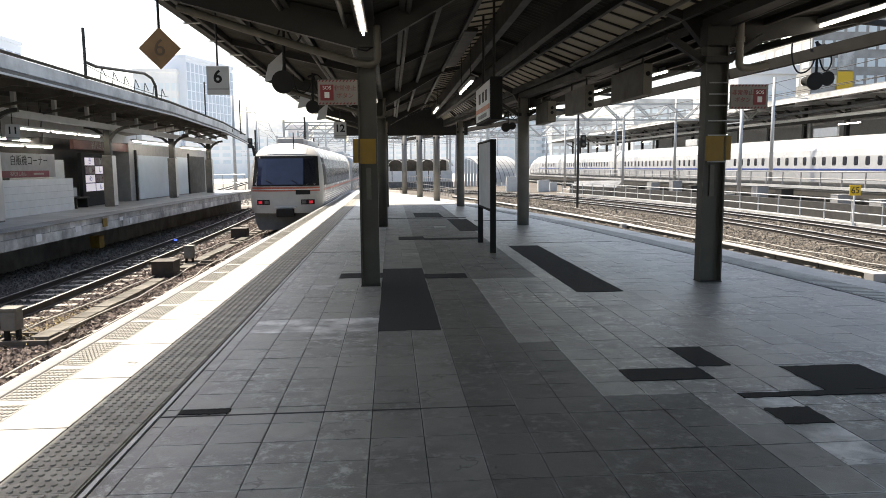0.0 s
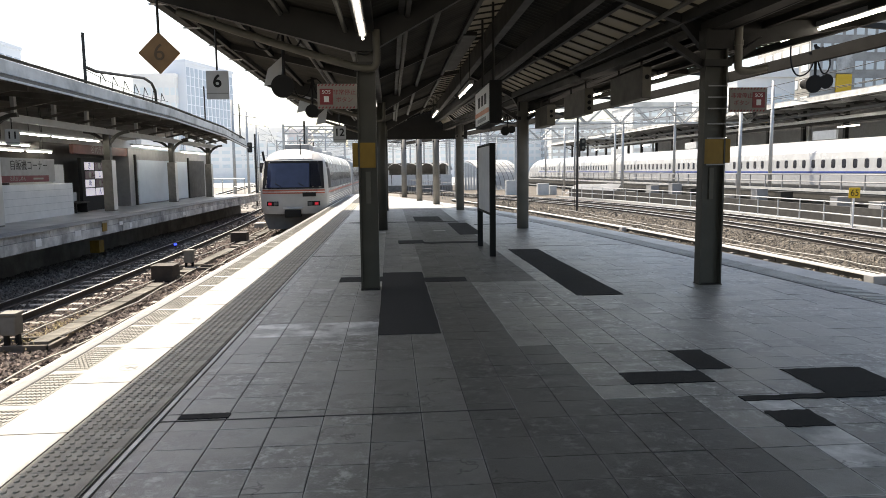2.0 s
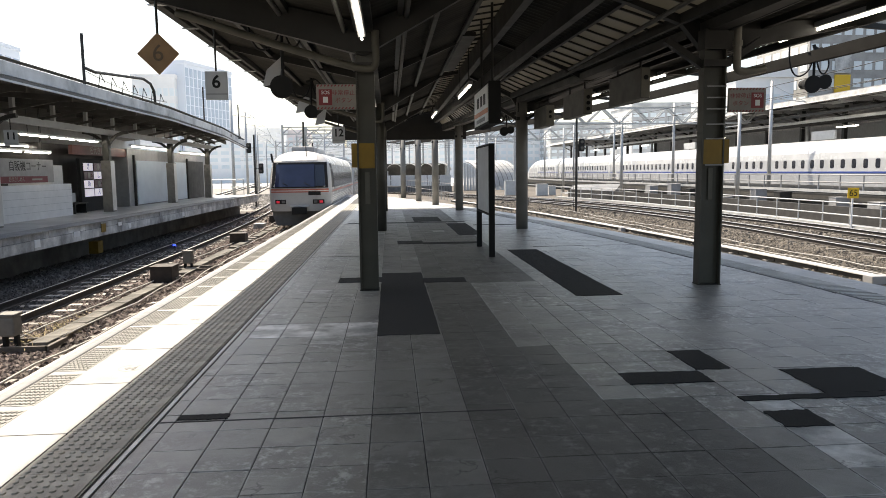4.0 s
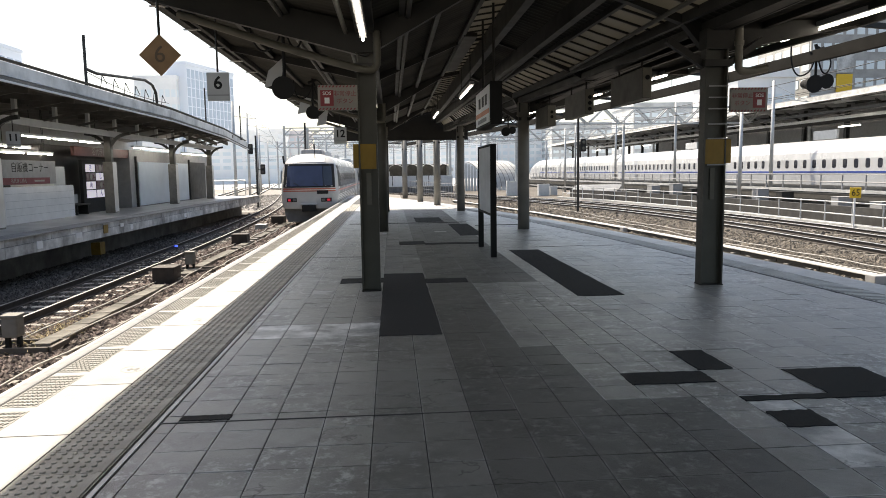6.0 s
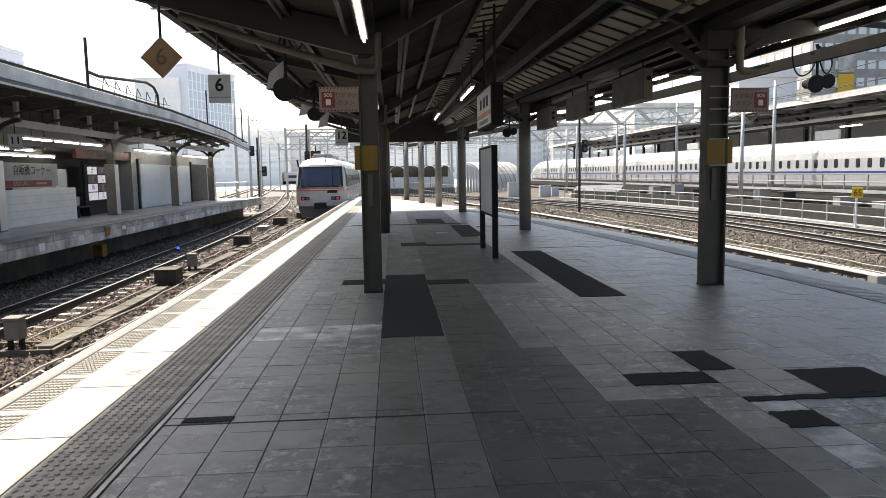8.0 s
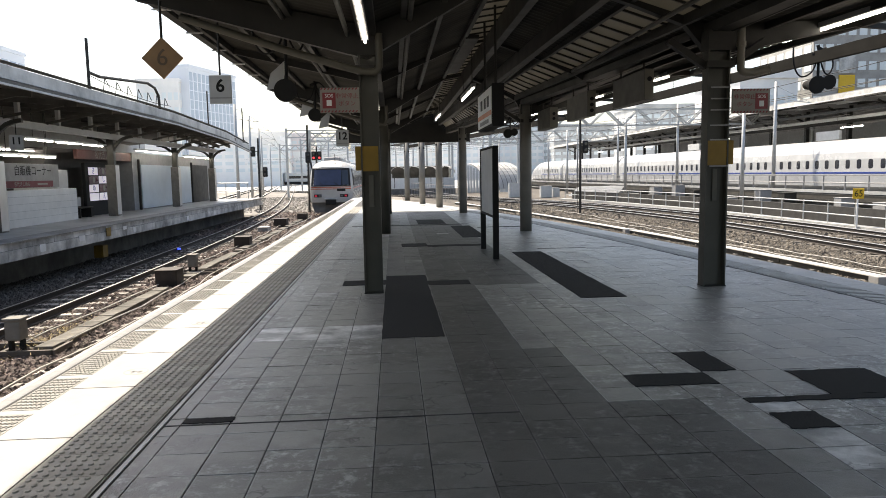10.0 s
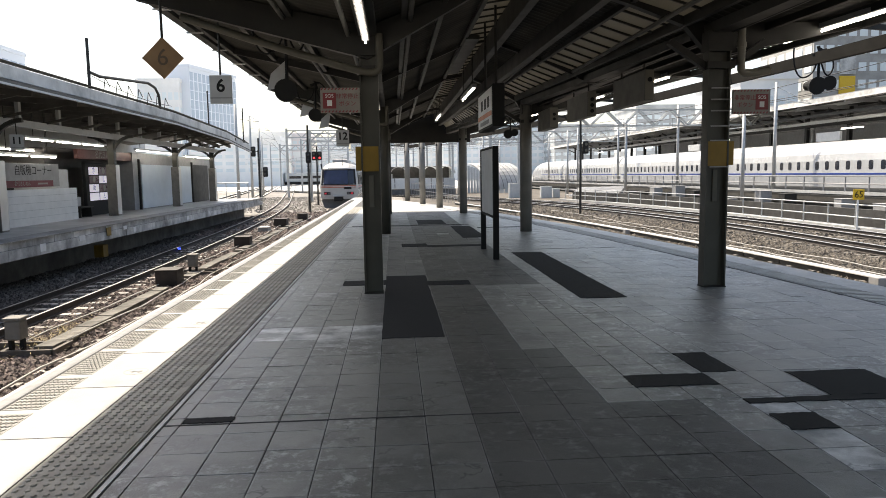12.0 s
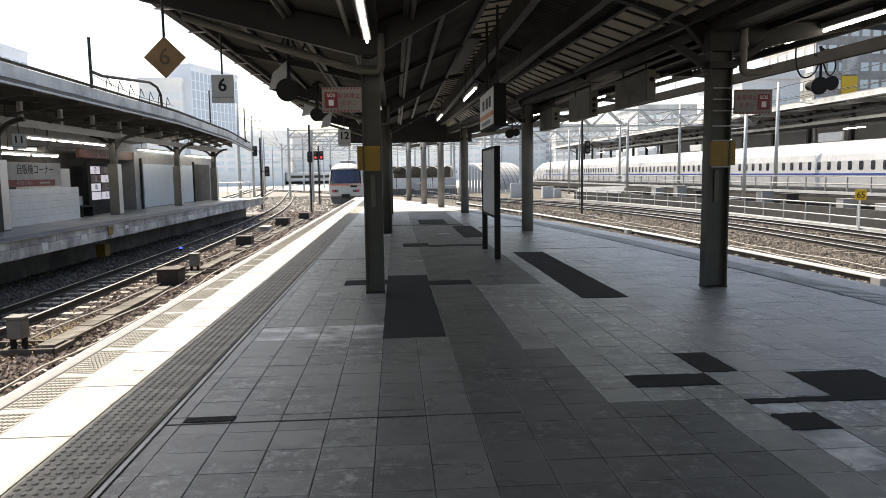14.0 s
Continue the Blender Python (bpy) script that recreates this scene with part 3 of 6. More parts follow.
    ob = part("skylight_bars", bm, STEEL_DARK, root, "dark bars across the skylight sheets")
    ob["kind"] = "stuff"
    # frames: deep tapered arms at the columns, light ones between
    for i, y in enumerate(ys[1:]):
        l = roof_line(y)
        bm = bmesh.new()
        deep = i % 2 == 0
        t = 0.06 if deep else 0.035
        for k, (a, b) in enumerate(zip(l, l[1:])):
            da, db = [((0.28, 0.40, 0.10, 0.08, 0.08, 0.12, 0.40, 0.09) if deep else (0.12, 0.15, 0.07, 0.06, 0.06, 0.10, 0.15, 0.09))[j] for j in (k, k + 1)]
            ends = [[(x, y + e, z) for x, z in ((a[0], a[1] - 0.014), (b[0], b[1] - 0.014), (b[0], b[1] - db), (a[0], a[1] - da))] for e in (-t, t)]
            f, g = [[bm.verts.new(p) for p in e] for e in ends]
            bm.faces.new(f)
            bm.faces.new(g[::-1])
            for j in range(4):
                bm.faces.new((f[j], g[j], g[(j + 1) % 4], f[(j + 1) % 4]))
        bmesh.ops.recalc_face_normals(bm, faces=bm.faces[:])
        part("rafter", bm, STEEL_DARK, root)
    for y in (31.6, 35.6, 40.5):
        bm = bmesh.new()
        beam(bm, (-0.3, y, 3.36), (eave_base(y) + 0.35, y, 3.36), 0.12, 0.16)
        part("rafter", bm, STEEL_DARK, root)
    # gutter on the left with its brackets, open edge girder on the right
    part("gutter", sweep(bmesh.new(), [(EAVE_LEFT, y, 3.85) for y in ys], [(-0.07, -0.10), (0.05, -0.10), (0.07, 0.06), (-0.09, 0.06)]), STEEL_DARK, root)
    for j in range(16):
        y = 5.2 + 1.55 * j
        part("gutter_bracket", box(EAVE_LEFT - 0.10, EAVE_LEFT + 0.16, y - 0.02, y + 0.02, 3.73, 3.75, 0.003), GREY_LIGHT if j % 3 else WHITE, root, "pale gutter bracket")
    part("edge_girder", sweep(bmesh.new(), [(eave_base(y) + 1.12, y, 3.245) for y in ys + bare[1:]], [(-0.05, -0.09), (0.05, -0.09), (0.05, 0.09), (-0.05, 0.09)]), SOOT_STEEL, root, "dark girder outside the eave")
    for y in ys[1:] + bare[1:]:
        bm = bmesh.new()
        beam(bm, (eave_base(y) + 0.1, y, 3.35), (eave_base(y) + 1.1, y, 3.27), 0.05, 0.07)
        part("outrigger", bm, STEEL_DARK, root)
    # pale hopper plates under the eave
    for y, dz in ((13.5, 0.0), (18.05, -0.12), (22.6, -0.12)):
        bm = bmesh.new()
        f = bm.faces.new([bm.verts.new((x + 0.20, y - 0.08, z + dz)) for x, z in ((-2.12, 3.66), (-2.20, 3.16), (-2.50, 3.10), (-2.42, 3.40))])
        ext = bmesh.ops.extrude_face_region(bm, geom=[f])
        bmesh.ops.translate(bm, vec=(0, 0.02, 0), verts=[v for v in ext["geom"] if isinstance(v, bmesh.types.BMVert)])
        bmesh.ops.recalc_face_normals(bm, faces=bm.faces[:])
        part("end_plate", bm, GREY_LIGHT, root, "pale gusset plate")
    # added board: covers the sky gap where the ceiling should look dark
    part("gap_board", box(-1.9, 3.3, 30.1, 30.16, 2.84, 4.12, 0.01), STEEL_DARK, root, "dark board added to close the sky gap at the roof end")
    # rainwater pipes from the eave to the column heads
    for y in (8.83, 17.88, 26.98):
        cord("rain_pipe", [(-2.5, y, 3.42), (-1.45, y, 3.08), (-0.62, y, 2.84), (-0.36, y, 2.77), (-0.20, y, 2.75), (-0.14, y, 2.81), (-0.14, y, 2.95), (-0.14, y, 3.22)], 0.047, RAIN_PIPE, root)
    return root


LEFT_COLUMNS = [(-0.28, -0.1), (-0.28, 8.95), (-0.25, 18.0), (-0.24, 27.1)]
RIGHT_COLUMNS = [(4.35, -0.1), (4.09, 8.75), (3.39, 17.9), (2.65, 26.8)]


def build_column(x, y, yellow, side=-1, height=3.22):
    """Steel column of H section with its web facing along the platform, and a haunched head."""
    root = thing("canopy_column", "dark grey-green steel canopy column with a yellow warning band" if yellow else "dark grey-green steel canopy column", "column", Matrix.Translation((x, y, 0)), group="canopy columns")
    bm = bmesh.new()
    w, d = (0.135, 0.085) if x > 3.8 else (0.108, 0.08)
    if yellow:
        for s in (-1, 1):
            bx(bm, s * w - 0.009, s * w + 0.009, -d, d, 0.0, height)
        bx(bm, -w, w, -0.008, 0.008, 0.0, height)
    else:
        rod(bm, (0, 0, 0), (0, 0, height), 0.15, sides=28)
    # columns further off on the right take the paint lightened for daylight
    part("shaft", bm, COLUMN_DAYLIT if y > 10 and x > 0 else COLUMN_PAINT, root, smooth=not yellow)
    part("base_plate", box(-w - 0.015, w + 0.015, -0.105, 0.105, 0.0, 0.012, 0.003), STEEL_DARK, root)
    bm = bmesh.new()
    if 3 < x:
        for s in (-1, 1):
            beam(bm, (s * w, 0, 2.78), (s * 0.62, 0, height - 0.12), 0.09, 0.08)
    bx(bm, -w - 0.04, w + 0.04, -0.13, 0.13, 2.76, 2.84)
    bx(bm, -w - 0.02, w + 0.02, -0.11, 0.11, height - 0.25, height)
    part("head", bm, STEEL_DARK, root)
    if yellow:
        part("warning_band", box(-w + 0.01, w - 0.01, -d + 0.01, -0.008, 1.55, 1.86), YELLOW, root, "yellow painted warning band")
        part("button_box", box(side * (w + 0.01), side * (w + 0.08), -0.08, 0.05, 1.56, 1.86, 0.008), YELLOW, root, "yellow emergency button box")
        part("notice_plate", box(-0.03, 0.03, -0.028, -0.008, 1.1, 1.5, 0.002), CABINET_PAINT, root, "narrow worn notice plate")
        for z in (1.54, 1.87, 2.05, 2.24, 2.38, 2.52) if x > 3 else ():
            part("strap", box(-w * 0.75, w + 0.012, -d - 0.004, -d + 0.0, z - 0.008, z + 0.008), GREY, root, "pale metal strap")
    return root


# ---- lamps, signs ----
def build_tube_lamp(rise):
    """Batten with two tubes end to end, along y; origin at its middle."""
    root = thing("fluorescent_lamp", "lit fluorescent batten lamp under the platform canopy", "lamp", group="canopy lamps")
    part("batten", box(-0.045, 0.045, -1.22, 1.22, 0.02, 0.09, 0.006), GREY, root)
    for y in (-0.61, 0.61):
        bm = bmesh.new()
        rod(bm, (0, y - 0.59, -0.005), (0, y + 0.59, -0.005), 0.016, sides=12)
        part("tube", bm, TUBE, root, "glowing white tube", smooth=True)
    for y in (-0.9, 0.9):
        bm = bmesh.new()
        rod(bm, (0, y, 0.08), (0, y, rise), 0.01, sides=6)
        part("hanger", bm, STEEL_DARK, root)
    return root


def build_lamps():
    first = build_tube_lamp(0.20)
    first.matrix_basis = Matrix.Translation((-0.29, 7.24, 3.05))
    for m in ((-0.33, 16.2, 3.05), (-0.33, 25.4, 3.05)):
        copy_thing(first, Matrix.Translation(m))
    for x, y, z in ((1.65, 6.0, 3.5), (1.65, 15.4, 3.2), (1.55, 24.0, 3.4)):
        build_tube_lamp(3.98 - z).matrix_basis = Matrix.Translation((x, y, z))
    row = build_tube_lamp(0.14)
    row.matrix_basis = pose(eave_base(6.05) - 0.27, 6.05, 3.26, 0, 0, 0.36 * 6.05)
    for y in (8.5, 14.4, 17.6, 21.0, 25.7):
        copy_thing(row, pose(eave_base(y) - 0.27, y, 3.26, 0, 0, 0.36 * y))


def build_hanging_number(text, m, diamond=False, size=0.36, drop=0.6):
    root = thing("hanging_sign", "diamond-shaped brown hanging sign with a faded number" if diamond else "square grey hanging platform sign with a black number", "sign", m, group="hanging platform signs")
    bm = bmesh.new()
    rod(bm, (0, 0, 0.2), (0, 0, drop), 0.014, sides=8)
    part("hanger", bm, STEEL_DARK, root)
    if diamond:
        plate = box(-0.15, 0.15, -0.012, 0.012, -0.15, 0.15, 0.004)
        bmesh.ops.rotate(plate, verts=plate.verts[:], cent=(0, 0, 0), matrix=Matrix.Rotation(radians(45), 3, "Y"))
        part("plate", plate, BROWN_SIGN, root)
        lettering("number", text, 0.24, OCHRE, root, Matrix.Translation((0, -0.014, 0)), "faded dark numeral")
    else:
        w, h = size / 2, size / 2 * 1.28
        part("plate", box(-w, w, -0.015, 0.015, -h, h, 0.004), GREY_LIGHT, root)
        part("lower_band", box(-w + 0.004, w - 0.004, -0.019, -0.015, -h + 0.07, -h + 0.085), GREY, root, "thin dark line")
        lettering("number", text, size * 0.8, BLACK, root, Matrix.Translation((0, -0.018, 0.045)), "black numeral", bold=0.022)
    return root


BROWN_SIGN = material("faded_brown_enamel", (0.30, 0.165, 0.06), (0.22, 0.12, 0.045), rough=0.5, scale=6, stain=0.3)
OCHRE = material("dark_brown_numeral", (0.10, 0.06, 0.025), (0.08, 0.05, 0.02), rough=0.5)
SIGN_CREAM = material("pale_sign_face", (0.27, 0.245, 0.22), (0.22, 0.20, 0.18), rough=0.5, scale=4, stain=0.25)


def build_sos(m, mirrored=False):
    root = thing("emergency_sign", "pale emergency stop button sign with a red panel and pink lettering", "sign", m, group="emergency button signs")
    part("plate", box(-0.24, 0.24, -0.02, 0.02, -0.15, 0.15, 0.004), SIGN_CREAM, root)
    s = 1 if mirrored else -1
    part("red_panel", box(s * 0.13 - 0.08, s * 0.13 + 0.08, -0.024, -0.02, -0.10, 0.09), RED, root, "red panel with a pictogram")
    part("button_pictogram", box(s * 0.13 - 0.03, s * 0.13 + 0.03, -0.028, -0.024, -0.07, 0.0, 0.001), WHITE, root, "white hand-shaped pictogram block")
    lettering("letters", "SOS", 0.06, WHITE, root, Matrix.Translation((s * 0.13, -0.025, 0.05)))
    lettering("letters", "非常停止", 0.070, RED, root, Matrix.Translation((-s * 0.088, -0.022, 0.045)))
    lettering("letters", "ボタン", 0.070, RED, root, Matrix.Translation((-s * 0.088, -0.022, -0.045)))
    for z in (0.135, -0.135):
        for i in range(11):
            x = -0.22 + i * 0.042
            mark = bmesh.new()
            beam(mark, (x - 0.008, -0.021, z - 0.01), (x + 0.012, -0.021, z + 0.01), 0.003, 0.014)
            part("hazard_mark", mark, RED, root)
    return root


def build_notice_board():
    root = thing("notice_board", "freestanding grey notice board on black legs", "board", Matrix.Translation((1.76, 12.95, 0)))
    part("panel", box(-0.035, 0.035, -0.82, 0.82, 0.76, 1.93, 0.008), GREY_LIGHT, root, "light grey blank panel")
    for y in (-0.86, 0.86):
        part("leg", box(-0.05, 0.05, y - 0.04, y + 0.04, 0.0, 1.97, 0.006), BLACK, root, "black square leg")
    part("frame", box(-0.045, 0.045, -0.82, 0.82, 1.93, 1.97, 0.004), BLACK, root, "black top rail")
    part("frame", box(-0.045, 0.045, -0.82, 0.82, 0.72, 0.76, 0.004), BLACK, root, "black bottom rail")


def build_station_sign():
    root = thing("station_sign", "hanging white station name lightbox with an orange band", "sign", Matrix.Translation((1.56, 11.2, 2.5)))
    part("case", box(-0.09, 0.09, -0.85, 0.85, -0.31, 0.31, 0.01), BLACK, root, "black lightbox case")
    part("face", box(-0.10, -0.09, -0.80, 0.80, -0.27, 0.27), WHITE, root, "white sign face")
    part("band", box(-0.104, -0.10, -0.80, 0.80, -0.14, -0.07), ORANGE, root, "orange band")
    for y in (-0.45, -0.1, 0.3):
        part("writing_bar", box(-0.104, -0.10, y - 0.1, y + 0.12, 0.0, 0.16), STEEL_DARK, root, "unreadable dark lettering")
    part("writing_bar", box(-0.104, -0.10, -0.5, 0.5, -0.24, -0.18), GREY, root, "unreadable dark lettering")
    for y in (-0.6, 0.6):
        bm = bmesh.new()
        rod(bm, (0, y, 0.3), (0, y, 1.47), 0.02, sides=8)
        part("hanger", bm, STEEL_DARK, root)


def build_hung_box(x, y, z, w, h, d, lenses):
    root = thing("indicator_cabinet", "olive hanging cabinet with round lenses in its pale end", "cabinet", Matrix.Translation((x, y, z)), group="hanging indicator cabinets")
    part("case", box(-w / 2, w / 2, -d / 2, d / 2, -h / 2, h / 2, 0.012), CABINET_PAINT, root)
    end = part("end_panel", box(-w / 2 + 0.006, w / 2 - 0.006, -d / 2 - 0.008, -d / 2, -h / 2 + 0.012, h / 2 - 0.012, 0.002), PIPE, root, "cream end panel")
    for k in range(lenses):
        bm = bmesh.new()
        zz = 0.08 - 0.11 * k
        rod(bm, (0, -d / 2 - 0.025, zz), (0, -d / 2 - 0.008, zz), 0.036, sides=16)
        part("lens", bm, BLACK, end, "dark round lens")
    for s in (-1, 1):
        bm = bmesh.new()
        rod(bm, (0, s * d * 0.35, h / 2), (0, s * d * 0.35, 3.34 - z), 0.018, sides=8)
        part("hanger", bm, STEEL_DARK, root)


CABINET_PAINT = material("olive_grey_cabinet", (0.11, 0.105, 0.088), (0.08, 0.077, 0.066), rough=0.6, scale=5, stain=0.2)


# ---- tracks ----
def build_track(name, centre, y0, y1, step, gauge=1.067, sleepers=True, head=0.036, head_mat=None, tie=None, label="railway track with rusty rails on weathered sleepers"):
    root = thing(name, label, "track", kind="structure")
    ys = [y0 + i * step for i in range(int((y1 - y0) / step) + 1)]
    for s in (-1, 1):
        path = [(centre(y) + s * gauge / 2, y, RAIL_Z) for y in ys]
        bm = sweep(bmesh.new(), path, [(-0.065, -0.15), (0.065, -0.15), (0.065, -0.135), (0.012, -0.12), (0.012, -0.04), (0.033, -0.03), (0.033, -0.004), (-0.033, -0.004), (-0.033, -0.03), (-0.012, -0.04), (-0.012, -0.12), (-0.065, -0.135)])
        rail = part("rail", bm, RAIL_SIDE, root)
        bm = sweep(bmesh.new(), path, [(-head, -0.012), (head, -0.012), (head - 0.002, 0.0), (-head + 0.002, 0.0)])
        part("rail_head", bm, head_mat or RAIL_TOP, rail, "polished running surface")
    if sleepers:
        me = mesh_of("sleeper", box(-1.0, 1.0, -0.1, 0.1, RAIL_Z - 0.28, RAIL_Z - 0.15, 0.012), tie or SLEEPER)
        y = y0 + 0.3
        while y < min(y1, 75):
            a = math.degrees(math.atan2(centre(y + 1) - centre(y), 1))
            piece("sleeper", me, root, pose(centre(y), y, 0, 0, 0, -a))
            y += 0.64
    return root


def build_duct():
    """Pale cable duct on low feet along the platform's right side."""
    root = thing("cable_duct", "pale concrete cable duct with dark sides on low feet", "duct", kind="structure")
    line = lambda y: track_beside(y) + 0.80
    ys = [15.8 + 1.9 * i for i in range(26)]
    for a, b in zip(ys, ys[1:]):
        gap = 0.03
        ends = [(line(a + gap), a + gap, RAIL_Z), (line(b), b, RAIL_Z)]
        # lid coloured as sunlit, trough side darkened as its shade
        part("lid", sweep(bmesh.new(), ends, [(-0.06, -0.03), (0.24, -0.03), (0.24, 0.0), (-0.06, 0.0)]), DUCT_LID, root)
        part("trough", sweep(bmesh.new(), ends, [(-0.03, -0.15), (0.20, -0.15), (0.20, -0.03), (-0.03, -0.03)]), STEEL_DARK, root, "trough side coloured dark for shade")
        for y in (a + 0.4, a + 1.4):
            part("foot", box(line(y) - 0.10, line(y) + 0.2, y - 0.12, y + 0.12, GROUND_Z - 0.02, RAIL_Z - 0.15), CONCRETE_DARK, root, "dark foot")
    for y in (15.6, 30.4):
        part("joint_box", box(line(y) - 0.24, line(y) + 0.24, y - 0.18, y + 0.18, GROUND_Z - 0.02, RAIL_Z + 0.03, 0.02), GREY, root, "grey junction box")


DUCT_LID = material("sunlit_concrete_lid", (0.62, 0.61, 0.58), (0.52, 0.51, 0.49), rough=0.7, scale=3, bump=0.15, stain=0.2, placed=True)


# ---- train leaving the platform ----
def nose(x, z):
    """How far the end of the train lies behind its foremost plane."""
    return 0.42 * max(0.0, z - 0.85) + 1.25 * max(0.0, z - 1.98) ** 1.25 + 0.40 * abs(x / 1.4) ** 4 + 0.10 * max(0.0, -z - 0.1)


def skin(x0, x1, z0, z1, off=0.012, nx=10, nz=6, taper=0.0):
    """A panel that follows the train's end, standing off it a little; thick."""
    bm = bmesh.new()
    g = []
    for j in range(nz + 1):
        z = z0 + (z1 - z0) * j / nz
        k = 1 - taper * j / nz
        g.append([bm.verts.new(((x0 + (x1 - x0) * i / nx) * k, nose((x0 + (x1 - x0) * i / nx) * k, z) - off, z)) for i in range(nx + 1)])
    for j in range(nz):
        for i in range(nx):
            bm.faces.new((g[j][i], g[j][i + 1], g[j + 1][i + 1], g[j + 1][i]))
    ext = bmesh.ops.extrude_face_region(bm, geom=bm.faces[:])
    bmesh.ops.translate(bm, vec=(0, off + 0.01, 0), verts=[v for v in ext["geom"] if isinstance(v, bmesh.types.BMVert)])
    bmesh.ops.recalc_face_normals(bm, faces=bm.faces[:])
    return bm


CAR_KEYS = [(1.30, -0.28), (1.40, -0.08), (1.43, 0.45), (1.42, 1.1), (1.36, 1.70), (1.24, 2.08), (1.00, 2.34), (0.55, 2.50), (0.0, 2.54)]


def rounded(keys, n):
    """A smooth line through keys, n steps to each stretch."""
    out = []
    for i in range(len(keys) - 1):
        p = [Vector(keys[max(0, min(len(keys) - 1, j))]) for j in (i - 1, i, i + 1, i + 2)]
        for k in range(n):
            t = k / n
            v = 0.5 * (2 * p[1] + (p[2] - p[0]) * t + (2 * p[0] - 5 * p[1] + 4 * p[2] - p[3]) * t * t + (3 * p[1] - p[0] - 3 * p[2] + p[3]) * t ** 3)
            out.append((v.x, v.y))
    return out + [tuple(keys[-1])]


CAR_SIDE = rounded(CAR_KEYS, 3)


def car_ring():
    return CAR_SIDE + [(-x, z) for x, z in CAR_SIDE[-2::-1]]


def tilted_pane(s, ya, yb, za, zb):
    """A flat pane that leans with the car's side."""
    def side(z):
        for (xa, z0), (xb, z1) in zip(CAR_SIDE, CAR_SIDE[1:]):
            if z0 <= z <= z1:
                return xa + (xb - xa) * (z - z0) / (z1 - z0)
        return 1.4
    bm = bmesh.new()
    zs = [za, 1.1, 1.5, zb]
    out = [[bm.verts.new((s * (side(z) + 0.012), y, z)) for z in zs] for y in (ya, yb)]
    inn = [[bm.verts.new((s * (side(z) - 0.02), y, z)) for z in zs] for y in (ya, yb)]
    n = len(zs)
    for g in (out, inn):
        for j in range(n - 1):
            bm.faces.new((g[0][j], g[1][j], g[1][j + 1], g[0][j + 1]))
    for i in (0, 1):
        for j in range(n - 1):
            bm.faces.new((out[i][j], inn[i][j], inn[i][j + 1], out[i][j + 1]))
    for j in (0, n - 1):
        bm.faces.new((out[0][j], out[1][j], inn[1][j], inn[0][j]))
    bmesh.ops.recalc_face_normals(bm, faces=bm.faces[:])
    return bm


def build_car(root, y0, length, end):
    ring = car_ring()
    bm = bmesh.new()
    rows = []
    stations = ([None, y0 + 1.9] if end else [y0 + 0.3]) + [y0 + length - 0.3]
    for st in stations:
        rows.append([bm.verts.new((x, (y0 + nose(x, z)) if st is None else st, z)) for x, z in ring])
    for r, s in zip(rows, rows[1:]):
        for j in range(len(ring) - 1):
            bm.faces.new((r[j], r[j + 1], s[j + 1], s[j]))
        bm.faces.new((r[-1], r[0], s[0], s[-1]))
    bm.faces.new(rows[-1])
    if end:
        # the end: rows of points between the two sides
        n = len(CAR_SIDE)
        grid = []
        for i in range(n - 1):
            x, z = CAR_SIDE[i]
            line = [rows[0][i]] + [bm.verts.new((x * (1 - 2 * k / 10), y0 + nose(x * (1 - 2 * k / 10), z), z)) for k in range(1, 10)] + [rows[0][len(ring) - 1 - i]]
            grid.append(line)
        for a, b in zip(grid, grid[1:]):
            for i in range(10):
                bm.faces.new((a[i], a[i + 1], b[i + 1], b[i]))
        for i in range(10):
            bm.faces.new((grid[-1][i], grid[-1][i + 1], rows[0][n - 1]))
    else:
        bm.faces.new(rows[0][::-1])
    bmesh.ops.recalc_face_normals(bm, faces=bm.faces[:])
    body = part("car_body", bm, CREAM, root, "pale ribbed car body", smooth=True)
    for s in (-1, 1):
        for k in range(5):
            part("rib", box(s * 1.425, s * 1.44, y0 + 1.5, y0 + length - 0.4, 0.0 + 0.09 * k, 0.03 + 0.09 * k), SILVER, body)
    for s in (-1, 1):
        first, last = y0 + (2.6 if end else 2.2), y0 + length - 2.2
        part("stripe", box(s * 1.432, s * 1.438, y0 + 1.3, y0 + length - 0.3, 0.58, 0.66), STRIPE_RED, root, "orange waist stripe")
        count = 8
        w = (last - first) / count
        for i in range(count):
            part("window", tilted_pane(s, first + i * w + 0.012, first + (i + 1) * w - 0.012, 0.78, 1.90), SIDE_GLASS, body, "tinted side window")
        part("skirt", box(s * 1.20, s * 1.26, y0 + 1.4, y0 + length - 0.5, -0.80, -0.28), GREY, root, "grey underfloor skirt")
        part("door", box(s * 1.415, s * 1.436, y0 + length - 1.9, y0 + length - 1.0, -0.15, 1.8, 0.01), GREY_LIGHT, root)
    part("underframe", box(-1.0, 1.0, y0 + 1.6, y0 + length - 0.5, -0.85, -0.25), BLACK, root, "dark underfloor equipment")
    part("roof_unit", box(-0.55, 0.55, y0 + 5.0, y0 + 8.0, 2.50, 2.78, 0.05), GREY_LIGHT, root)
    part("roof_unit", box(-0.5, 0.5, y0 + 12.0, y0 + 15.5, 2.50, 2.74, 0.05), GREY_LIGHT, root)
    return body


def build_wheelset(root, y):
    bm = bmesh.new()
    for s in (-1, 1):
        rod(bm, (s * 0.5, 0, 0), (s * 0.62, 0, 0), 0.43, sides=24)
    rod(bm, (-0.6, 0, 0), (0.6, 0, 0), 0.08)
    ob = part("wheelset", bm, RAIL_SIDE, root, "steel wheels on an axle")
    ob.matrix_basis = Matrix.Translation((0, y, RAIL_Z + 0.43))
    return ob


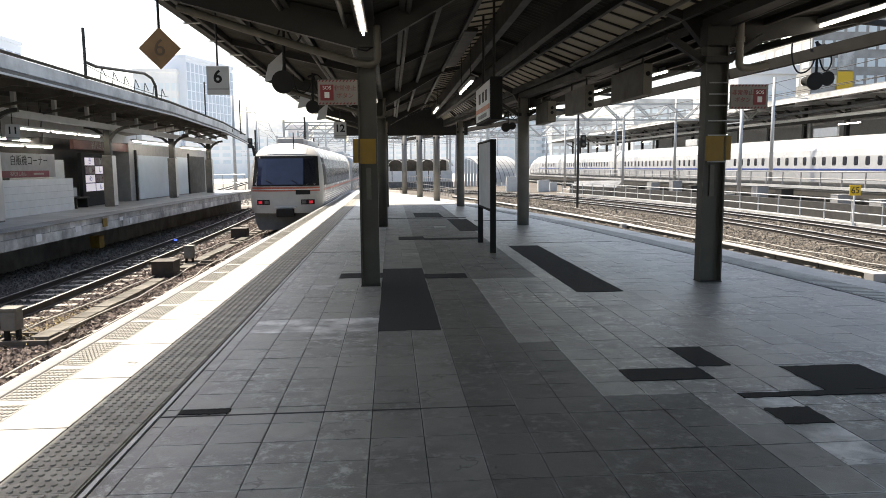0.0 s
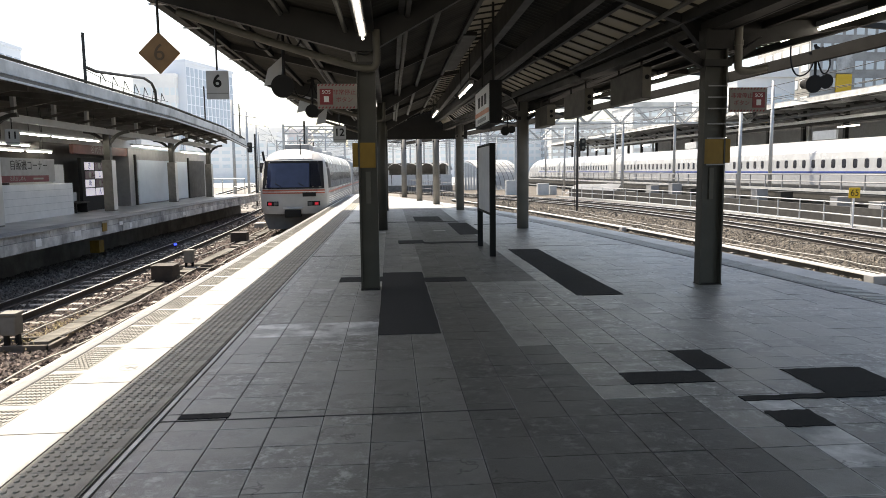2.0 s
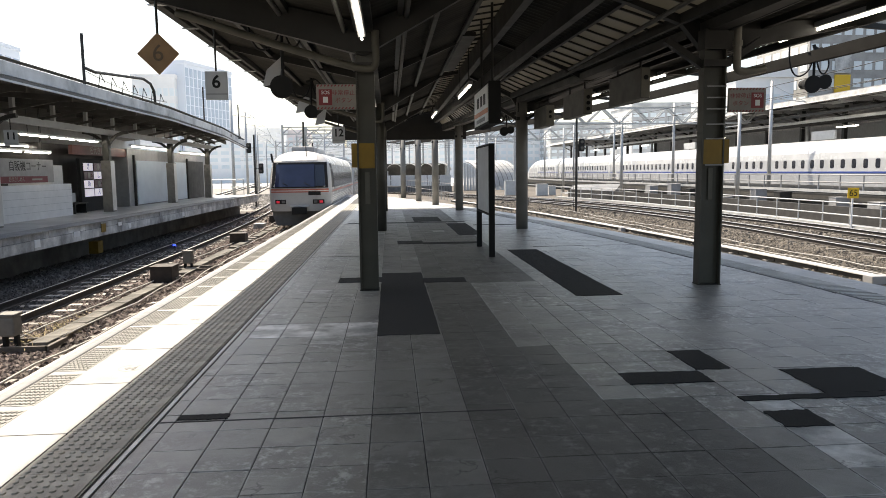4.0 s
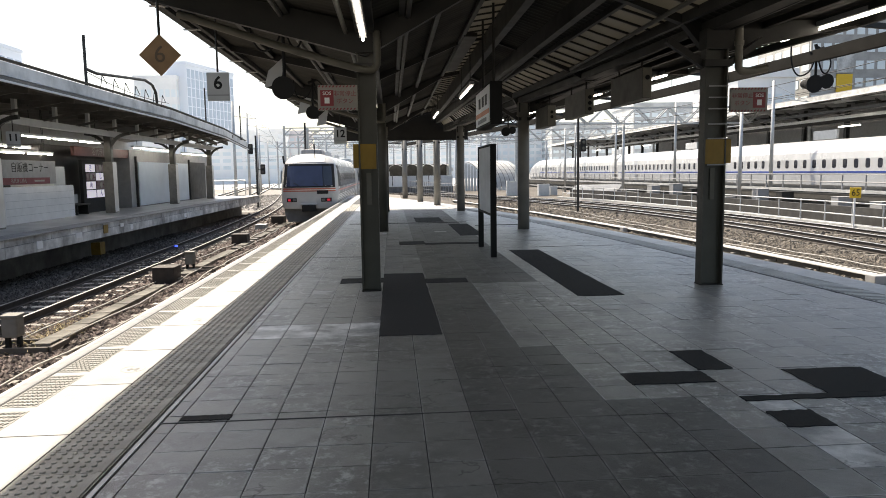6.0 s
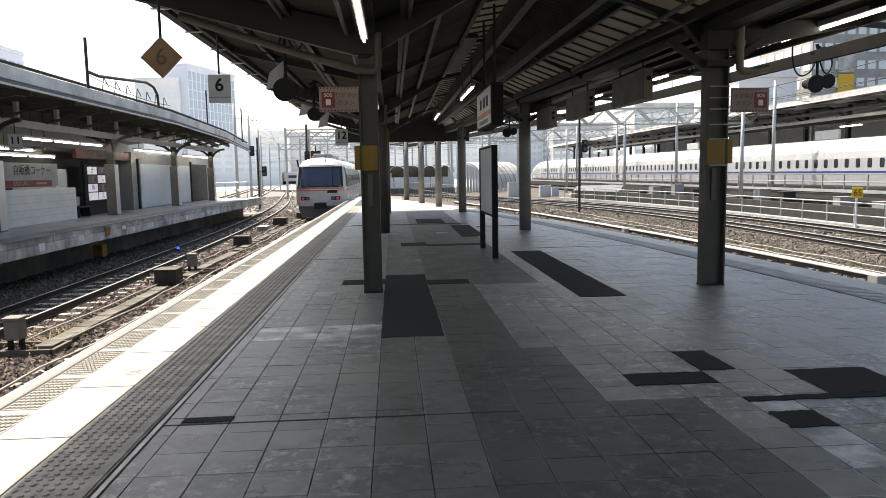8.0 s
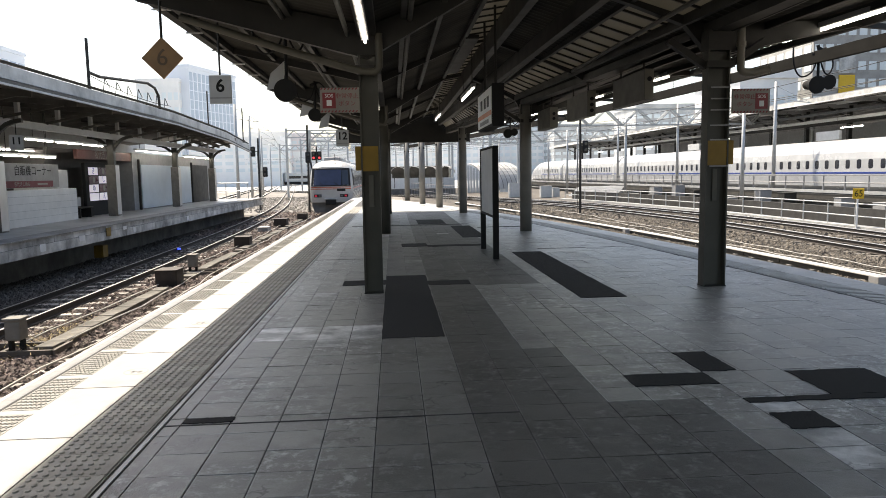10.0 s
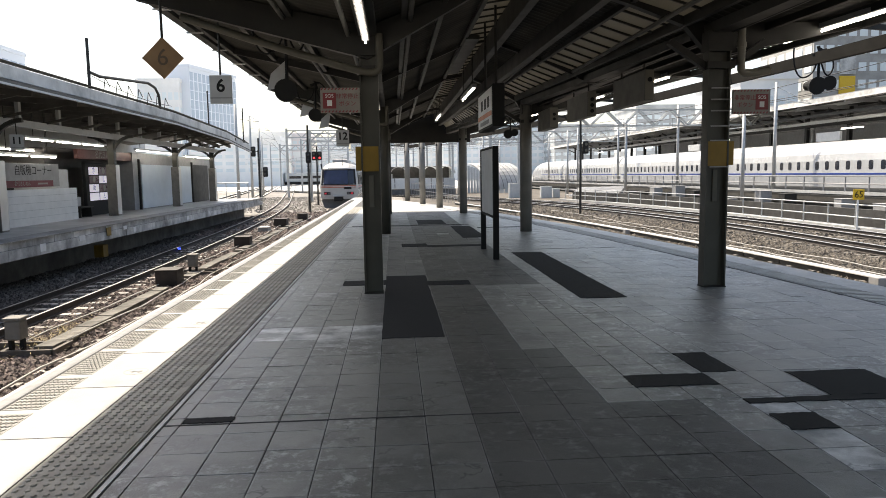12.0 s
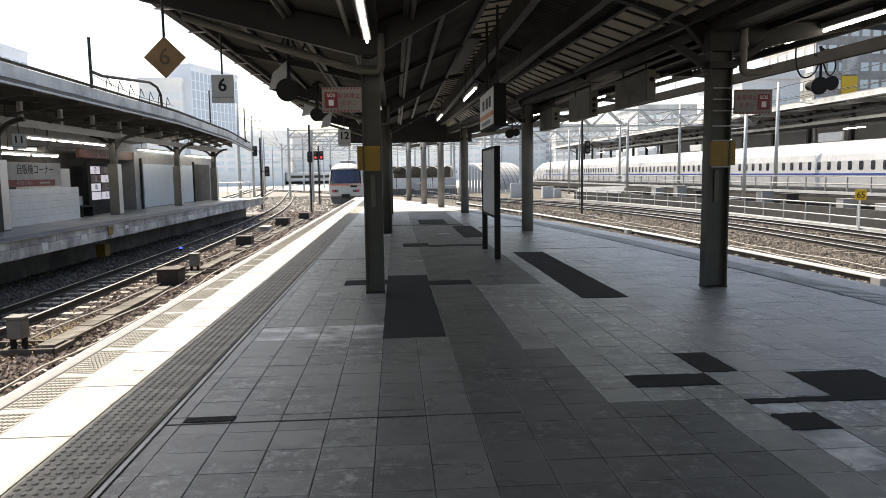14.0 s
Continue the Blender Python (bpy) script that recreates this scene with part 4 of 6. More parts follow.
def build_train():
    root = thing("express_train", "white express railcar train with an orange stripe and red tail lamps", "train")
    build_car(root, 0.0, 21.3, True)
    for i in (1, 2, 3):
        build_car(root, 21.3 * i, 21.3, False)
    # black quarter panels that carry the windscreen's line round the corners
    for s in (-1, 1):
        part("quarter_panel", tilted_pane(s, 1.25, 2.35, 0.80, 1.95), BLACK, root, "black quarter panel behind the windscreen")
    # windscreen and end details
    part("windscreen_surround", skin(-1.33, 1.33, 0.80, 2.0, 0.012, taper=0.06), BLACK, root, "black windscreen surround")
    part("windscreen", skin(-1.14, 0.72, 0.86, 1.9, 0.03, taper=0.04), CAB_GLASS, root, "large windscreen coloured blue for reflected sky")
    part("side_screen", skin(0.76, 1.2, 0.88, 1.88, 0.03, taper=0.06), DARK_GLASS, root, "dark corner pane")
    part("end_stripe", skin(-1.34, 1.34, 0.69, 0.76, 0.014), STRIPE_RED, root, "dull red stripe")
    part("end_stripe", skin(-1.34, 1.34, 0.65, 0.69, 0.014), SILVER, root, "silver line")
    part("end_stripe", skin(-1.34, 1.34, 0.59, 0.65, 0.014), STRIPE_RED, root, "dull red stripe")
    part("name_panel", skin(0.42, 0.98, 0.46, 0.64, 0.022), BLACK, root, "dark train name panel")
    part("roof_unit", box(-0.55, 0.55, 1.9, 3.6, 2.42, 2.78, 0.08), GREY, root, "grey unit on the roof")
    part("roof_seam", skin(-0.84, 0.84, 2.06, 2.33, 0.012), GREY, root, "dark seam round the roof fairing")
    part("roof_fairing", skin(-0.79, 0.79, 2.085, 2.305, 0.03), WHITE_GLOSS, root, "white ledge over the windscreen")
    for s in (-1, 1):
        case = part("lamp_case", skin(s * 0.88 - 0.26, s * 0.88 + 0.26, 0.06, 0.26, 0.02, nx=4, nz=2), BLACK, root, "dark lamp case")
        part("tail_lamp", skin(s * 1.0 - 0.075, s * 1.0 + 0.075, 0.10, 0.21, 0.035, nx=3, nz=2), TAIL_LAMP, case, "red tail lamp")
        part("headlamp", skin(s * 0.74 - 0.08, s * 0.74 + 0.08, 0.10, 0.22, 0.035, nx=3, nz=2), SKIRT, case, "unlit dark headlamp")
        bm = bmesh.new()
        rod(bm, (s * 0.5 - 0.25, nose(0.5, 1.05) - 0.06, 1.05), (s * 0.5, nose(0.5, 0.9) - 0.05, 0.9), 0.014, sides=6)
        part("wiper", bm, BLACK, root)
    bm = bmesh.new()
    ring = [(-1.30, -0.05), (1.30, -0.05), (1.30, -0.5), (1.12, -0.96), (-1.12, -0.96), (-1.30, -0.5)]
    lo = [bm.verts.new((x, 0.10 + 0.28 * abs(x / 1.3) ** 3, z)) for x, z in ring]
    hi = [bm.verts.new((x, 1.6, z)) for x, z in ring]
    bm.faces.new(lo)
    bm.faces.new(hi[::-1])
    for i in range(6):
        bm.faces.new((lo[i], hi[i], hi[(i + 1) % 6], lo[(i + 1) % 6]))
    bmesh.ops.recalc_face_normals(bm, faces=bm.faces[:])
    part("snowplough_skirt", bm, SKIRT, root, "grey end skirt")
    part("coupler", box(-0.34, 0.34, -0.25, 0.3, -0.42, -0.10, 0.03), BLACK, root, "black coupler cover")
    part("step", box(-0.42, 0.42, -0.12, 0.2, -0.08, 0.0, 0.01), GREY_LIGHT, root, "pale step plate")
    bm = bmesh.new()
    rod(bm, (0.28, 0.9, 2.3), (0.28, 0.85, 2.95), 0.022, sides=6)
    rod(bm, (0.28, 0.9, 2.05), (0.28, 0.9, 2.3), 0.05, sides=8)
    part("antenna", bm, BLACK, root)
    bm = bmesh.new()
    rod(bm, (-1.28, 0.75, 2.0), (-1.34, 0.75, 2.42), 0.05, sides=8)
    part("mirror", bm, BLACK, root)
    wheels = []
    for c in range(4):
        for y in (2.6, 4.7, 16.6, 18.7):
            wheels.append(build_wheelset(root, 21.3 * c + y))
    return root, wheels


# seconds, place of the train's end along its track
LEAVING = [(0.0, 28.4), (1.0, 29.5), (2.0, 30.7), (3.0, 32.0), (4.0, 33.2), (5.0, 34.7), (6.0, 36.3), (7.0, 38.4), (8.0, 41.2), (9.0, 44.3), (10.0, 47.6), (11.0, 51.0), (12.0, 54.2), (13.0, 57.2), (14.0, 60.2)]


def motions():
    x = track_near(30)
    walk(TRAIN, [(t, pose(x, y, 0)) for t, y in LEAVING])
    fine = []
    for (t0, y0), (t1, y1) in zip(LEAVING, LEAVING[1:]):
        n = 10
        fine += [(t0 + (t1 - t0) * i / n, y0 + (y1 - y0) * i / n) for i in range(n)]
    fine.append(LEAVING[-1])
    for w in WHEELS:
        y = w.matrix_basis.translation.y
        walk(w, [(t, pose(0, y, RAIL_Z + 0.43, -math.degrees((p - 28.4) / 0.43))) for t, p in fine])


# ---- platform across the tracks ----
CONCRETE_STAINED = material("stained_concrete", (0.70, 0.69, 0.66), (0.34, 0.33, 0.31), rough=0.9, scale=2.0, bump=0.7, fine=24, stain=0.6, stain_scale=1.1, placed=True, vary=0.22, spread=0.22)
DECK = material("smooth_platform_deck", (0.42, 0.42, 0.41), (0.33, 0.33, 0.32), rough=0.38, scale=1.2, bump=0.1, fine=60, stain=0.35)
WHITE_DIRTY = material("dirty_white_fascia", (0.66, 0.66, 0.64), (0.50, 0.49, 0.47), rough=0.6, scale=1.2, bump=0.15, stain=0.5, stain_scale=0.9)


def build_far_platform():
    root = thing("far_platform", "neighbouring station platform with a stained concrete edge", "platform", kind="structure")
    part("deck", box(-19.0, -9.35, 2, 50.8, -0.12, 0.0), DECK, root, "grey platform deck")
    rnd = random.Random(31)
    for z0, z1, x1, pitch, count in ((-0.17, 0.0, -9.30, 1.16, 41), (-0.44, -0.18, -9.27, 1.50, 32)):
        me = mesh_of("edge_block", box(-9.50, x1, -pitch / 2 + 0.003, pitch / 2 - 0.003, z0, z1, 0.006), CONCRETE_STAINED)
        for i in range(count):
            piece("edge_block", me, root, pose(rnd.uniform(-0.012, 0.012), 2.4 + (i + 0.5) * pitch, 0))
    part("edge_shadow_joint", box(-9.48, -9.33, 2.4, 50.2, -0.185, -0.165), JOINT, root, "dark joint between the two courses")
    part("coping", box(-9.95, -9.26, 2, 50.8, 0.003, 0.035, 0.006), CONCRETE_MID, root, "worn coping strip")
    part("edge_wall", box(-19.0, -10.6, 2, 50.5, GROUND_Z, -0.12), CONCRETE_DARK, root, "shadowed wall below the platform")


ROOF_DUSTY = material("dusty_roof_sheet", (0.30, 0.285, 0.255), (0.19, 0.18, 0.16), rough=0.8, scale=1.6, bump=0.2, fine=30, stain=0.45)


def build_far_canopy():
    root = thing("far_canopy", "long platform canopy with a white fascia and steel purlins", "canopy", kind="structure")
    # added screen: keeps sky and city from showing under the far canopy
    part("back_screen", box(-17.2, -17.0, 2, 50, 0.0, 4.4), GREY_LIGHT, root, "grey screen added behind the far platform to hide the sky")
    bm = bmesh.new()
    path = [(-9.0, 2, 0), (-9.0, 30, 0), (-9.2, 40, 0), (-9.5, 47.5, 0)]
    zs = [4.22, 4.18, 3.98, 3.62]
    path = [(x, y, z) for (x, y, _), z in zip(path, zs)]
    part("fascia", sweep(bmesh.new(), path, [(-0.06, -0.32), (0.06, -0.32), (0.06, 0.0), (-0.06, 0.0)]), WHITE_DIRTY, root, "weathered white fascia")
    part("fascia_rail", sweep(bmesh.new(), path, [(0.14, -0.50), (0.19, -0.50), (0.19, -0.45), (0.14, -0.45)]), GREY_LIGHT, root, "thin pale rail under the gutter")
    part("gutter", sweep(bmesh.new(), path, [(-0.02, -0.46), (0.14, -0.46), (0.14, -0.36), (-0.02, -0.36)]), FAR_STEEL, root, "dark gutter")
    part("capping", sweep(bmesh.new(), path, [(-0.5, 0.18), (0.0, 0.06), (0.05, 0.1), (-0.5, 0.24)]), FAR_STEEL, root, "dark roof edge capping")
    part("roof_sheet", sweep(bmesh.new(), path, [(-0.06, -0.06), (-0.06, -0.02), (-4.0, 0.45), (-8.5, 0.0), (-8.5, -0.05), (-4.0, 0.38)]), ROOF_DUSTY, root, "dusty grey roof sheet")
    for k in range(4):
        part("purlin", sweep(bmesh.new(), [(x - 0.5 - k * 0.7, y, z) for x, y, z in path], [(-0.04, -0.2), (0.04, -0.2), (0.04, 0.0), (-0.04, 0.0)]), FAR_STEEL, root)
    part("edge_girder", sweep(bmesh.new(), [(-11.4, 2, 3.3), (-11.4, 47.5, 3.2)], [(-0.08, -0.12), (0.08, -0.12), (0.08, 0.1), (-0.08, 0.1)]), GREY_LIGHT, root, "pale lattice girder")
    for y in [6 + 2.6 * i for i in range(16)]:
        bm = bmesh.new()
        beam(bm, (-9.2, y, 3.72), (-13.5, y, 4.1), 0.08, 0.16)
        beam(bm, (-9.6, y, 3.7), (-11.4, y, 3.35), 0.06, 0.08)
        part("rafter", bm, FAR_STEEL, root)
        part("stub", box(-11.46, -11.34, y + 0.9, y + 1.06, 3.3, 3.95, 0.01), GREY_LIGHT, root, "pale stub post on the girder")


def build_far_column(y, x=-11.6):
    root = thing("far_platform_column", "dark steel column with curved roof brackets", "column", Matrix.Translation((x, y, 0)), group="far platform columns")
    part("shaft", box(-0.13, 0.13, -0.13, 0.13, 0, 3.25, 0.01), COLUMN_PAINT, root)
    part("sleeve", box(-0.2, 0.2, -0.2, 0.2, 0, 2.1, 0.02), GREY_WORN, root, "grey lower cladding")
    part("corner_sheet", box(0.2, 0.206, -0.2, 0.2, 0.05, 2.08), SILVER, root, "shiny stainless face")
    bm = bmesh.new()
    for s in (-1, 1):
        for k in range(6):
            a, b = radians(15 * k), radians(15 * (k + 1))
            beam(bm, (s * (0.9 - 0.9 * math.cos(a)), 0, 2.35 + 0.9 * math.sin(a)), (s * (0.9 - 0.9 * math.cos(b)), 0, 2.35 + 0.9 * math.sin(b)), 0.12, 0.12)
    part("bracket", bm, COLUMN_PAINT, root)


RED_BROWN = material("red_brown_fascia", (0.10, 0.022, 0.016), (0.07, 0.017, 0.013), rough=0.5, scale=3, stain=0.2)


# ---- bullet train and the elevated lines to the right ----
def bullet_line(y):
    return 30.6 - 0.034 * (y - 44)


BULLET = [(1.2, -0.1), (1.62, 0.25), (1.68, 0.9), (1.68, 1.98), (1.61, 2.4), (1.35, 2.85), (0.9, 3.18), (0.4, 3.3), (0.0, 3.32)]


def build_bullet_train():
    a = math.atan(-0.034)
    root = thing("bullet_train", "long white bullet train with a blue stripe standing at its platform", "train", Matrix.Translation((bullet_line(20), 20, 0)) @ pose(0, 0, 0, 0, 0, -math.degrees(a)))
    ring = BULLET + [(-x, z) for x, z in BULLET[-2::-1]]
    bm = box(-1.686, -1.62, -0.20, 0.20, 1.38, 1.95)
    bmesh.ops.bevel(bm, geom=[e for e in bm.edges if abs(e.verts[0].co.x - e.verts[1].co.x) > 0.05], offset=0.12, segments=4, profile=0.5, affect="EDGES")
    win = mesh_of("window", bm, DARK_GLASS)
    for c in range(5):
        y0 = -10 + 25 * c
        bm = bmesh.new()
        st = [(y0 + 0.2, 1.0, 0.0), (y0 + 24.8, 1.0, 0.0)]
        if c == 4:
            st = [(y0 + 0.2, 1, 0)] + [(y0 + 15 + 10 * k, 1 - 0.75 * k ** 2, k) for k in (0.0, 0.2, 0.4, 0.6, 0.8, 0.97)]
        rows = [[bm.verts.new((x * (1 - 0.6 * k ** 3), y, -0.1 + (z + 0.1) * w)) for x, z in ring] for y, w, k in st]
        for r, s in zip(rows, rows[1:]):
            for j in range(len(ring)):
                bm.faces.new((r[j], r[(j + 1) % len(ring)], s[(j + 1) % len(ring)], s[j]))
        bm.faces.new(rows[0])
        bm.faces.new(rows[-1])
        bmesh.ops.recalc_face_normals(bm, faces=bm.faces[:])
        car = part("car_body", bm, WHITE_GLOSS, root, "glossy white car body", smooth=False)
        last = 14 if c == 4 else 24
        part("stripe", box(-1.70, -1.675, y0 + 0.4, y0 + last, 1.06, 1.17), BLUE, root, "blue stripe below the windows")
        for i in range(int((last - 4) / 1.04)):
            piece("window", win, car, Matrix.Translation((0, y0 + 3.0 + i * 1.04, 0)))
        for d in (1.2, last - 0.8):
            part("door", box(-1.70, -1.66, y0 + d, y0 + d + 0.8, 0.25, 2.05, 0.01), GREY_LIGHT, car)
    part("underframe", box(-1.2, 1.2, -9, 110, -0.08, 0.0), BLACK, root)
    return root


DARK_DECK = material("dark_viaduct_side", (0.10, 0.097, 0.092), (0.065, 0.063, 0.06), rough=0.9, scale=1.5, bump=0.4, stain=0.4)


def build_viaduct():
    root = thing("viaduct", "raised concrete railway deck with a parapet rail", "viaduct", kind="structure")
    path = [(bullet_line(y), y, 0) for y in (-10, 20, 60, 100, 140)]
    part("deck", sweep(bmesh.new(), path, [(-4.0, GROUND_Z), (16.0, GROUND_Z), (16.0, -0.08), (-4.0, -0.08)]), DARK_DECK, root)
    part("parapet", sweep(bmesh.new(), [(p[0], p[1], 0) for p in path], [(-4.06, -0.08), (-3.9, -0.08), (-3.9, 0.1), (-4.06, 0.1)]), CONCRETE, root)


def build_guard_rail(name, line, y0, y1, z0, z1, pitch, label, rails, mt=None, r=0.035):
    mt = mt or GALVANISED
    root = thing(name, label, "fence")
    for z in rails:
        path = [(line(y0 + i * 4), y0 + i * 4, z) for i in range(int((y1 - y0) / 4) + 1)]
        part("handrail", sweep(bmesh.new(), path, [(r * math.cos(a), r * math.sin(a)) for a in (0, 1.05, 2.09, 3.14, 4.19, 5.24)]), mt, root)
    bm = bmesh.new()
    rod(bm, (0, 0, z0), (0, 0, z1), r, sides=6)
    me = mesh_of("post", bm, mt)
    y = y0
    while y < y1:
        piece("post", me, root, Matrix.Translation((line(y), y, 0)))
        y += pitch
    return root


def canopy_line(y):
    return 33.0 + 0.008 * max(0.0, y - 80)


def build_bullet_canopy():
    root = thing("bullet_canopy", "large pale-edged canopy over the bullet train platforms", "canopy", kind="structure")
    ys = [-10 + 9 * i for i in range(19)]
    path = [(canopy_line(y), y, 6.5) for y in ys]
    part("roof_sheet", sweep(bmesh.new(), path, [(0.0, 0.30), (0.0, 0.42), (5.0, 0.95), (14.0, 0.6), (14.0, 0.48), (5.0, 0.83)]), GREY, root)
    part("fascia", sweep(bmesh.new(), path, [(-0.1, 0.0), (0.0, 0.0), (0.0, 0.34), (-0.1, 0.34)]), WHITE_DIRTY, root, "white fascia")
    part("gutter", sweep(bmesh.new(), path, [(-0.22, -0.05), (0.02, -0.05), (0.02, 0.0), (-0.22, 0.0)]), WHITE, root, "white gutter lip")
    for off in (1.6, 3.4, 5.2, 7.5, 10.0):
        part("purlin", sweep(bmesh.new(), path, [(off - 0.06, 0.05), (off + 0.06, 0.05), (off + 0.06, 0.3), (off - 0.06, 0.3)]), STEEL_DARK if off != 3.4 else GREY_LIGHT, root)
    for y in range(2, 150, 6):
        x = canopy_line(y)
        bm = bmesh.new()
        beam(bm, (x + 0.1, y, 6.42), (x + 13.5, y, 6.6), 0.16, 0.3)
        part("frame", bm, GREY, root)
        bm = bmesh.new()
        beam(bm, (x + 4.6, y, 0.85), (x + 4.6, y, 6.5), 0.32, 0.32)
        beam(bm, (x + 4.6, y, 5.4), (x + 2.6, y, 6.4), 0.16, 0.16)
        part("post", bm, STEEL_DARK if y % 12 else GREY, root)
    part("platform_deck", sweep(bmesh.new(), [(bullet_line(y), y, 0) for y in (-10, 20, 60, 100, 150)], [(1.9, -0.08), (15.5, -0.08), (15.5, 0.85), (1.9, 0.85)]), CONCRETE, root)
    # added wall: closes the view so that the canopy's inside stays dark
    part("back_wall", sweep(bmesh.new(), [(canopy_line(y), y, 0) for y in ys[:14]], [(8.0, 0.85), (8.3, 0.85), (8.3, 6.6), (8.0, 6.6)]), GREY, root)


# ---- masts and wires ----
def build_mast(x, y, h, z0=GROUND_Z, arm=0.0):
    root = thing("catenary_mast", "galvanised steel overhead line mast", "mast", Matrix.Translation((x, y, z0)), group="overhead line masts")
    bm = bmesh.new()
    rod(bm, (0, 0, 0), (0, 0, h), 0.14, 0.11, sides=10)
    part("pole", bm, GALVANISED, root, smooth=True)
    if arm:
        bm = bmesh.new()
        rod(bm, (0, 0, h - 1.2), (arm, 0, h - 1.5), 0.035, sides=6)
        rod(bm, (0, 0, h - 0.3), (arm, 0, h - 1.5), 0.02, sides=6)
        part("arm", bm, GALVANISED, root)


def build_gantry(x0, x1, y, z, z0=GROUND_Z, deep=0.9, bay=1.0, bar=0.08):
    root = thing("line_gantry", "steel lattice gantry spanning the railway tracks", "gantry", group="overhead line gantries")
    bm = bmesh.new()
    n = int(abs(x1 - x0) / bay)
    for zz in (z, z + deep):
        for dy in (-0.3, 0.3):
            beam(bm, (x0, y + dy, zz), (x1, y + dy, zz), 0.11, 0.11)
    for i in range(n):
        a, b = x0 + (x1 - x0) * i / n, x0 + (x1 - x0) * (i + 1) / n
        for dy in (-0.3, 0.3):
            beam(bm, (a, y + dy, z + deep * (i % 2)), (b, y + dy, z + deep * ((i + 1) % 2)), bar, bar)
    part("truss", bm, GALVANISED, root)
    for x in (x0, x1):
        bm = bmesh.new()
        rod(bm, (x, y, z0), (x, y, z + 1.2), 0.16, sides=10)
        part("leg", bm, GALVANISED, root)


def build_tower(name, x, y, w, d, h, mat, glass, storeys, bays, label, tall=False, side_bays=6):
    """A far building with its rows of windows on two sides."""
    root = thing(name, label, "building")
    part("wall", box(x - w / 2, x + w / 2, y, y + d, GROUND_Z, h), mat, root)
    bm = bmesh.new()
    sh = (h - 4) / storeys
    up = 0.92 if tall else 0.5
    for j in range(storeys):
        for i in range(bays):
            a = x - w / 2 + w * (i + 0.15) / bays
            bx(bm, a, a + w * 0.7 / bays, y - 0.06, y, 3 + sh * j, 3 + sh * (j + up))
    ob = part("glazing", bm, glass, root, "rows of windows")
    ob["kind"] = "stuff"
    bm = bmesh.new()
    for j in range(storeys):
        for i in range(side_bays):
            a = y + d * (i + 0.15) / side_bays
            bx(bm, x + w / 2, x + w / 2 + 0.06, a, a + d * 0.7 / side_bays, 3 + sh * j, 3 + sh * (j + up))
            bx(bm, x - w / 2 - 0.06, x - w / 2, a, a + d * 0.7 / side_bays, 3 + sh * j, 3 + sh * (j + up))
    ob = part("glazing", bm, glass, root, "rows of windows")
    ob["kind"] = "stuff"
    part("parapet", box(x - w / 2 - 0.3, x + w / 2 + 0.3, y - 0.3, y + d + 0.3, h, h + 1.2), mat, root)
    return root


# distance haze is put into these pale wall and glass colours
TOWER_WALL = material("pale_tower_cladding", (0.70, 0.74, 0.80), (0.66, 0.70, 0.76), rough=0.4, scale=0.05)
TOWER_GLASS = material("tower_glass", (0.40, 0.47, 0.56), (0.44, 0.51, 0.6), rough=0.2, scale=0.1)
OFFICE_GLASS = material("hazed_office_glass", (0.68, 0.74, 0.76), (0.74, 0.79, 0.81), rough=0.3, scale=0.1)
OFFICE_WALL = material("hazed_office_wall", (0.88, 0.88, 0.87), (0.82, 0.82, 0.81), rough=0.8, scale=0.1, stain=0.15, stain_scale=0.1)

# ---- ballast and trackside things ----
GREY_WORN = material("worn_grey_machine", (0.20, 0.19, 0.17), (0.14, 0.133, 0.12), rough=0.7, scale=7, bump=0.2, stain=0.35)
STRAW = material("dry_grass", (0.40, 0.33, 0.18), (0.30, 0.24, 0.12), rough=0.9, scale=20)
TROUGH = material("concrete_trough_lid", (0.19, 0.18, 0.16), (0.115, 0.108, 0.095), rough=0.95, scale=7, bump=0.5, stain=0.45, vary=0.25)
CABLE = material("grey_cable", (0.40, 0.39, 0.36), (0.32, 0.31, 0.29), rough=0.7)
RUST_BOX = material("rusty_brown_box", (0.045, 0.034, 0.028), (0.03, 0.024, 0.02), rough=0.7, scale=8, bump=0.2, stain=0.3)


def build_stones(name, areas, mat, label, seed):
    """Loose stones, each a lump of eight faces."""
    rnd = random.Random(seed)
    verts, faces = [], []
    for x0, x1, y0, y1, count, size in areas:
        for _ in range(count):
            x, y, s = rnd.uniform(x0, x1), rnd.uniform(y0, y1), size * rnd.uniform(0.6, 1.5)
            z = GROUND_Z + rnd.uniform(-0.025, 0.025)
            k = len(verts)
            a = rnd.uniform(0, 6.28)
            for j in range(4):
                r = s * rnd.uniform(0.7, 1.2)
                verts.append((x + r * math.cos(a + j * 1.57), y + r * math.sin(a + j * 1.57), z + rnd.uniform(-0.3, 0.3) * s))
            verts.append((x + rnd.uniform(-0.4, 0.4) * s, y + rnd.uniform(-0.4, 0.4) * s, z + s * rnd.uniform(0.5, 0.9)))
            verts.append((x + rnd.uniform(-0.5, 0.5) * s, y + rnd.uniform(-0.5, 0.5) * s, z + s * rnd.uniform(0.5, 0.9)))
            faces += [(k, k + 1, k + 4), (k + 1, k + 2, k + 5), (k + 2, k + 3, k + 5), (k + 3, k, k + 4), (k + 1, k + 5, k + 4), (k + 3, k + 4, k + 5)]
    me = bpy.data.meshes.new(name)
    me.from_pydata(verts, [], faces)
    me.materials.append(mat)
    tagged(new(name, me), label, "gravel", kind="stuff")


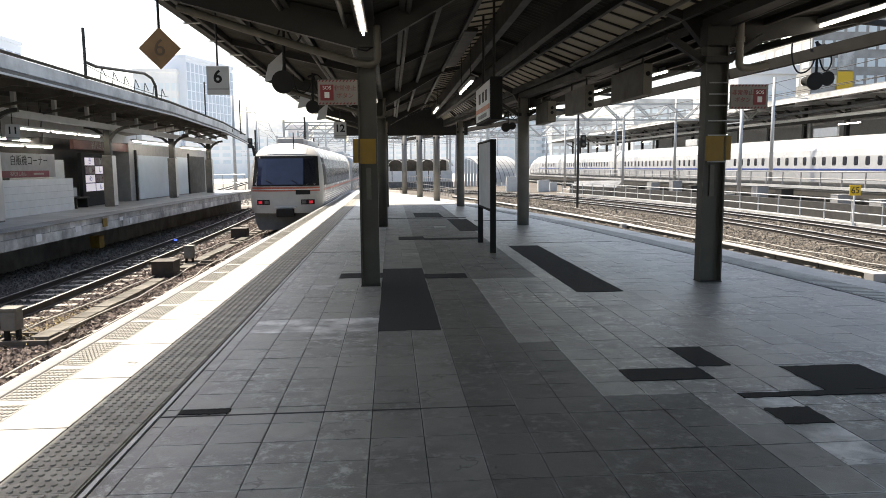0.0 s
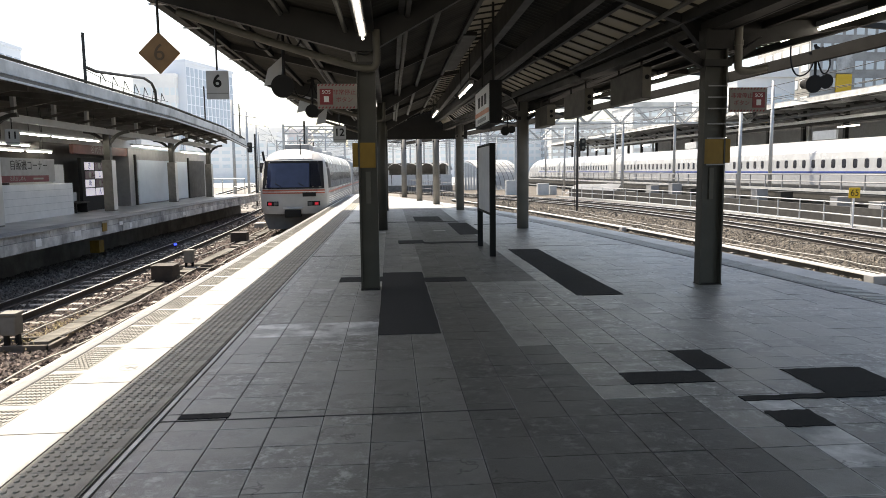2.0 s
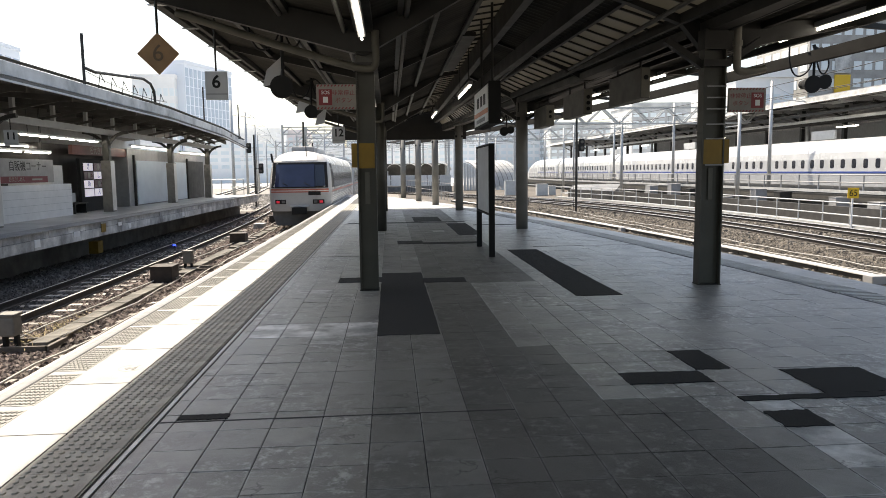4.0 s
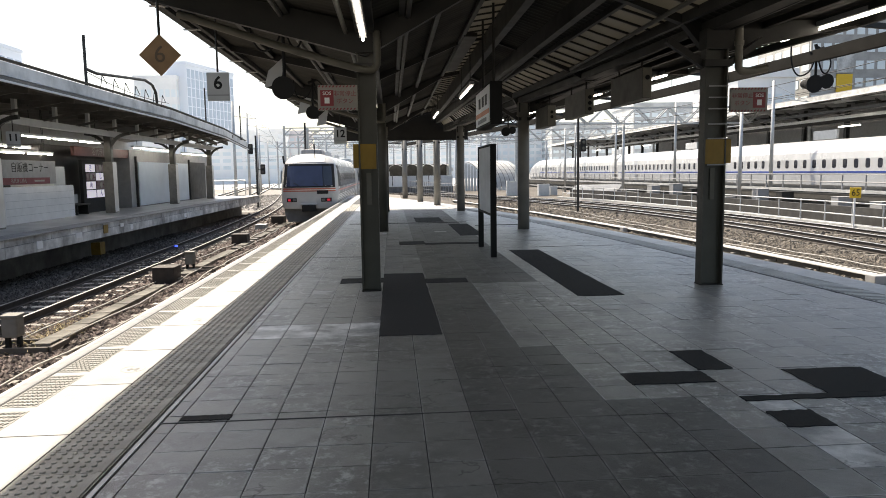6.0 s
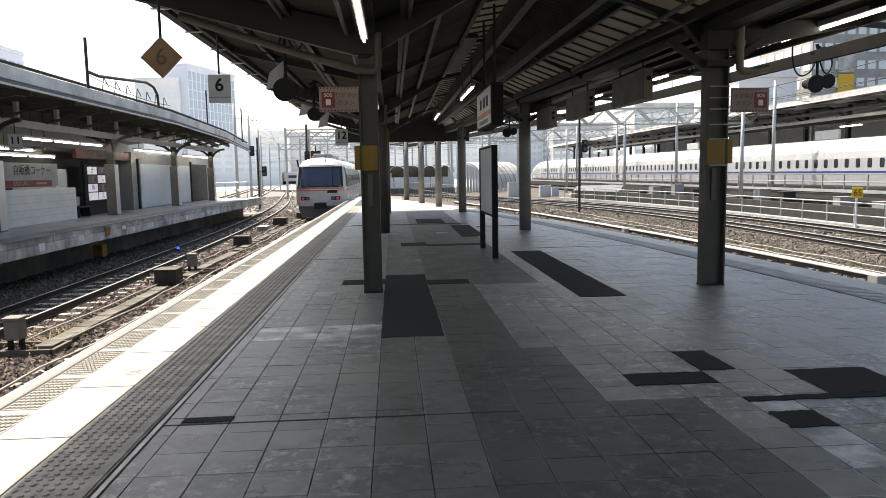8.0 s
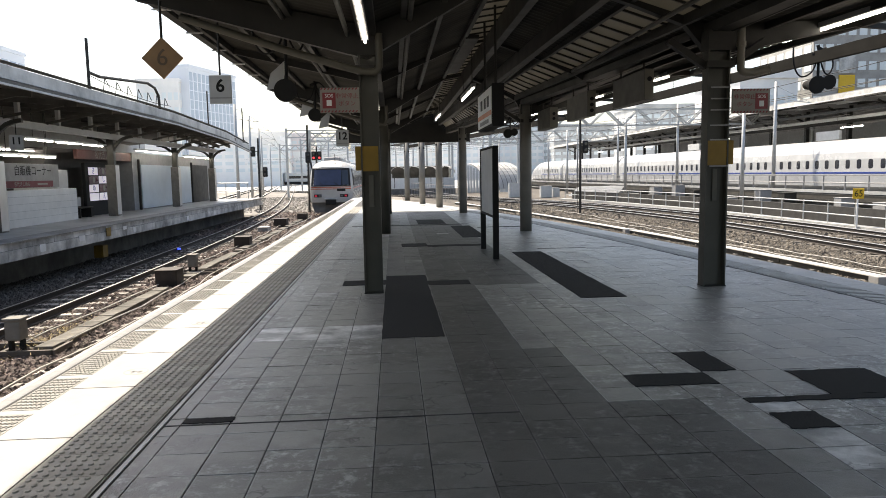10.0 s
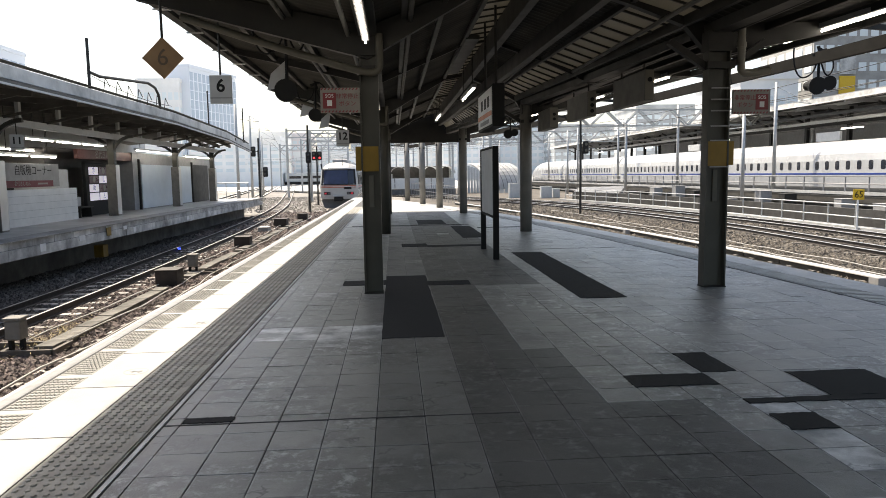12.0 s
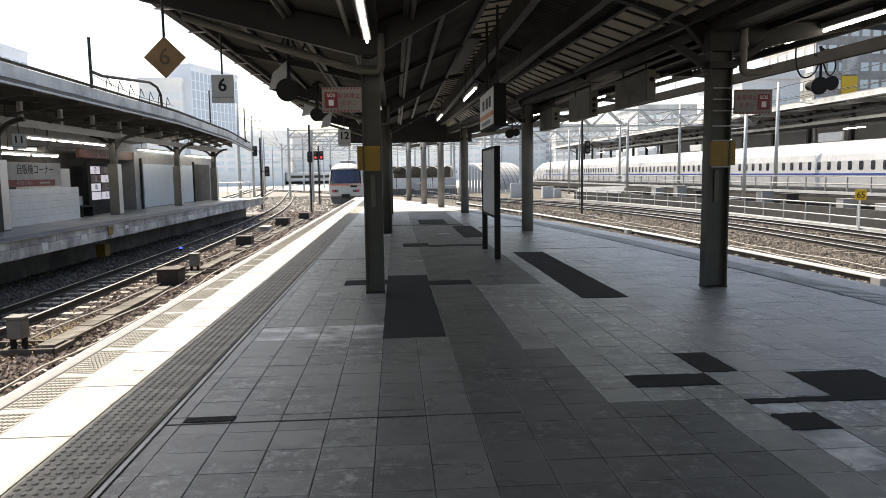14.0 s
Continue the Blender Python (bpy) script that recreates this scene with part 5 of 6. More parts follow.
def build_ballast():
    build_stones("ballast", [(-6.9, -4.4, 6.5, 12, 5200, 0.046), (-6.9, -4.4, 12, 20, 5200, 0.052), (-6.9, -4.4, 20, 34, 4500, 0.07), (-10, -4.4, 34, 55, 3000, 0.10)], BALLAST, "dark brown crushed-stone ballast between the rails", 3)
    build_stones("ballast", [(-10.5, -6.9, 8, 20, 6500, 0.05), (-10.5, -6.9, 20, 34, 4200, 0.07)], BALLAST_SHADE, "ballast stones along the far platform, coloured dark for canopy shade", 9)
    build_stones("ballast", [(-20, -4.4, 55, 95, 5200, 0.09)], BALLAST_WASHED, "yard stones coloured pale for their washed-out sunlit look", 10)
    build_stones("ballast", [(11.3, 15.2, 13, 24, 6000, 0.05), (9.5, 15.6, 24, 40, 5500, 0.075), (6.5, 14, 40, 62, 2500, 0.11), (16.5, 21, 16, 45, 3000, 0.09)], BALLAST_PALE, "dusty crushed-stone ballast beside the platform", 5)


def build_relay_box(x, y, w, d, h, mat, label):
    root = thing("relay_box", label, "box", Matrix.Translation((x, y, GROUND_Z)), group="trackside boxes")
    part("case", box(-w / 2, w / 2, -d / 2, d / 2, 0.02, h, 0.015), mat, root)
    part("lid", box(-w / 2 - 0.02, w / 2 + 0.02, -d / 2 - 0.02, d / 2 + 0.02, h, h + 0.03, 0.008), mat, root)
    part("foot", box(-w / 2 + 0.03, w / 2 - 0.03, -d / 2 + 0.03, d / 2 - 0.03, -0.06, 0.02), CONCRETE_DARK, root)


def build_point_machine(x, y, label="grey point machine on two posts above a steel frame"):
    root = thing("point_machine", label, "box", Matrix.Translation((x, y, GROUND_Z)), group="trackside machines")
    part("case", box(-0.125, 0.125, -0.13, 0.13, 0.24, 0.56, 0.03), GREY_WORN, root, "weathered grey case")
    part("cap", box(-0.145, 0.145, -0.15, 0.15, 0.56, 0.61, 0.015), GREY_WORN, root)
    for s in (-1, 1):
        part("post", box(s * 0.09 - 0.03, s * 0.09 + 0.03, -0.04, 0.04, 0.05, 0.24), BLACK, root)
    bm = bmesh.new()
    beam(bm, (-0.9, -0.3, 0.08), (0.7, -0.3, 0.08), 0.06, 0.08)
    beam(bm, (-0.9, 0.3, 0.08), (0.7, 0.3, 0.08), 0.06, 0.08)
    beam(bm, (0.7, -0.33, 0.08), (0.7, 0.33, 0.08), 0.06, 0.08)
    beam(bm, (-0.2, -0.3, 0.05), (-0.2, 0.3, 0.05), 0.06, 0.05)
    part("base_frame", bm, SLEEPER, root, "pale steel base frame")


def build_cables():
    rnd = random.Random(21)
    for x0, amp, r, y0, y1 in ((-5.05, 0.12, 0.016, 7, 45), (-5.55, 0.10, 0.014, 12, 48), (-6.2, 0.1, 0.014, 12, 40), (12.9, 0.12, 0.016, 15, 50), (12.1, 0.10, 0.016, 14, 40)):
        pts = []
        y = y0
        while y < y1:
            x = x0 + (0 if x0 < 0 else -0.0014 * max(0, y - 15) ** 2)
            pts.append((x + amp * math.sin(y * 0.45 + x0) + rnd.uniform(-0.03, 0.03), y, GROUND_Z + 0.10 + 0.02 * math.sin(y * 2)))
            y += 0.8
        bm = bmesh.new()
        sweep(bm, pts, [(r * math.cos(a), r * math.sin(a)) for a in (0, 1.05, 2.09, 3.14, 4.19, 5.24)])
        solid("signal_cable", bm, CABLE, "pale grey signal cable lying loose on the ballast", "cable", group="cables on the ballast", smooth=True)
    root = thing("cable_trough", "row of pale concrete cable trough lids between the tracks", "trough", kind="structure")
    me = mesh_of("lid", box(-0.15, 0.15, -0.245, 0.245, GROUND_Z, GROUND_Z + 0.12, 0.008), TROUGH)
    for j in range(74):
        y = 11.8 + j * 0.5
        if 17.4 < y < 18.2 or rnd.random() < 0.18:
            continue
        piece("lid", me, root, pose(-5.72 - 0.004 * (y - 12), y, rnd.uniform(-0.01, 0.01), 0, 0, rnd.uniform(-2, 2)))


def build_straw():
    rnd = random.Random(12)
    verts, faces = [], []
    for _ in range(480):
        x, y = rnd.gauss(-5.95, 0.22), rnd.gauss(12.7, 0.8)
        a, l = rnd.uniform(0, 6.28), rnd.uniform(0.06, 0.2)
        k = len(verts)
        z = GROUND_Z + 0.08
        verts += [(x, y, z), (x + 0.008, y + 0.006, z), (x + l * math.cos(a), y + l * math.sin(a), z + rnd.uniform(0.0, 0.07))]
        faces.append((k, k + 1, k + 2))
    me = bpy.data.meshes.new("dry_grass")
    me.from_pydata(verts, [], faces)
    me.materials.append(STRAW)
    tagged(new("dry_grass", me), "dry straw-coloured grass on the ballast", "grass", kind="stuff")


def build_trackside():
    build_point_machine(-6.15, 11.6)
    build_point_machine(-5.85, 20.6)
    build_relay_box(-5.9, 18.6, 0.55, 0.6, 0.42, RUST_BOX, "rusty brown relay box standing on the ballast")
    build_relay_box(-6.05, 28.4, 0.6, 0.6, 0.42, RUST_BOX, "rusty brown relay box standing on the ballast")
    build_relay_box(-6.3, 39.5, 0.7, 0.7, 0.45, RUST_BOX, "rusty brown relay box standing on the ballast")
    build_relay_box(-5.75, 44.5, 0.6, 0.5, 0.45, RUST_BOX, "rusty brown relay box standing on the ballast")
    build_relay_box(-6.6, 36.0, 0.5, 0.9, 0.25, GREY, "low grey junction box standing on the ballast")
    root = thing("marker_lamp", "small blue marker lamp on a post beside the rail", "lamp", Matrix.Translation((-8.12, 26.9, GROUND_Z)))
    part("post", box(-0.03, 0.03, -0.03, 0.03, 0, 0.12), BLACK, root)
    part("lens", box(-0.05, 0.05, -0.04, 0.04, 0.12, 0.18, 0.015), BLUE_LAMP, root, "glowing blue lens")


# ---- the far platform's furniture ----
def build_far_platform_things():
    root = thing("waiting_room", "platform building with pale wall panels and a red-brown fascia", "building")
    part("wall", box(-15.5, -12.40, 34.6, 49.0, 0, 2.75), GREY, root, "grey building wall")
    for a, b in ((35.6, 40.5), (41.8, 44.0)):
        part("panel", box(-12.40, -12.34, a, b, 0.05, 2.2, 0.006), PALE_BLUE, root, "pale bluish wall panel")
    for y in (35.3, 41.2, 44.3):
        part("mullion", box(-12.40, -12.30, y - 0.06, y + 0.06, 0, 2.45), STEEL_DARK, root)
    part("fascia", box(-12.6, -12.45, 28.9, 46.5, 2.34, 2.72, 0.01), RED_BROWN, root, "red-brown shop fascia")
    lettering("letters", "名代きしめん", 0.36, SIGN_CREAM, root, pose(-12.44, 31.6, 2.53, 0, 0, 90), "pale lettering")
    part("doorway", box(-12.40, -12.36, 44.6, 48.0, 0.0, 2.3), STEEL_DARK, root, "dark doorway")
    part("shop_back", box(-15.5, -13.3, 28.0, 34.6, 0.0, 2.78), SHOP_DARK, root, "dark shop interior")
    root = thing("vending_corner", "low white screen wall beneath a grey sign panel", "counter")
    part("screen", box(-12.32, -12.18, 23.1, 28.0, 0, 1.20, 0.01), WHITE, root, "white low wall")
    for z in (0.26, 0.50, 0.74, 0.98):
        part("joint", box(-12.18, -12.176, 23.15, 27.95, z - 0.006, z + 0.006), GREY_LIGHT, root)
    panel = part("sign_panel", box(-12.4, -12.25, 23.1, 26.8, 1.27, 2.08, 0.01), GREY, root, "grey sign panel")
    part("red_band", box(-12.25, -12.244, 23.1, 26.3, 1.28, 1.50), DARK_RED, panel, "dark red band")
    lettering("letters", "自販機コーナー", 0.36, BLACK, panel, pose(-12.245, 25.0, 1.82, 0, 0, 90), "dark lettering")
    lettering("letters", "名代きしめん", 0.17, SIGN_CREAM, panel, pose(-12.242, 24.2, 1.39, 0, 0, 90), "pale lettering")
    part("writing_bar", box(-12.244, -12.24, 25.2, 25.9, 1.36, 1.42), SIGN_CREAM, panel, "small unreadable lettering")
    part("machine", box(-14.2, -12.6, 27.4, 28.3, 0, 1.9, 0.02), GREY_LIGHT, root, "pale vending machine")
    root = thing("menu_board", "dark shopfront panel with white menu squares", "shopfront")
    part("case", box(-12.75, -12.62, 29.9, 32.5, 0, 2.2), BLACK, root)
    for j in range(4):
        for i in range(2):
            a, z = 30.2 + i * 1.0, 0.62 + 0.36 * j
            round_dish = (i, j) in ((0, 2), (1, 1), (1, 3))
            part("picture", box(-12.62, -12.60, a, a + 0.9, z, z + 0.32), PICTURE_DARK if round_dish else MENU_LIT, root, "dark dish picture" if round_dish else "lit white menu square")
            if round_dish:
                bm = bmesh.new()
                rod(bm, (-12.60, a + 0.45, z + 0.16), (-12.59, a + 0.45, z + 0.16), 0.13, sides=18)
                part("dish", bm, SIGN_CREAM, root)
    for t, i, j in (("き", 0, 3), ("し", 1, 2), ("め", 0, 1), ("ん", 1, 0)):
        lettering("letter", t, 0.3, BLUE, root, pose(-12.597, 30.65 + i, 0.78 + 0.36 * j, 0, 0, 90))
    root = thing("bench", "low platform bench beside the shopfront", "bench", Matrix.Translation((-12.5, 29.0, 0)))
    part("seat", box(-0.25, 0.25, -0.6, 0.6, 0.38, 0.43, 0.01), STEEL_DARK, root)
    part("backrest", box(-0.28, -0.24, -0.6, 0.6, 0.45, 0.8, 0.01), GREY_LIGHT, root)
    for s in (-1, 1):
        part("leg", box(-0.2, 0.2, s * 0.5 - 0.03, s * 0.5 + 0.03, 0, 0.38), STEEL_DARK, root)
    # lamps
    for a, b, x, z in ((23.6, 30.0, -11.8, 2.84), (33.4, 39.0, -11.8, 2.8), (41.0, 47.2, -11.8, 2.72), (24.6, 29.6, -13.7, 2.62), (24.0, 28.0, -12.9, 2.36)):
        root = thing("fluorescent_lamp", "row of lit fluorescent tubes under the far canopy", "lamp", group="far canopy lamps")
        part("batten", box(x - 0.08, x + 0.08, a, b, z + 0.03, z + 0.1), WHITE, root)
        bm = bmesh.new()
        k = a
        while k < b - 0.6:
            rod(bm, (x + 0.02, k + 0.08, z), (x + 0.02, min(b, k + 1.9), z), 0.024, sides=8)
            k += 2.1
        part("tube", bm, TUBE_ROW, root, "glowing white tube")
        for y in (a + 0.6, b - 0.6):
            bm = bmesh.new()
            rod(bm, (x, y, z + 0.1), (x, y, 4.64), 0.012, sides=5)
            part("hanger", bm, STEEL_DARK, root)
    # number sign
    root = build_hanging_number("11", pose(-11.0, 21.6, 2.62, 0, 0, 25), size=0.36)
    # railing at the end
    root = thing("end_railing", "pale steel railing at the platform end", "fence")
    bm = bmesh.new()
    for z in (0.55, 1.1):
        rod(bm, (-14.0, 50.2, z), (-10.2, 50.2, z), 0.03, sides=6)
    part("handrail", bm, GALVANISED, root)
    for i in range(6):
        bm = bmesh.new()
        rod(bm, (-14.0 + i * 0.76, 50.2, 0), (-14.0 + i * 0.76, 50.2, 1.1), 0.03, sides=6)
        part("post", bm, GALVANISED, root)


MENU_LIT = glowing("lit_menu_square", (0.85, 0.82, 0.95), 0.18)
PICTURE_DARK = material("dark_menu_picture", (0.10, 0.03, 0.05), (0.06, 0.02, 0.04), rough=0.3)
PALE_BLUE = material("pale_blue_panel", (0.55, 0.62, 0.68), (0.50, 0.57, 0.63), rough=0.4, scale=2, stain=0.1)


def build_far_edge_marks():
    """Pale plates and yellow boxes on the face of the far platform's edge."""
    for y, z0, z1, w, m in ((18.9, -0.36, -0.16, 0.3, WHITE), (21.2, -0.30, -0.14, 0.4, WHITE), (25.5, -0.38, -0.2, 0.25, WHITE), (24.6, -0.22, -0.1, 0.3, WHITE), (32.0, -0.36, -0.2, 0.35, WHITE), (23.2, -0.32, -0.05, 0.35, YELLOW)):
        solid("edge_plate", box(-9.265, -9.245, y, y + w, z0, z1, 0.003), m, "yellow marker plate on the platform edge" if m is YELLOW else "small white marker plate on the platform edge", "plate", group="platform edge plates")
    root = thing("wall_box", "dull yellow box fixed under the far platform edge", "box", Matrix.Translation((-9.75, 23.9, -0.86)))
    part("case", box(-0.15, 0.15, -0.2, 0.2, -0.2, 0.2, 0.01), YELLOW, root)
    # pipe frame and post on the roof
    root = thing("roof_pipe", "dark bent pipe frame standing on the far canopy roof", "pipe")
    bm = bmesh.new()
    pts = [(-9.15, 22.4, 4.1), (-9.15, 22.4, 5.75)]
    rod(bm, pts[0], pts[1], 0.045)
    part("post", bm, STEEL_DARK, root)
    bm = bmesh.new()
    pts = [(-9.15, 22.4, 4.75), (-9.15, 23.2, 4.72), (-9.15, 27.6, 5.08), (-9.15, 28.4, 5.0), (-9.15, 28.8, 4.75), (-9.15, 28.9, 4.1)]
    for a, b in zip(pts, pts[1:]):
        rod(bm, a, b, 0.05)
    part("pipe", bm, STEEL_DARK, root)
    rnd = random.Random(2)
    root = thing("roof_bracket_row", "row of thin aerial brackets and wires on the far canopy roof", "bracket")
    for i in range(7):
        y = 23.5 + i * 1.0
        bm = bmesh.new()
        rod(bm, (-9.2, y, 4.15), (-9.2, y + 0.25, 4.75), 0.015, sides=5)
        rod(bm, (-9.2, y + 0.25, 4.75), (-9.2, y + 0.6, 4.5), 0.015, sides=5)
        part("bracket", bm, STEEL_DARK, root)
    bm = bmesh.new()
    wire(bm, (-9.2, 22.4, 4.7), (-9.2, 30.5, 4.5), 0.012, 0.15)
    part("wire", bm, STEEL_DARK, root)
    for y, h in ((38.0, 1.7), (46.5, 1.6)):
        root = thing("roof_mast", "thin dark mast standing on the far canopy roof", "mast")
        bm = bmesh.new()
        rod(bm, (-9.6, y, 3.7), (-9.6, y, 4.3 + h), 0.04, sides=6)
        part("pole", bm, STEEL_DARK, root)


# ---- things hung under the near canopy ----
def cord(name, pts, r, mat, parent):
    cu = bpy.data.curves.new(name, "CURVE")
    cu.dimensions, cu.bevel_depth, cu.bevel_resolution = "3D", r, 2
    sp = cu.splines.new("NURBS")
    sp.points.add(len(pts) - 1)
    for p, c in zip(sp.points, pts):
        p.co = (*c, 1)
    sp.use_endpoint_u, sp.order_u = True, 3
    tmp = bpy.data.objects.new("tmp_cord", cu)
    scene.collection.objects.link(tmp)
    bpy.context.view_layer.update()
    me = bpy.data.meshes.new_from_object(tmp.evaluated_get(bpy.context.evaluated_depsgraph_get()))
    bpy.data.objects.remove(tmp)
    me.materials.clear()
    me.materials.append(mat)
    ob = new(name, me)
    ob.parent = parent
    return ob


def build_loudspeaker(x, y, z, top, twin=True):
    root = thing("loudspeaker", "black twin loudspeaker hanging on a rod with looped cable" if twin else "dark loudspeaker with looped cable under the eave", "loudspeaker", Matrix.Translation((x, y, z)), group="hanging loudspeakers")
    for s, r, dz in (((-1, 0.14, 0.0), (1, 0.115, 0.04)) if twin else ((0, 0.15, 0.0),)):
        bm = bmesh.new()
        rod(bm, (s * 0.10, -0.15, dz - 0.02), (s * 0.10, -0.02, dz), r, r * 0.72, sides=20)
        rod(bm, (s * 0.10, -0.02, dz), (s * 0.10, 0.14, dz + 0.01), r * 0.66, r * 0.5, sides=20)
        part("horn", bm, BLACK, root, smooth=False)
    bm = bmesh.new()
    rod(bm, (0, 0, 0.03), (0, 0, top), 0.022, sides=8)
    part("rod", bm, BLACK, root)
    bm = bmesh.new()
    rod(bm, (-0.10, 0, top - 0.02), (0.12, 0, top + 0.06), 0.03, sides=8)
    rod(bm, (-0.02, 0, top + 0.12), (0.05, 0, top - 0.1), 0.026, sides=8)
    part("clamp", bm, BLACK, root)
    cord("cable", [(0.02, 0, top + 0.08), (0.20, 0, top), (0.26, 0, top - 0.2), (0.18, 0, top - 0.36), (0.08, 0, top - 0.3), (0.03, 0, top - 0.1)], 0.013, BLACK, root)
    cord("cable", [(-0.42, 0, top + 0.1), (-0.44, 0, top - 0.12), (-0.32, 0, top - 0.4), (-0.12, 0, top - 0.34), (-0.03, 0, top - 0.16), (0.0, 0, top)], 0.013, BLACK, root)


def build_downpipe():
    root = thing("downpipe", "cream rainwater pipe bending at the column head", "pipe")
    cord("pipe", [(4.38, 8.7, 3.34), (4.38, 8.7, 3.1), (4.38, 8.7, 2.82), (4.38, 8.7, 2.72), (4.48, 8.7, 2.70), (4.62, 8.7, 2.71), (4.75, 8.7, 2.74)], 0.05, PIPE, root)
    bm = bmesh.new()
    rod(bm, (4.38, 8.7, 3.02), (4.38, 8.7, 3.08), 0.06, sides=14)
    part("collar", bm, PIPE, root)


RAIN_PIPE = material("grimy_rain_pipe", (0.085, 0.078, 0.058), (0.055, 0.05, 0.038), rough=0.55, scale=5, stain=0.4)
PIPE = material("cream_plastic_pipe", (0.20, 0.185, 0.15), (0.16, 0.15, 0.12), rough=0.5, scale=5, stain=0.2)


def build_conduits():
    for i, (x, z) in enumerate(((-0.52, 3.22), (0.25, 3.40), (-1.3, 3.42), (2.6, 3.60), (3.45, 3.40), (4.25, 3.22))):
        bm = bmesh.new()
        sweep(bm, [(min(x, eave_base(y) - 1.3), y, z) for y in (-9, 0, 9, 18, 27)], [(0.03 * math.cos(a), 0.03 * math.sin(a)) for a in (0, 1.05, 2.09, 3.14, 4.19, 5.24)])
        solid("conduit", bm, STEEL_DARK if i % 2 else GIRDER_PAINT, "thin cable conduit running along under the canopy", "conduit", group="conduits under the canopy", smooth=True)
    for x, y0, y1, z in ((1.45, 12.6, 16.9, 3.86), (4.05, 9.2, 20.0, 3.2)):
        solid("cable_tray", box(x - 0.12, x + 0.12, y0, y1, z, z + 0.07), STEEL_DARK, "dark cable tray hanging under the canopy", "tray", group="cable trays")


# ---- signals, masts, overhead lines ----
def build_signal(x, y, z0, h, heads, label, red=False):
    root = thing("railway_signal", label, "signal", Matrix.Translation((x, y, z0)), group="railway signals")
    bm = bmesh.new()
    rod(bm, (0, 0, 0), (0, 0, h), 0.075, sides=8)
    part("post", bm, STEEL_DARK, root)
    for dx, z in heads:
        head = part("head", box(dx - 0.2, dx + 0.2, -0.1, 0.1, z - 0.42, z + 0.42, 0.09), BLACK, root, "black signal head")
        for k, dz in enumerate((-0.2, 0.2)):
            bm = bmesh.new()
            rod(bm, (dx, -0.14, z + dz), (dx, -0.1, z + dz), 0.11, sides=14)
            part("lens", bm, RED_LAMP if red and k == 0 else DARK_GLASS, head)
    bm = bmesh.new()
    for dx, z in heads:
        beam(bm, (0, 0, z), (dx, 0, z), 0.05, 0.05)
    part("bracket", bm, STEEL_DARK, root)
    bm = bmesh.new()
    for s in (-0.12, 0.12):
        rod(bm, (s, 0.15, 0), (s, 0.15, h - 1), 0.015, sides=5)
    part("ladder", bm, STEEL_DARK, root)


def build_speed_sign():
    root = thing("speed_sign", "yellow speed sign with black numerals on a white post", "sign", Matrix.Translation((20.4, 29.6, GROUND_Z)))
    bm = bmesh.new()
    rod(bm, (0, 0, 0), (0, 0, 1.5), 0.04, sides=10)
    part("post", bm, WHITE, root)
    part("plate", box(-0.26, 0.26, -0.05, -0.02, 1.38, 1.84, 0.01), YELLOW_SIGN, root)
    lettering("numerals", "65", 0.40, BLACK, root, Matrix.Translation((0, -0.055, 1.60)), "black numerals")


YELLOW_SIGN = material("bright_yellow_sign", (0.72, 0.45, 0.02), (0.65, 0.40, 0.02), rough=0.5)


def build_overhead_line(centre, y0, y1, span, z):
    root = thing("overhead_line", "overhead contact line with droppers above a track", "wire", group="overhead lines")
    bm = bmesh.new()
    y = y0
    while y < y1:
        a, b = y, y + span
        wire(bm, (centre(a), a, z), (centre(b), b, z), 0.012, 0.0, 2)
        wire(bm, (centre(a), a, z + 0.9), (centre(b), b, z + 0.9), 0.012, 0.5, 8)
        for k in (0.15, 0.3, 0.5, 0.7, 0.85):
            yy = a + span * k
            x = centre(a) + (centre(b) - centre(a)) * k
            rod(bm, (x, yy, z), (x, yy, z + 0.9 - 2.0 * k * (1 - k)), 0.006, sides=4)
        y += span
    part("contact_wire", bm, STEEL_DARK, root)


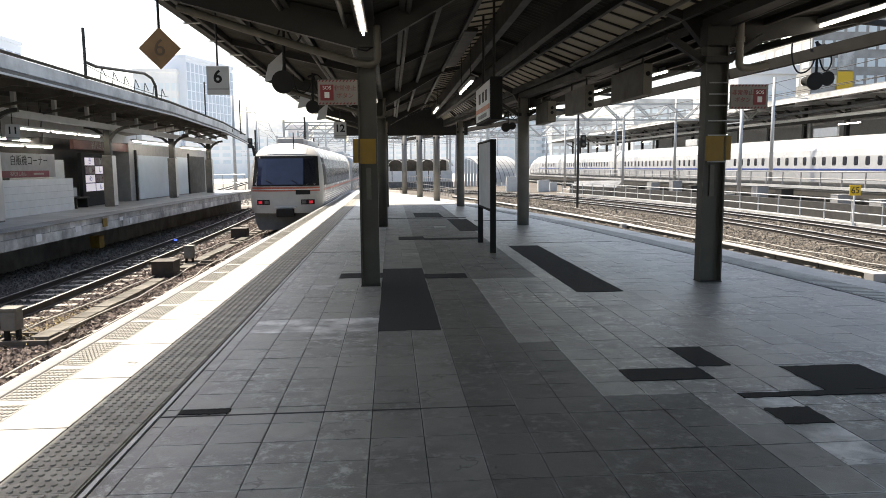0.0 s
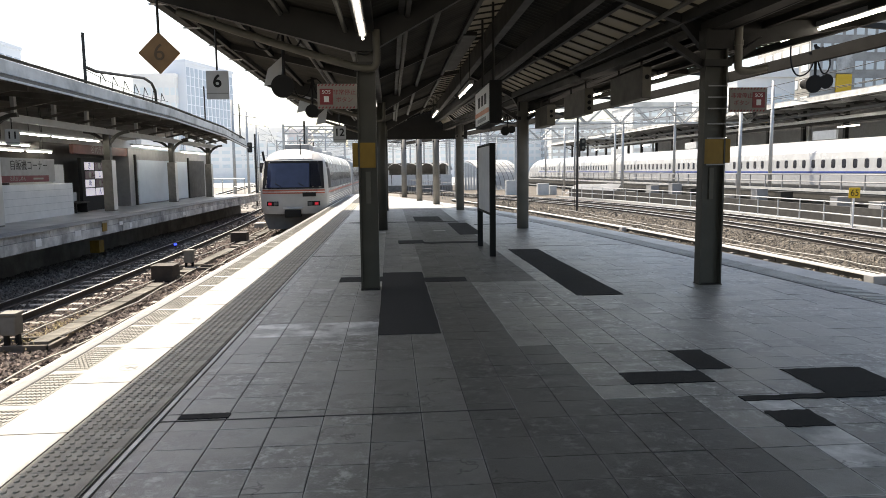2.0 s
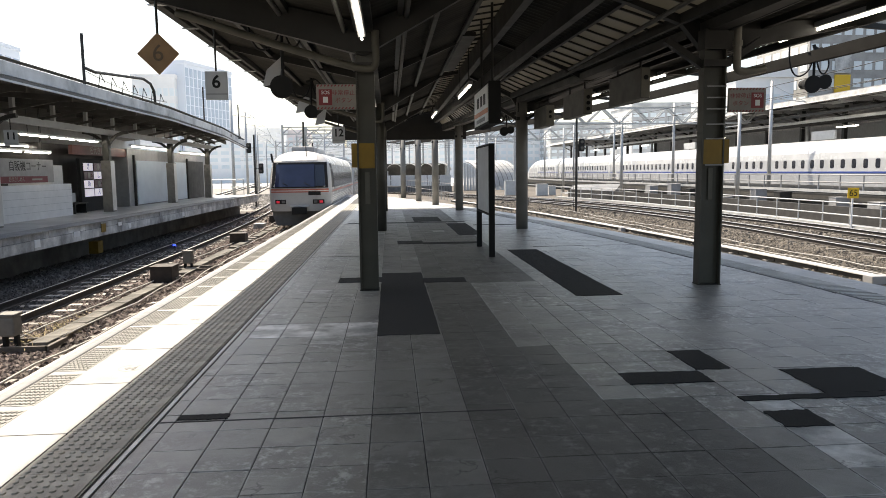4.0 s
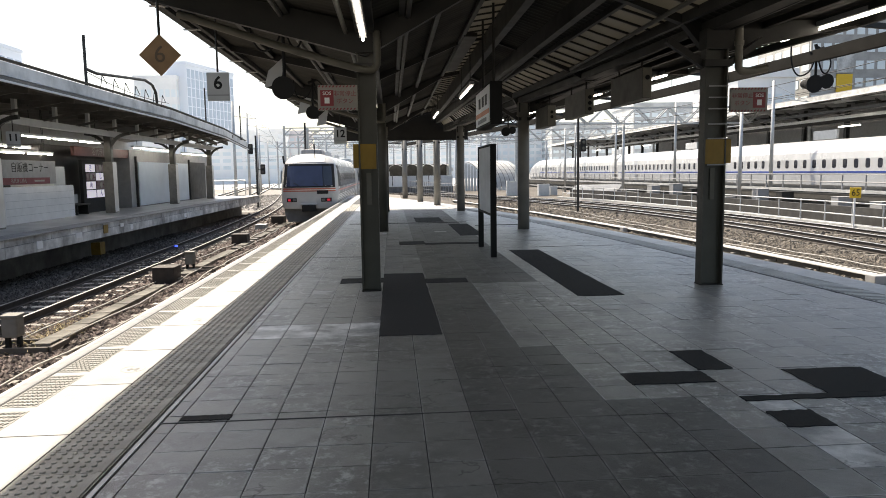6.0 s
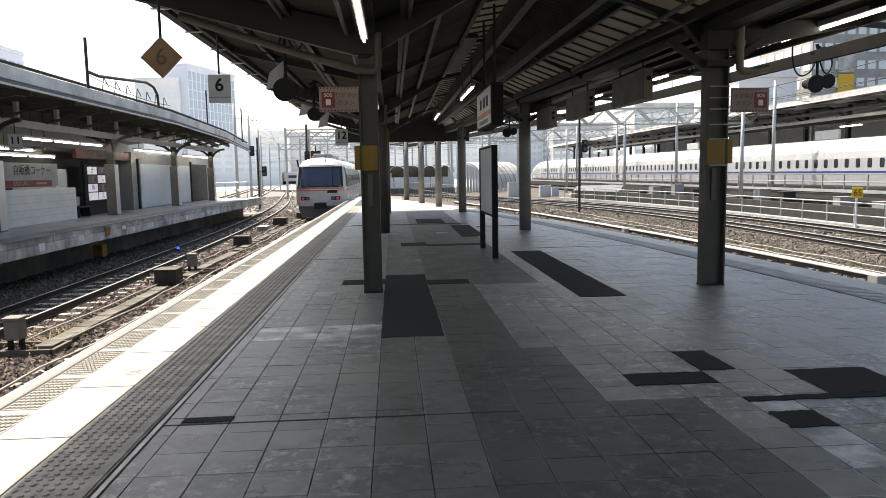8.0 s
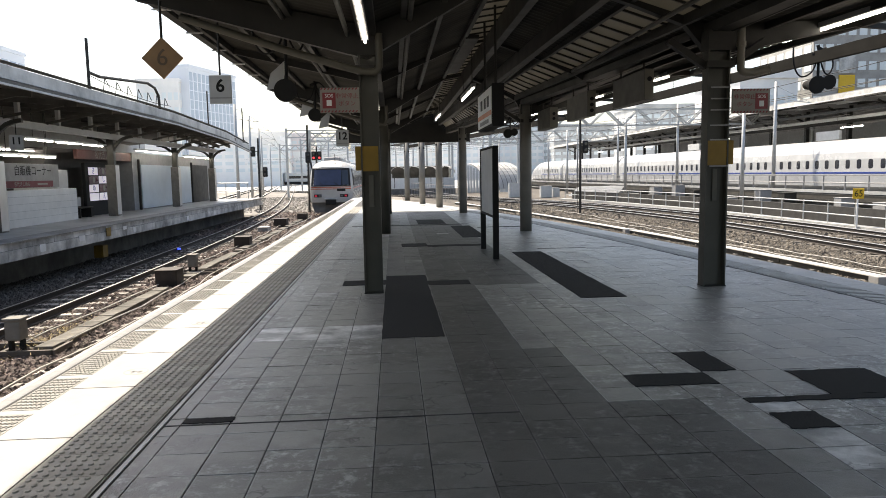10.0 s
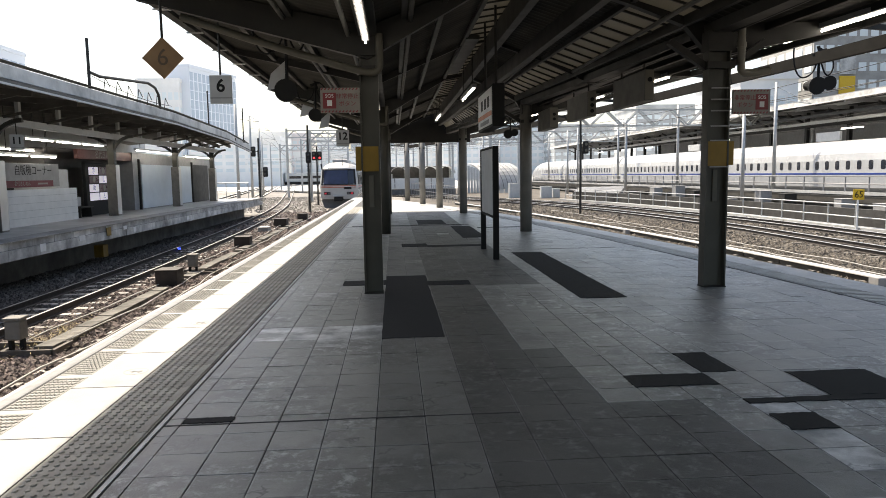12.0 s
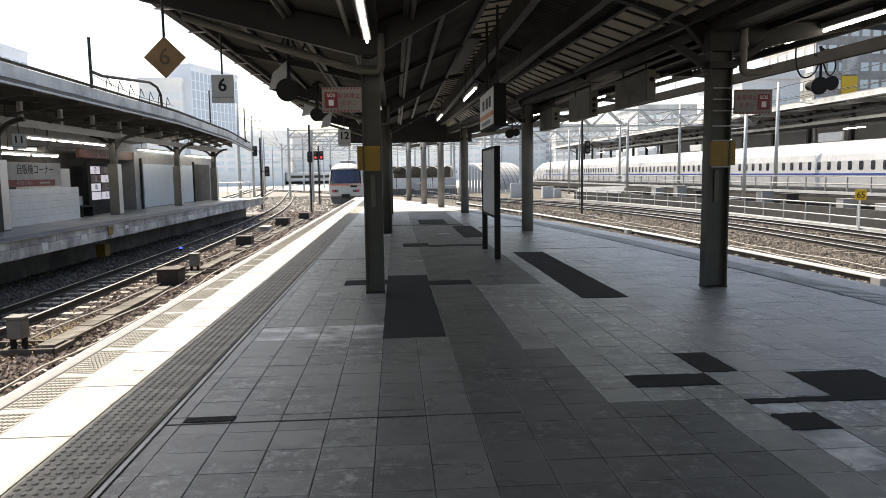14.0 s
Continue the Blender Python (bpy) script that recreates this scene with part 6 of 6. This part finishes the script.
def build_shed():
    """Pale ribbed shelter with a curved roof beyond the tracks, and cabinets beside it."""
    root = thing("curved_shelter", "white ribbed shelter with a curved metal roof beyond the tracks", "shelter", Matrix.Translation((13.2, 100, GROUND_Z)))
    n = 10
    arc = [(-2.4 + 2.4 * math.sin(a), 4.2 - 4.2 * math.sin(a), 4.3 * math.cos(a)) for a in (radians(90 * i / n) for i in range(n + 1))]
    for k in range(9):
        bm = bmesh.new()
        strip = [[bm.verts.new((x + k * 0.66 + dx, y, z)) for dx in (0.0, 0.57)] for x, y, z in arc]
        for u, v in zip(strip, strip[1:]):
            bm.faces.new((u[0], v[0], v[1], u[1]))
        bmesh.ops.solidify(bm, geom=bm.faces[:], thickness=0.12)
        part("roof_panel", bm, WHITE, root, "curved white panel")
    bm = bmesh.new()
    strip = [[bm.verts.new((x + dx, y + 0.12, z - 0.16)) for dx in (0.0, 5.8)] for x, y, z in arc[:-1]]
    for u, v in zip(strip, strip[1:]):
        bm.faces.new((u[0], v[0], v[1], u[1]))
    part("roof_bed", bm, GREY, root, "grey sheet between the ribs")
    for k in range(9):
        part("wall_plank", box(-3.9 + 0.42 * k, -3.56 + 0.42 * k, 0.3 + 0.05 * (k % 2), 0.5, 0.0, 4.1 - 0.02 * k * k, 0.02), GREY_LIGHT, root, "ribbed grey wall sheet")
    for x, y, w, h in ((13.4, 78, 1.1, 1.6), (16.6, 76, 1.2, 1.25), (17.9, 77, 0.8, 1.0)):
        build_relay_box(x, y, w, 0.8, h, GREY_LIGHT, "tall pale equipment cabinet beside the tracks")
    root = thing("low_shed", "low shed with a bright white sloping roof beside the tracks", "shed", Matrix.Translation((20.6, 70, GROUND_Z)))
    bm = bmesh.new()
    vs = [bm.verts.new(c) for c in ((-3.0, 0, 0.35), (2.0, 0, 0.35), (3.2, 1.0, 1.25), (-1.6, 1.0, 1.25))]
    f = bm.faces.new(vs)
    bmesh.ops.solidify(bm, geom=[f], thickness=0.1)
    part("roof", bm, WHITE, root)
    part("wall", box(-1.5, 3.0, 1.0, 2.5, 0, 1.15), GREY, root)


def build_far_yard():
    """What stands far off beyond the platform's end: another train, a low hall, walls."""
    root = thing("distant_train", "pale commuter train standing far off on a curve", "train", pose(-33, 215, RAIL_Z, 0, 0, -62))
    for c in range(3):
        car = part("car_body", box(-1.4, 1.4, c * 20, c * 20 + 19.4, 0.9, 3.6, 0.25), GREY_LIGHT, root, "pale car body")
        part("window_band", box(1.38, 1.42, c * 20 + 1, c * 20 + 18.4, 1.9, 2.7), DARK_GLASS, car)
        part("window_band", box(-1.42, -1.38, c * 20 + 1, c * 20 + 18.4, 1.9, 2.7), DARK_GLASS, car)
        part("underframe", box(-1.2, 1.2, c * 20 + 0.5, c * 20 + 19, 0.1, 0.9), BLACK, root)
    root = thing("far_shelter", "low platform shelter with a row of small vaulted roofs", "shelter", Matrix.Translation((2.0, 95, GROUND_Z)))
    for k in range(5):
        bm = bmesh.new()
        ring = [(1.08 * math.cos(radians(180 * i / 12)), 0.95 * math.sin(radians(180 * i / 12))) for i in range(13)]
        strip = [[bm.verts.new((-3.5 + k * 2.2 + u, v, 2.9 + w)) for v in (0.0, 5.0)] for u, w in ring]
        for p, q in zip(strip, strip[1:]):
            bm.faces.new((p[0], q[0], q[1], p[1]))
        bmesh.ops.solidify(bm, geom=bm.faces[:], thickness=0.16)
        part("vault", bm, WHITE, root, "small white vaulted roof")
    for k in range(7):
        part("fence_panel", box(-5.0 + 1.6 * k, -3.5 + 1.6 * k, -2.0, -1.92, 0.9, 2.3, 0.01), WHITE if k % 3 else GREY_LIGHT, root, "pale fence panel")
    part("plinth", box(-5.5, 6.2, -2.0, 4.9, 0, 0.85), CONCRETE_DARK, root, "dark platform side")
    for k in range(5):
        part("post", box(-4.5 + k * 2.2, -4.35 + k * 2.2, 0.5, 0.7, 0, 2.9), GREY_LIGHT, root)
    # dark wall colour stands in for the shade under the vaults
    part("back_wall", box(-4.6, 6.2, 5.0, 5.3, 0, 3.9), DARK_DECK, root, "wall behind the shelter, coloured dark for shade under the vaults")
    for z in (0.9, 1.6):
        part("rail", box(-5.4, 6.1, -1.0, -0.9, z, z + 0.12), GREY_LIGHT, root)


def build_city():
    """Far office blocks that close the horizon, in colours paled for haze."""
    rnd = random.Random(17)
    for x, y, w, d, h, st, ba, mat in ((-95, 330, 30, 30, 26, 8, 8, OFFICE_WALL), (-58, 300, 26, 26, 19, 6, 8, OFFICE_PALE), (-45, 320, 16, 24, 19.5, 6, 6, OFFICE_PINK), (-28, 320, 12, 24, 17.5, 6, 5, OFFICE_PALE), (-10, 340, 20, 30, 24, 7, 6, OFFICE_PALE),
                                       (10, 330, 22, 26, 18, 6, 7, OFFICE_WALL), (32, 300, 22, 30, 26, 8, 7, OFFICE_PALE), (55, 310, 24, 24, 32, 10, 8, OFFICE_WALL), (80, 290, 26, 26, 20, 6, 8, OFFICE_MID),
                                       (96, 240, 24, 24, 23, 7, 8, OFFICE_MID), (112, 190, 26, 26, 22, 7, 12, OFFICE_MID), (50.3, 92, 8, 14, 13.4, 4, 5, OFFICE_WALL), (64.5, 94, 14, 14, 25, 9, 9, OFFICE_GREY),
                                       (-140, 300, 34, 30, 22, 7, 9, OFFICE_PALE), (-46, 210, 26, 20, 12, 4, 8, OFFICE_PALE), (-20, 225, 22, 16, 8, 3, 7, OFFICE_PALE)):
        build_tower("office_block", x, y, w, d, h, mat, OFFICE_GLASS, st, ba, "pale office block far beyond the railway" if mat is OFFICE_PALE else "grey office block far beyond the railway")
    root = thing("wall_sign", "yellow advertising panel fixed to an office facade", "sign")
    part("panel", box(61.2, 63.4, 93.7, 93.94, 11.6, 14.0), YELLOW_SIGN, root)
    part("panel", box(61.2, 63.4, 93.7, 93.94, 14.2, 17.0), WHITE_DIRTY, root, "white upper panel")


# far facade colours, lightened in place of haze; OFFICE_GREY stands nearer
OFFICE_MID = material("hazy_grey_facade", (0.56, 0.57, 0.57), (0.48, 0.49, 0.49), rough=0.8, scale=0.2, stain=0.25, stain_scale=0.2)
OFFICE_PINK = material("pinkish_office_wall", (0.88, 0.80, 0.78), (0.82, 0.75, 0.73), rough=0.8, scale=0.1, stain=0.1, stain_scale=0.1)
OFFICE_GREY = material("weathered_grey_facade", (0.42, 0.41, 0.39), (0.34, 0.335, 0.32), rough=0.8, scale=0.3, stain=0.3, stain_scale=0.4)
OFFICE_PALE = material("hazed_pale_office_wall", (0.90, 0.895, 0.88), (0.85, 0.845, 0.83), rough=0.8, scale=0.1, stain=0.12, stain_scale=0.1)


def build_bullet_extras():
    """Lamps, beams and hanging signs under the bullet train canopy, and a girder with lattice above."""
    root = thing("canopy_beams", "pale lamp rows and steel beams under the bullet train canopy", "beam", kind="structure")
    for off, z in ((1.2, 5.7), (2.6, 5.3), (4.3, 5.2), (6.6, 5.5)):
        path = [(canopy_line(y) + off, y, z) for y in range(-10, 126, 9)]
        part("beam", sweep(bmesh.new(), path, [(-0.08, -0.12), (0.08, -0.12), (0.08, 0.12), (-0.08, 0.12)]), GREY_LIGHT if off == 2.6 else STEEL_DARK, root)
    for y in range(30, 120, 19):
        part("lamp_strip", box(bullet_line(y) + 3.4, bullet_line(y) + 3.5, y, y + 2.4, 4.4, 4.48), TUBE, root, "lit lamp strip")
    for y in (36, 52, 75, 98):
        part("hanging_board", box(bullet_line(y) + 3.8, bullet_line(y) + 4.0, y, y + 3.0, 3.6, 4.3, 0.01), GREY_LIGHT, root, "pale hanging information board")
    for y in range(24, 120, 12):
        part("kiosk", box(bullet_line(y) + 4.5, bullet_line(y) + 6.0, y, y + 4.0, 0.85, 3.2, 0.02), STEEL_DARK if y % 24 else GREY, root, "dark platform shelter")
    for i, y in enumerate(range(30, 130, 16)):
        build_mast(bullet_line(y) - 3.2, y + 3, 7.6, 0.0, arm=2.6)


DARK_WALL = material("dark_concrete_wall", (0.05, 0.049, 0.046), (0.03, 0.029, 0.028), rough=0.9, scale=2, bump=0.4, stain=0.4)


def build_wall_gear():
    """Cable racks, ducts and cabinets along the foot of the raised line."""
    rnd = random.Random(6)
    root = thing("line_side_rack", "row of cable racks and ducts along the raised line", "rack", kind="structure")
    for z in (-0.95, -0.55, -0.2):
        part("duct", sweep(bmesh.new(), [(bullet_line(y) - 4.25, y, z) for y in (0, 40, 80, 125)], [(-0.1, -0.06), (0.1, -0.06), (0.1, 0.06), (-0.1, 0.06)]), CONCRETE if z < -0.9 else STEEL_DARK, root)
    for i in range(16):
        y = 22 + i * 4.3 + rnd.uniform(-1, 1)
        h = rnd.uniform(0.4, 1.5)
        build_relay_box(bullet_line(y) - 5.0, y, rnd.uniform(0.4, 0.9), rnd.uniform(0.5, 1.2), h, (GREY, GREY, STEEL_DARK)[i % 3], "trackside equipment cabinet below the raised line")
    part("low_wall", sweep(bmesh.new(), [(21.9 - 0.0035 * max(0, y - 35) ** 2, y, GROUND_Z) for y in range(4, 74, 5)], [(-0.12, 0.0), (0.12, 0.0), (0.12, 0.85), (-0.12, 0.85)]), DARK_WALL, root, "dark wall behind the guard rail")
    part("kerb", sweep(bmesh.new(), [(20.75 - 0.0035 * max(0, y - 35) ** 2, y, GROUND_Z) for y in range(4, 74, 5)], [(-0.3, 0.0), (0.25, 0.0), (0.25, 0.16), (-0.3, 0.16)]), CONCRETE, root, "low pale concrete kerb")


# ---- assembly ----
build_ground()
PLATFORM = build_platform()
build_patches()
build_canopy()
for x, y in LEFT_COLUMNS[1:] + RIGHT_COLUMNS[1:]:
    build_column(x, y, y < 10, -1 if x < 1 else 1)
for x, y in ((2.05, 31.6), (1.45, 35.6), (0.78, 40.5)):
    build_column(x, y, False, height=3.3)
build_lamps()
build_hanging_number("6", Matrix.Translation((-2.35, 10.05, 2.71)), size=0.30, drop=1.08)
build_hanging_number("6", Matrix.Translation((-2.35, 7.6, 2.74)), diamond=True, drop=1.05)
build_hanging_number("12", Matrix.Translation((-1.3, 18.6, 2.47)), size=0.33, drop=1.05)
build_sos(Matrix.Translation((-0.63, 8.8, 2.42)))
build_sos(Matrix.Translation((4.47, 8.6, 2.34)), True)
build_notice_board()
build_station_sign()
build_hung_box(4.02, 11.7, 2.84, 0.15, 0.48, 1.6, 1)
build_hung_box(3.82, 14.2, 2.80, 0.17, 0.48, 1.6, 3)
build_hung_box(3.80, 17.2, 2.78, 0.2, 0.48, 1.4, 2)
build_track("track_near", track_near, -6, 200, 4, head=0.033, head_mat=RAIL_DULL, tie=SLEEPER_PALE)
build_track("track_left", track_left, -6, 200, 4, head=0.026, head_mat=RAIL_DULL, tie=SLEEPER_PALE)
build_duct()
build_track("track_branch_1", lambda y: track_left(y) - 4.0, 53, 200, 4)
build_track("track_branch_2", lambda y: track_left(y) - 8.0, 53, 200, 4)
build_track("track_right_1", track_right, -6, 150, 4)
build_track("track_right_2", lambda y: track_right(y) + 3.0, -6, 150, 4)
TRAIN, WHEELS = build_train()
build_far_platform()
build_far_canopy()
for y in (21.4, 30.1, 38.6, 46.2):
    build_far_column(y)
build_far_platform_things()
build_far_edge_marks()
build_viaduct()
build_bullet_train()
build_bullet_canopy()
build_guard_rail("parapet_fence", lambda y: bullet_line(y) - 4.0, 0, 125, 0.1, 1.0, 2.0, "grey steel fence along the raised railway", (1.0, 0.55), GREY, 0.045)
build_guard_rail("trackside_fence", lambda y: 20.6 - 0.0035 * max(0, y - 35) ** 2, 8, 70, GROUND_Z, -0.1, 2.0, "low galvanised trackside guard rail", (-0.15, -0.7))
for x, y, h, arm in ((24.5, 48.0, 6.9, -3), (21.8, 65.0, 7.4, -3), (22.0, 88.0, 8.0, -3)):
    build_mast(x, y, h, arm=arm)
build_gantry(-14, 8, 95, 6.6)
build_gantry(-16, 6, 125, 6.8)
build_gantry(9, 40, 65, 5.7, deep=1.45, bay=1.5, bar=0.12)
build_gantry(8, 38, 100, 5.8, deep=1.5, bay=1.6, bar=0.13)
build_gantry(-16, 6, 160, 7.0)
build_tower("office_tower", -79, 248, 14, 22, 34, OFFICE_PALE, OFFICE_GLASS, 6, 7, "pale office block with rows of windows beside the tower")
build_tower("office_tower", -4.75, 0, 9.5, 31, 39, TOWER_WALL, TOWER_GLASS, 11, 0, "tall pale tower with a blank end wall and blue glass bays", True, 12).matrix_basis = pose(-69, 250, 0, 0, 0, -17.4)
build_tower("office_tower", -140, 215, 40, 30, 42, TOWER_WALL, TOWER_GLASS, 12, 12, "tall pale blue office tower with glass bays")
build_city()
build_trackside()
build_cables()
build_straw()
build_loudspeaker(6.82, 11.0, 2.82, 0.50)
build_loudspeaker(-1.38, 9.6, 2.64, 0.85, False)
build_loudspeaker(-1.75, 16.5, 2.9, 0.68, False)
build_loudspeaker(3.6, 21.5, 2.7, 0.6)
build_downpipe()
build_conduits()
build_signal(12.36, 46, GROUND_Z, 6.2, [(0.35, 4.4)], "dark post with a round signal head beside the tracks")
build_signal(-6.4, 54, GROUND_Z, 6.6, [(-0.0, 4.2)], "tall dark signal post beside the tracks")
build_signal(-7.25, 68, GROUND_Z, 5.6, [(-0.27, 4.7), (0.27, 4.7)], "signal post with two red lamps beyond the platform", True)
build_signal(-11.2, 60, GROUND_Z, 6.0, [(-0.45, 4.9), (0.5, 3.2)], "signal post with black heads near the far platform")
build_speed_sign()
for c in (track_near, track_left):
    build_overhead_line(c, 55, 235, 45, 4.1)
for c in (track_beside, track_right, lambda y: track_right(y) + 3.0):
    build_overhead_line(c, 10, 145, 45, 4.1)
build_overhead_line(lambda y: bullet_line(y), -5, 130, 45, 4.3)
build_shed()
build_far_yard()
build_bullet_extras()
build_wall_gear()
for x, y in ((-13.4, 62), (-14.6, 74), (-17, 92), (-20, 110), (-23, 135), (-9, 100), (-2.2, 96), (-2.0, 72)):
    build_mast(x, y, 9.0, arm=2.0)
for x, y in ((6.5, 70), (10.5, 82), (3.0, 105), (13.5, 98), (17.0, 112), (-5.2, 82), (0.5, 120)):
    build_mast(x, y, 8.2, arm=-2.0)
for x0, x1, y, z in ((-9, 14, 78, 5.2), (-3, 22, 115, 6.2), (-22, 4, 140, 6.6)):
    build_gantry(x0, x1, y, z)
build_guard_rail("yard_fence", lambda y: 13.0 - 0.115 * y, 62, 118, GROUND_Z, 0.4, 1.4, "thin grey steel fence along the yard beyond the platform", (0.35, -0.45), GREY, 0.025)
build_ballast()
build_tactile(PLATFORM)
build_pads(PLATFORM)
build_tiles(PLATFORM)
motions()
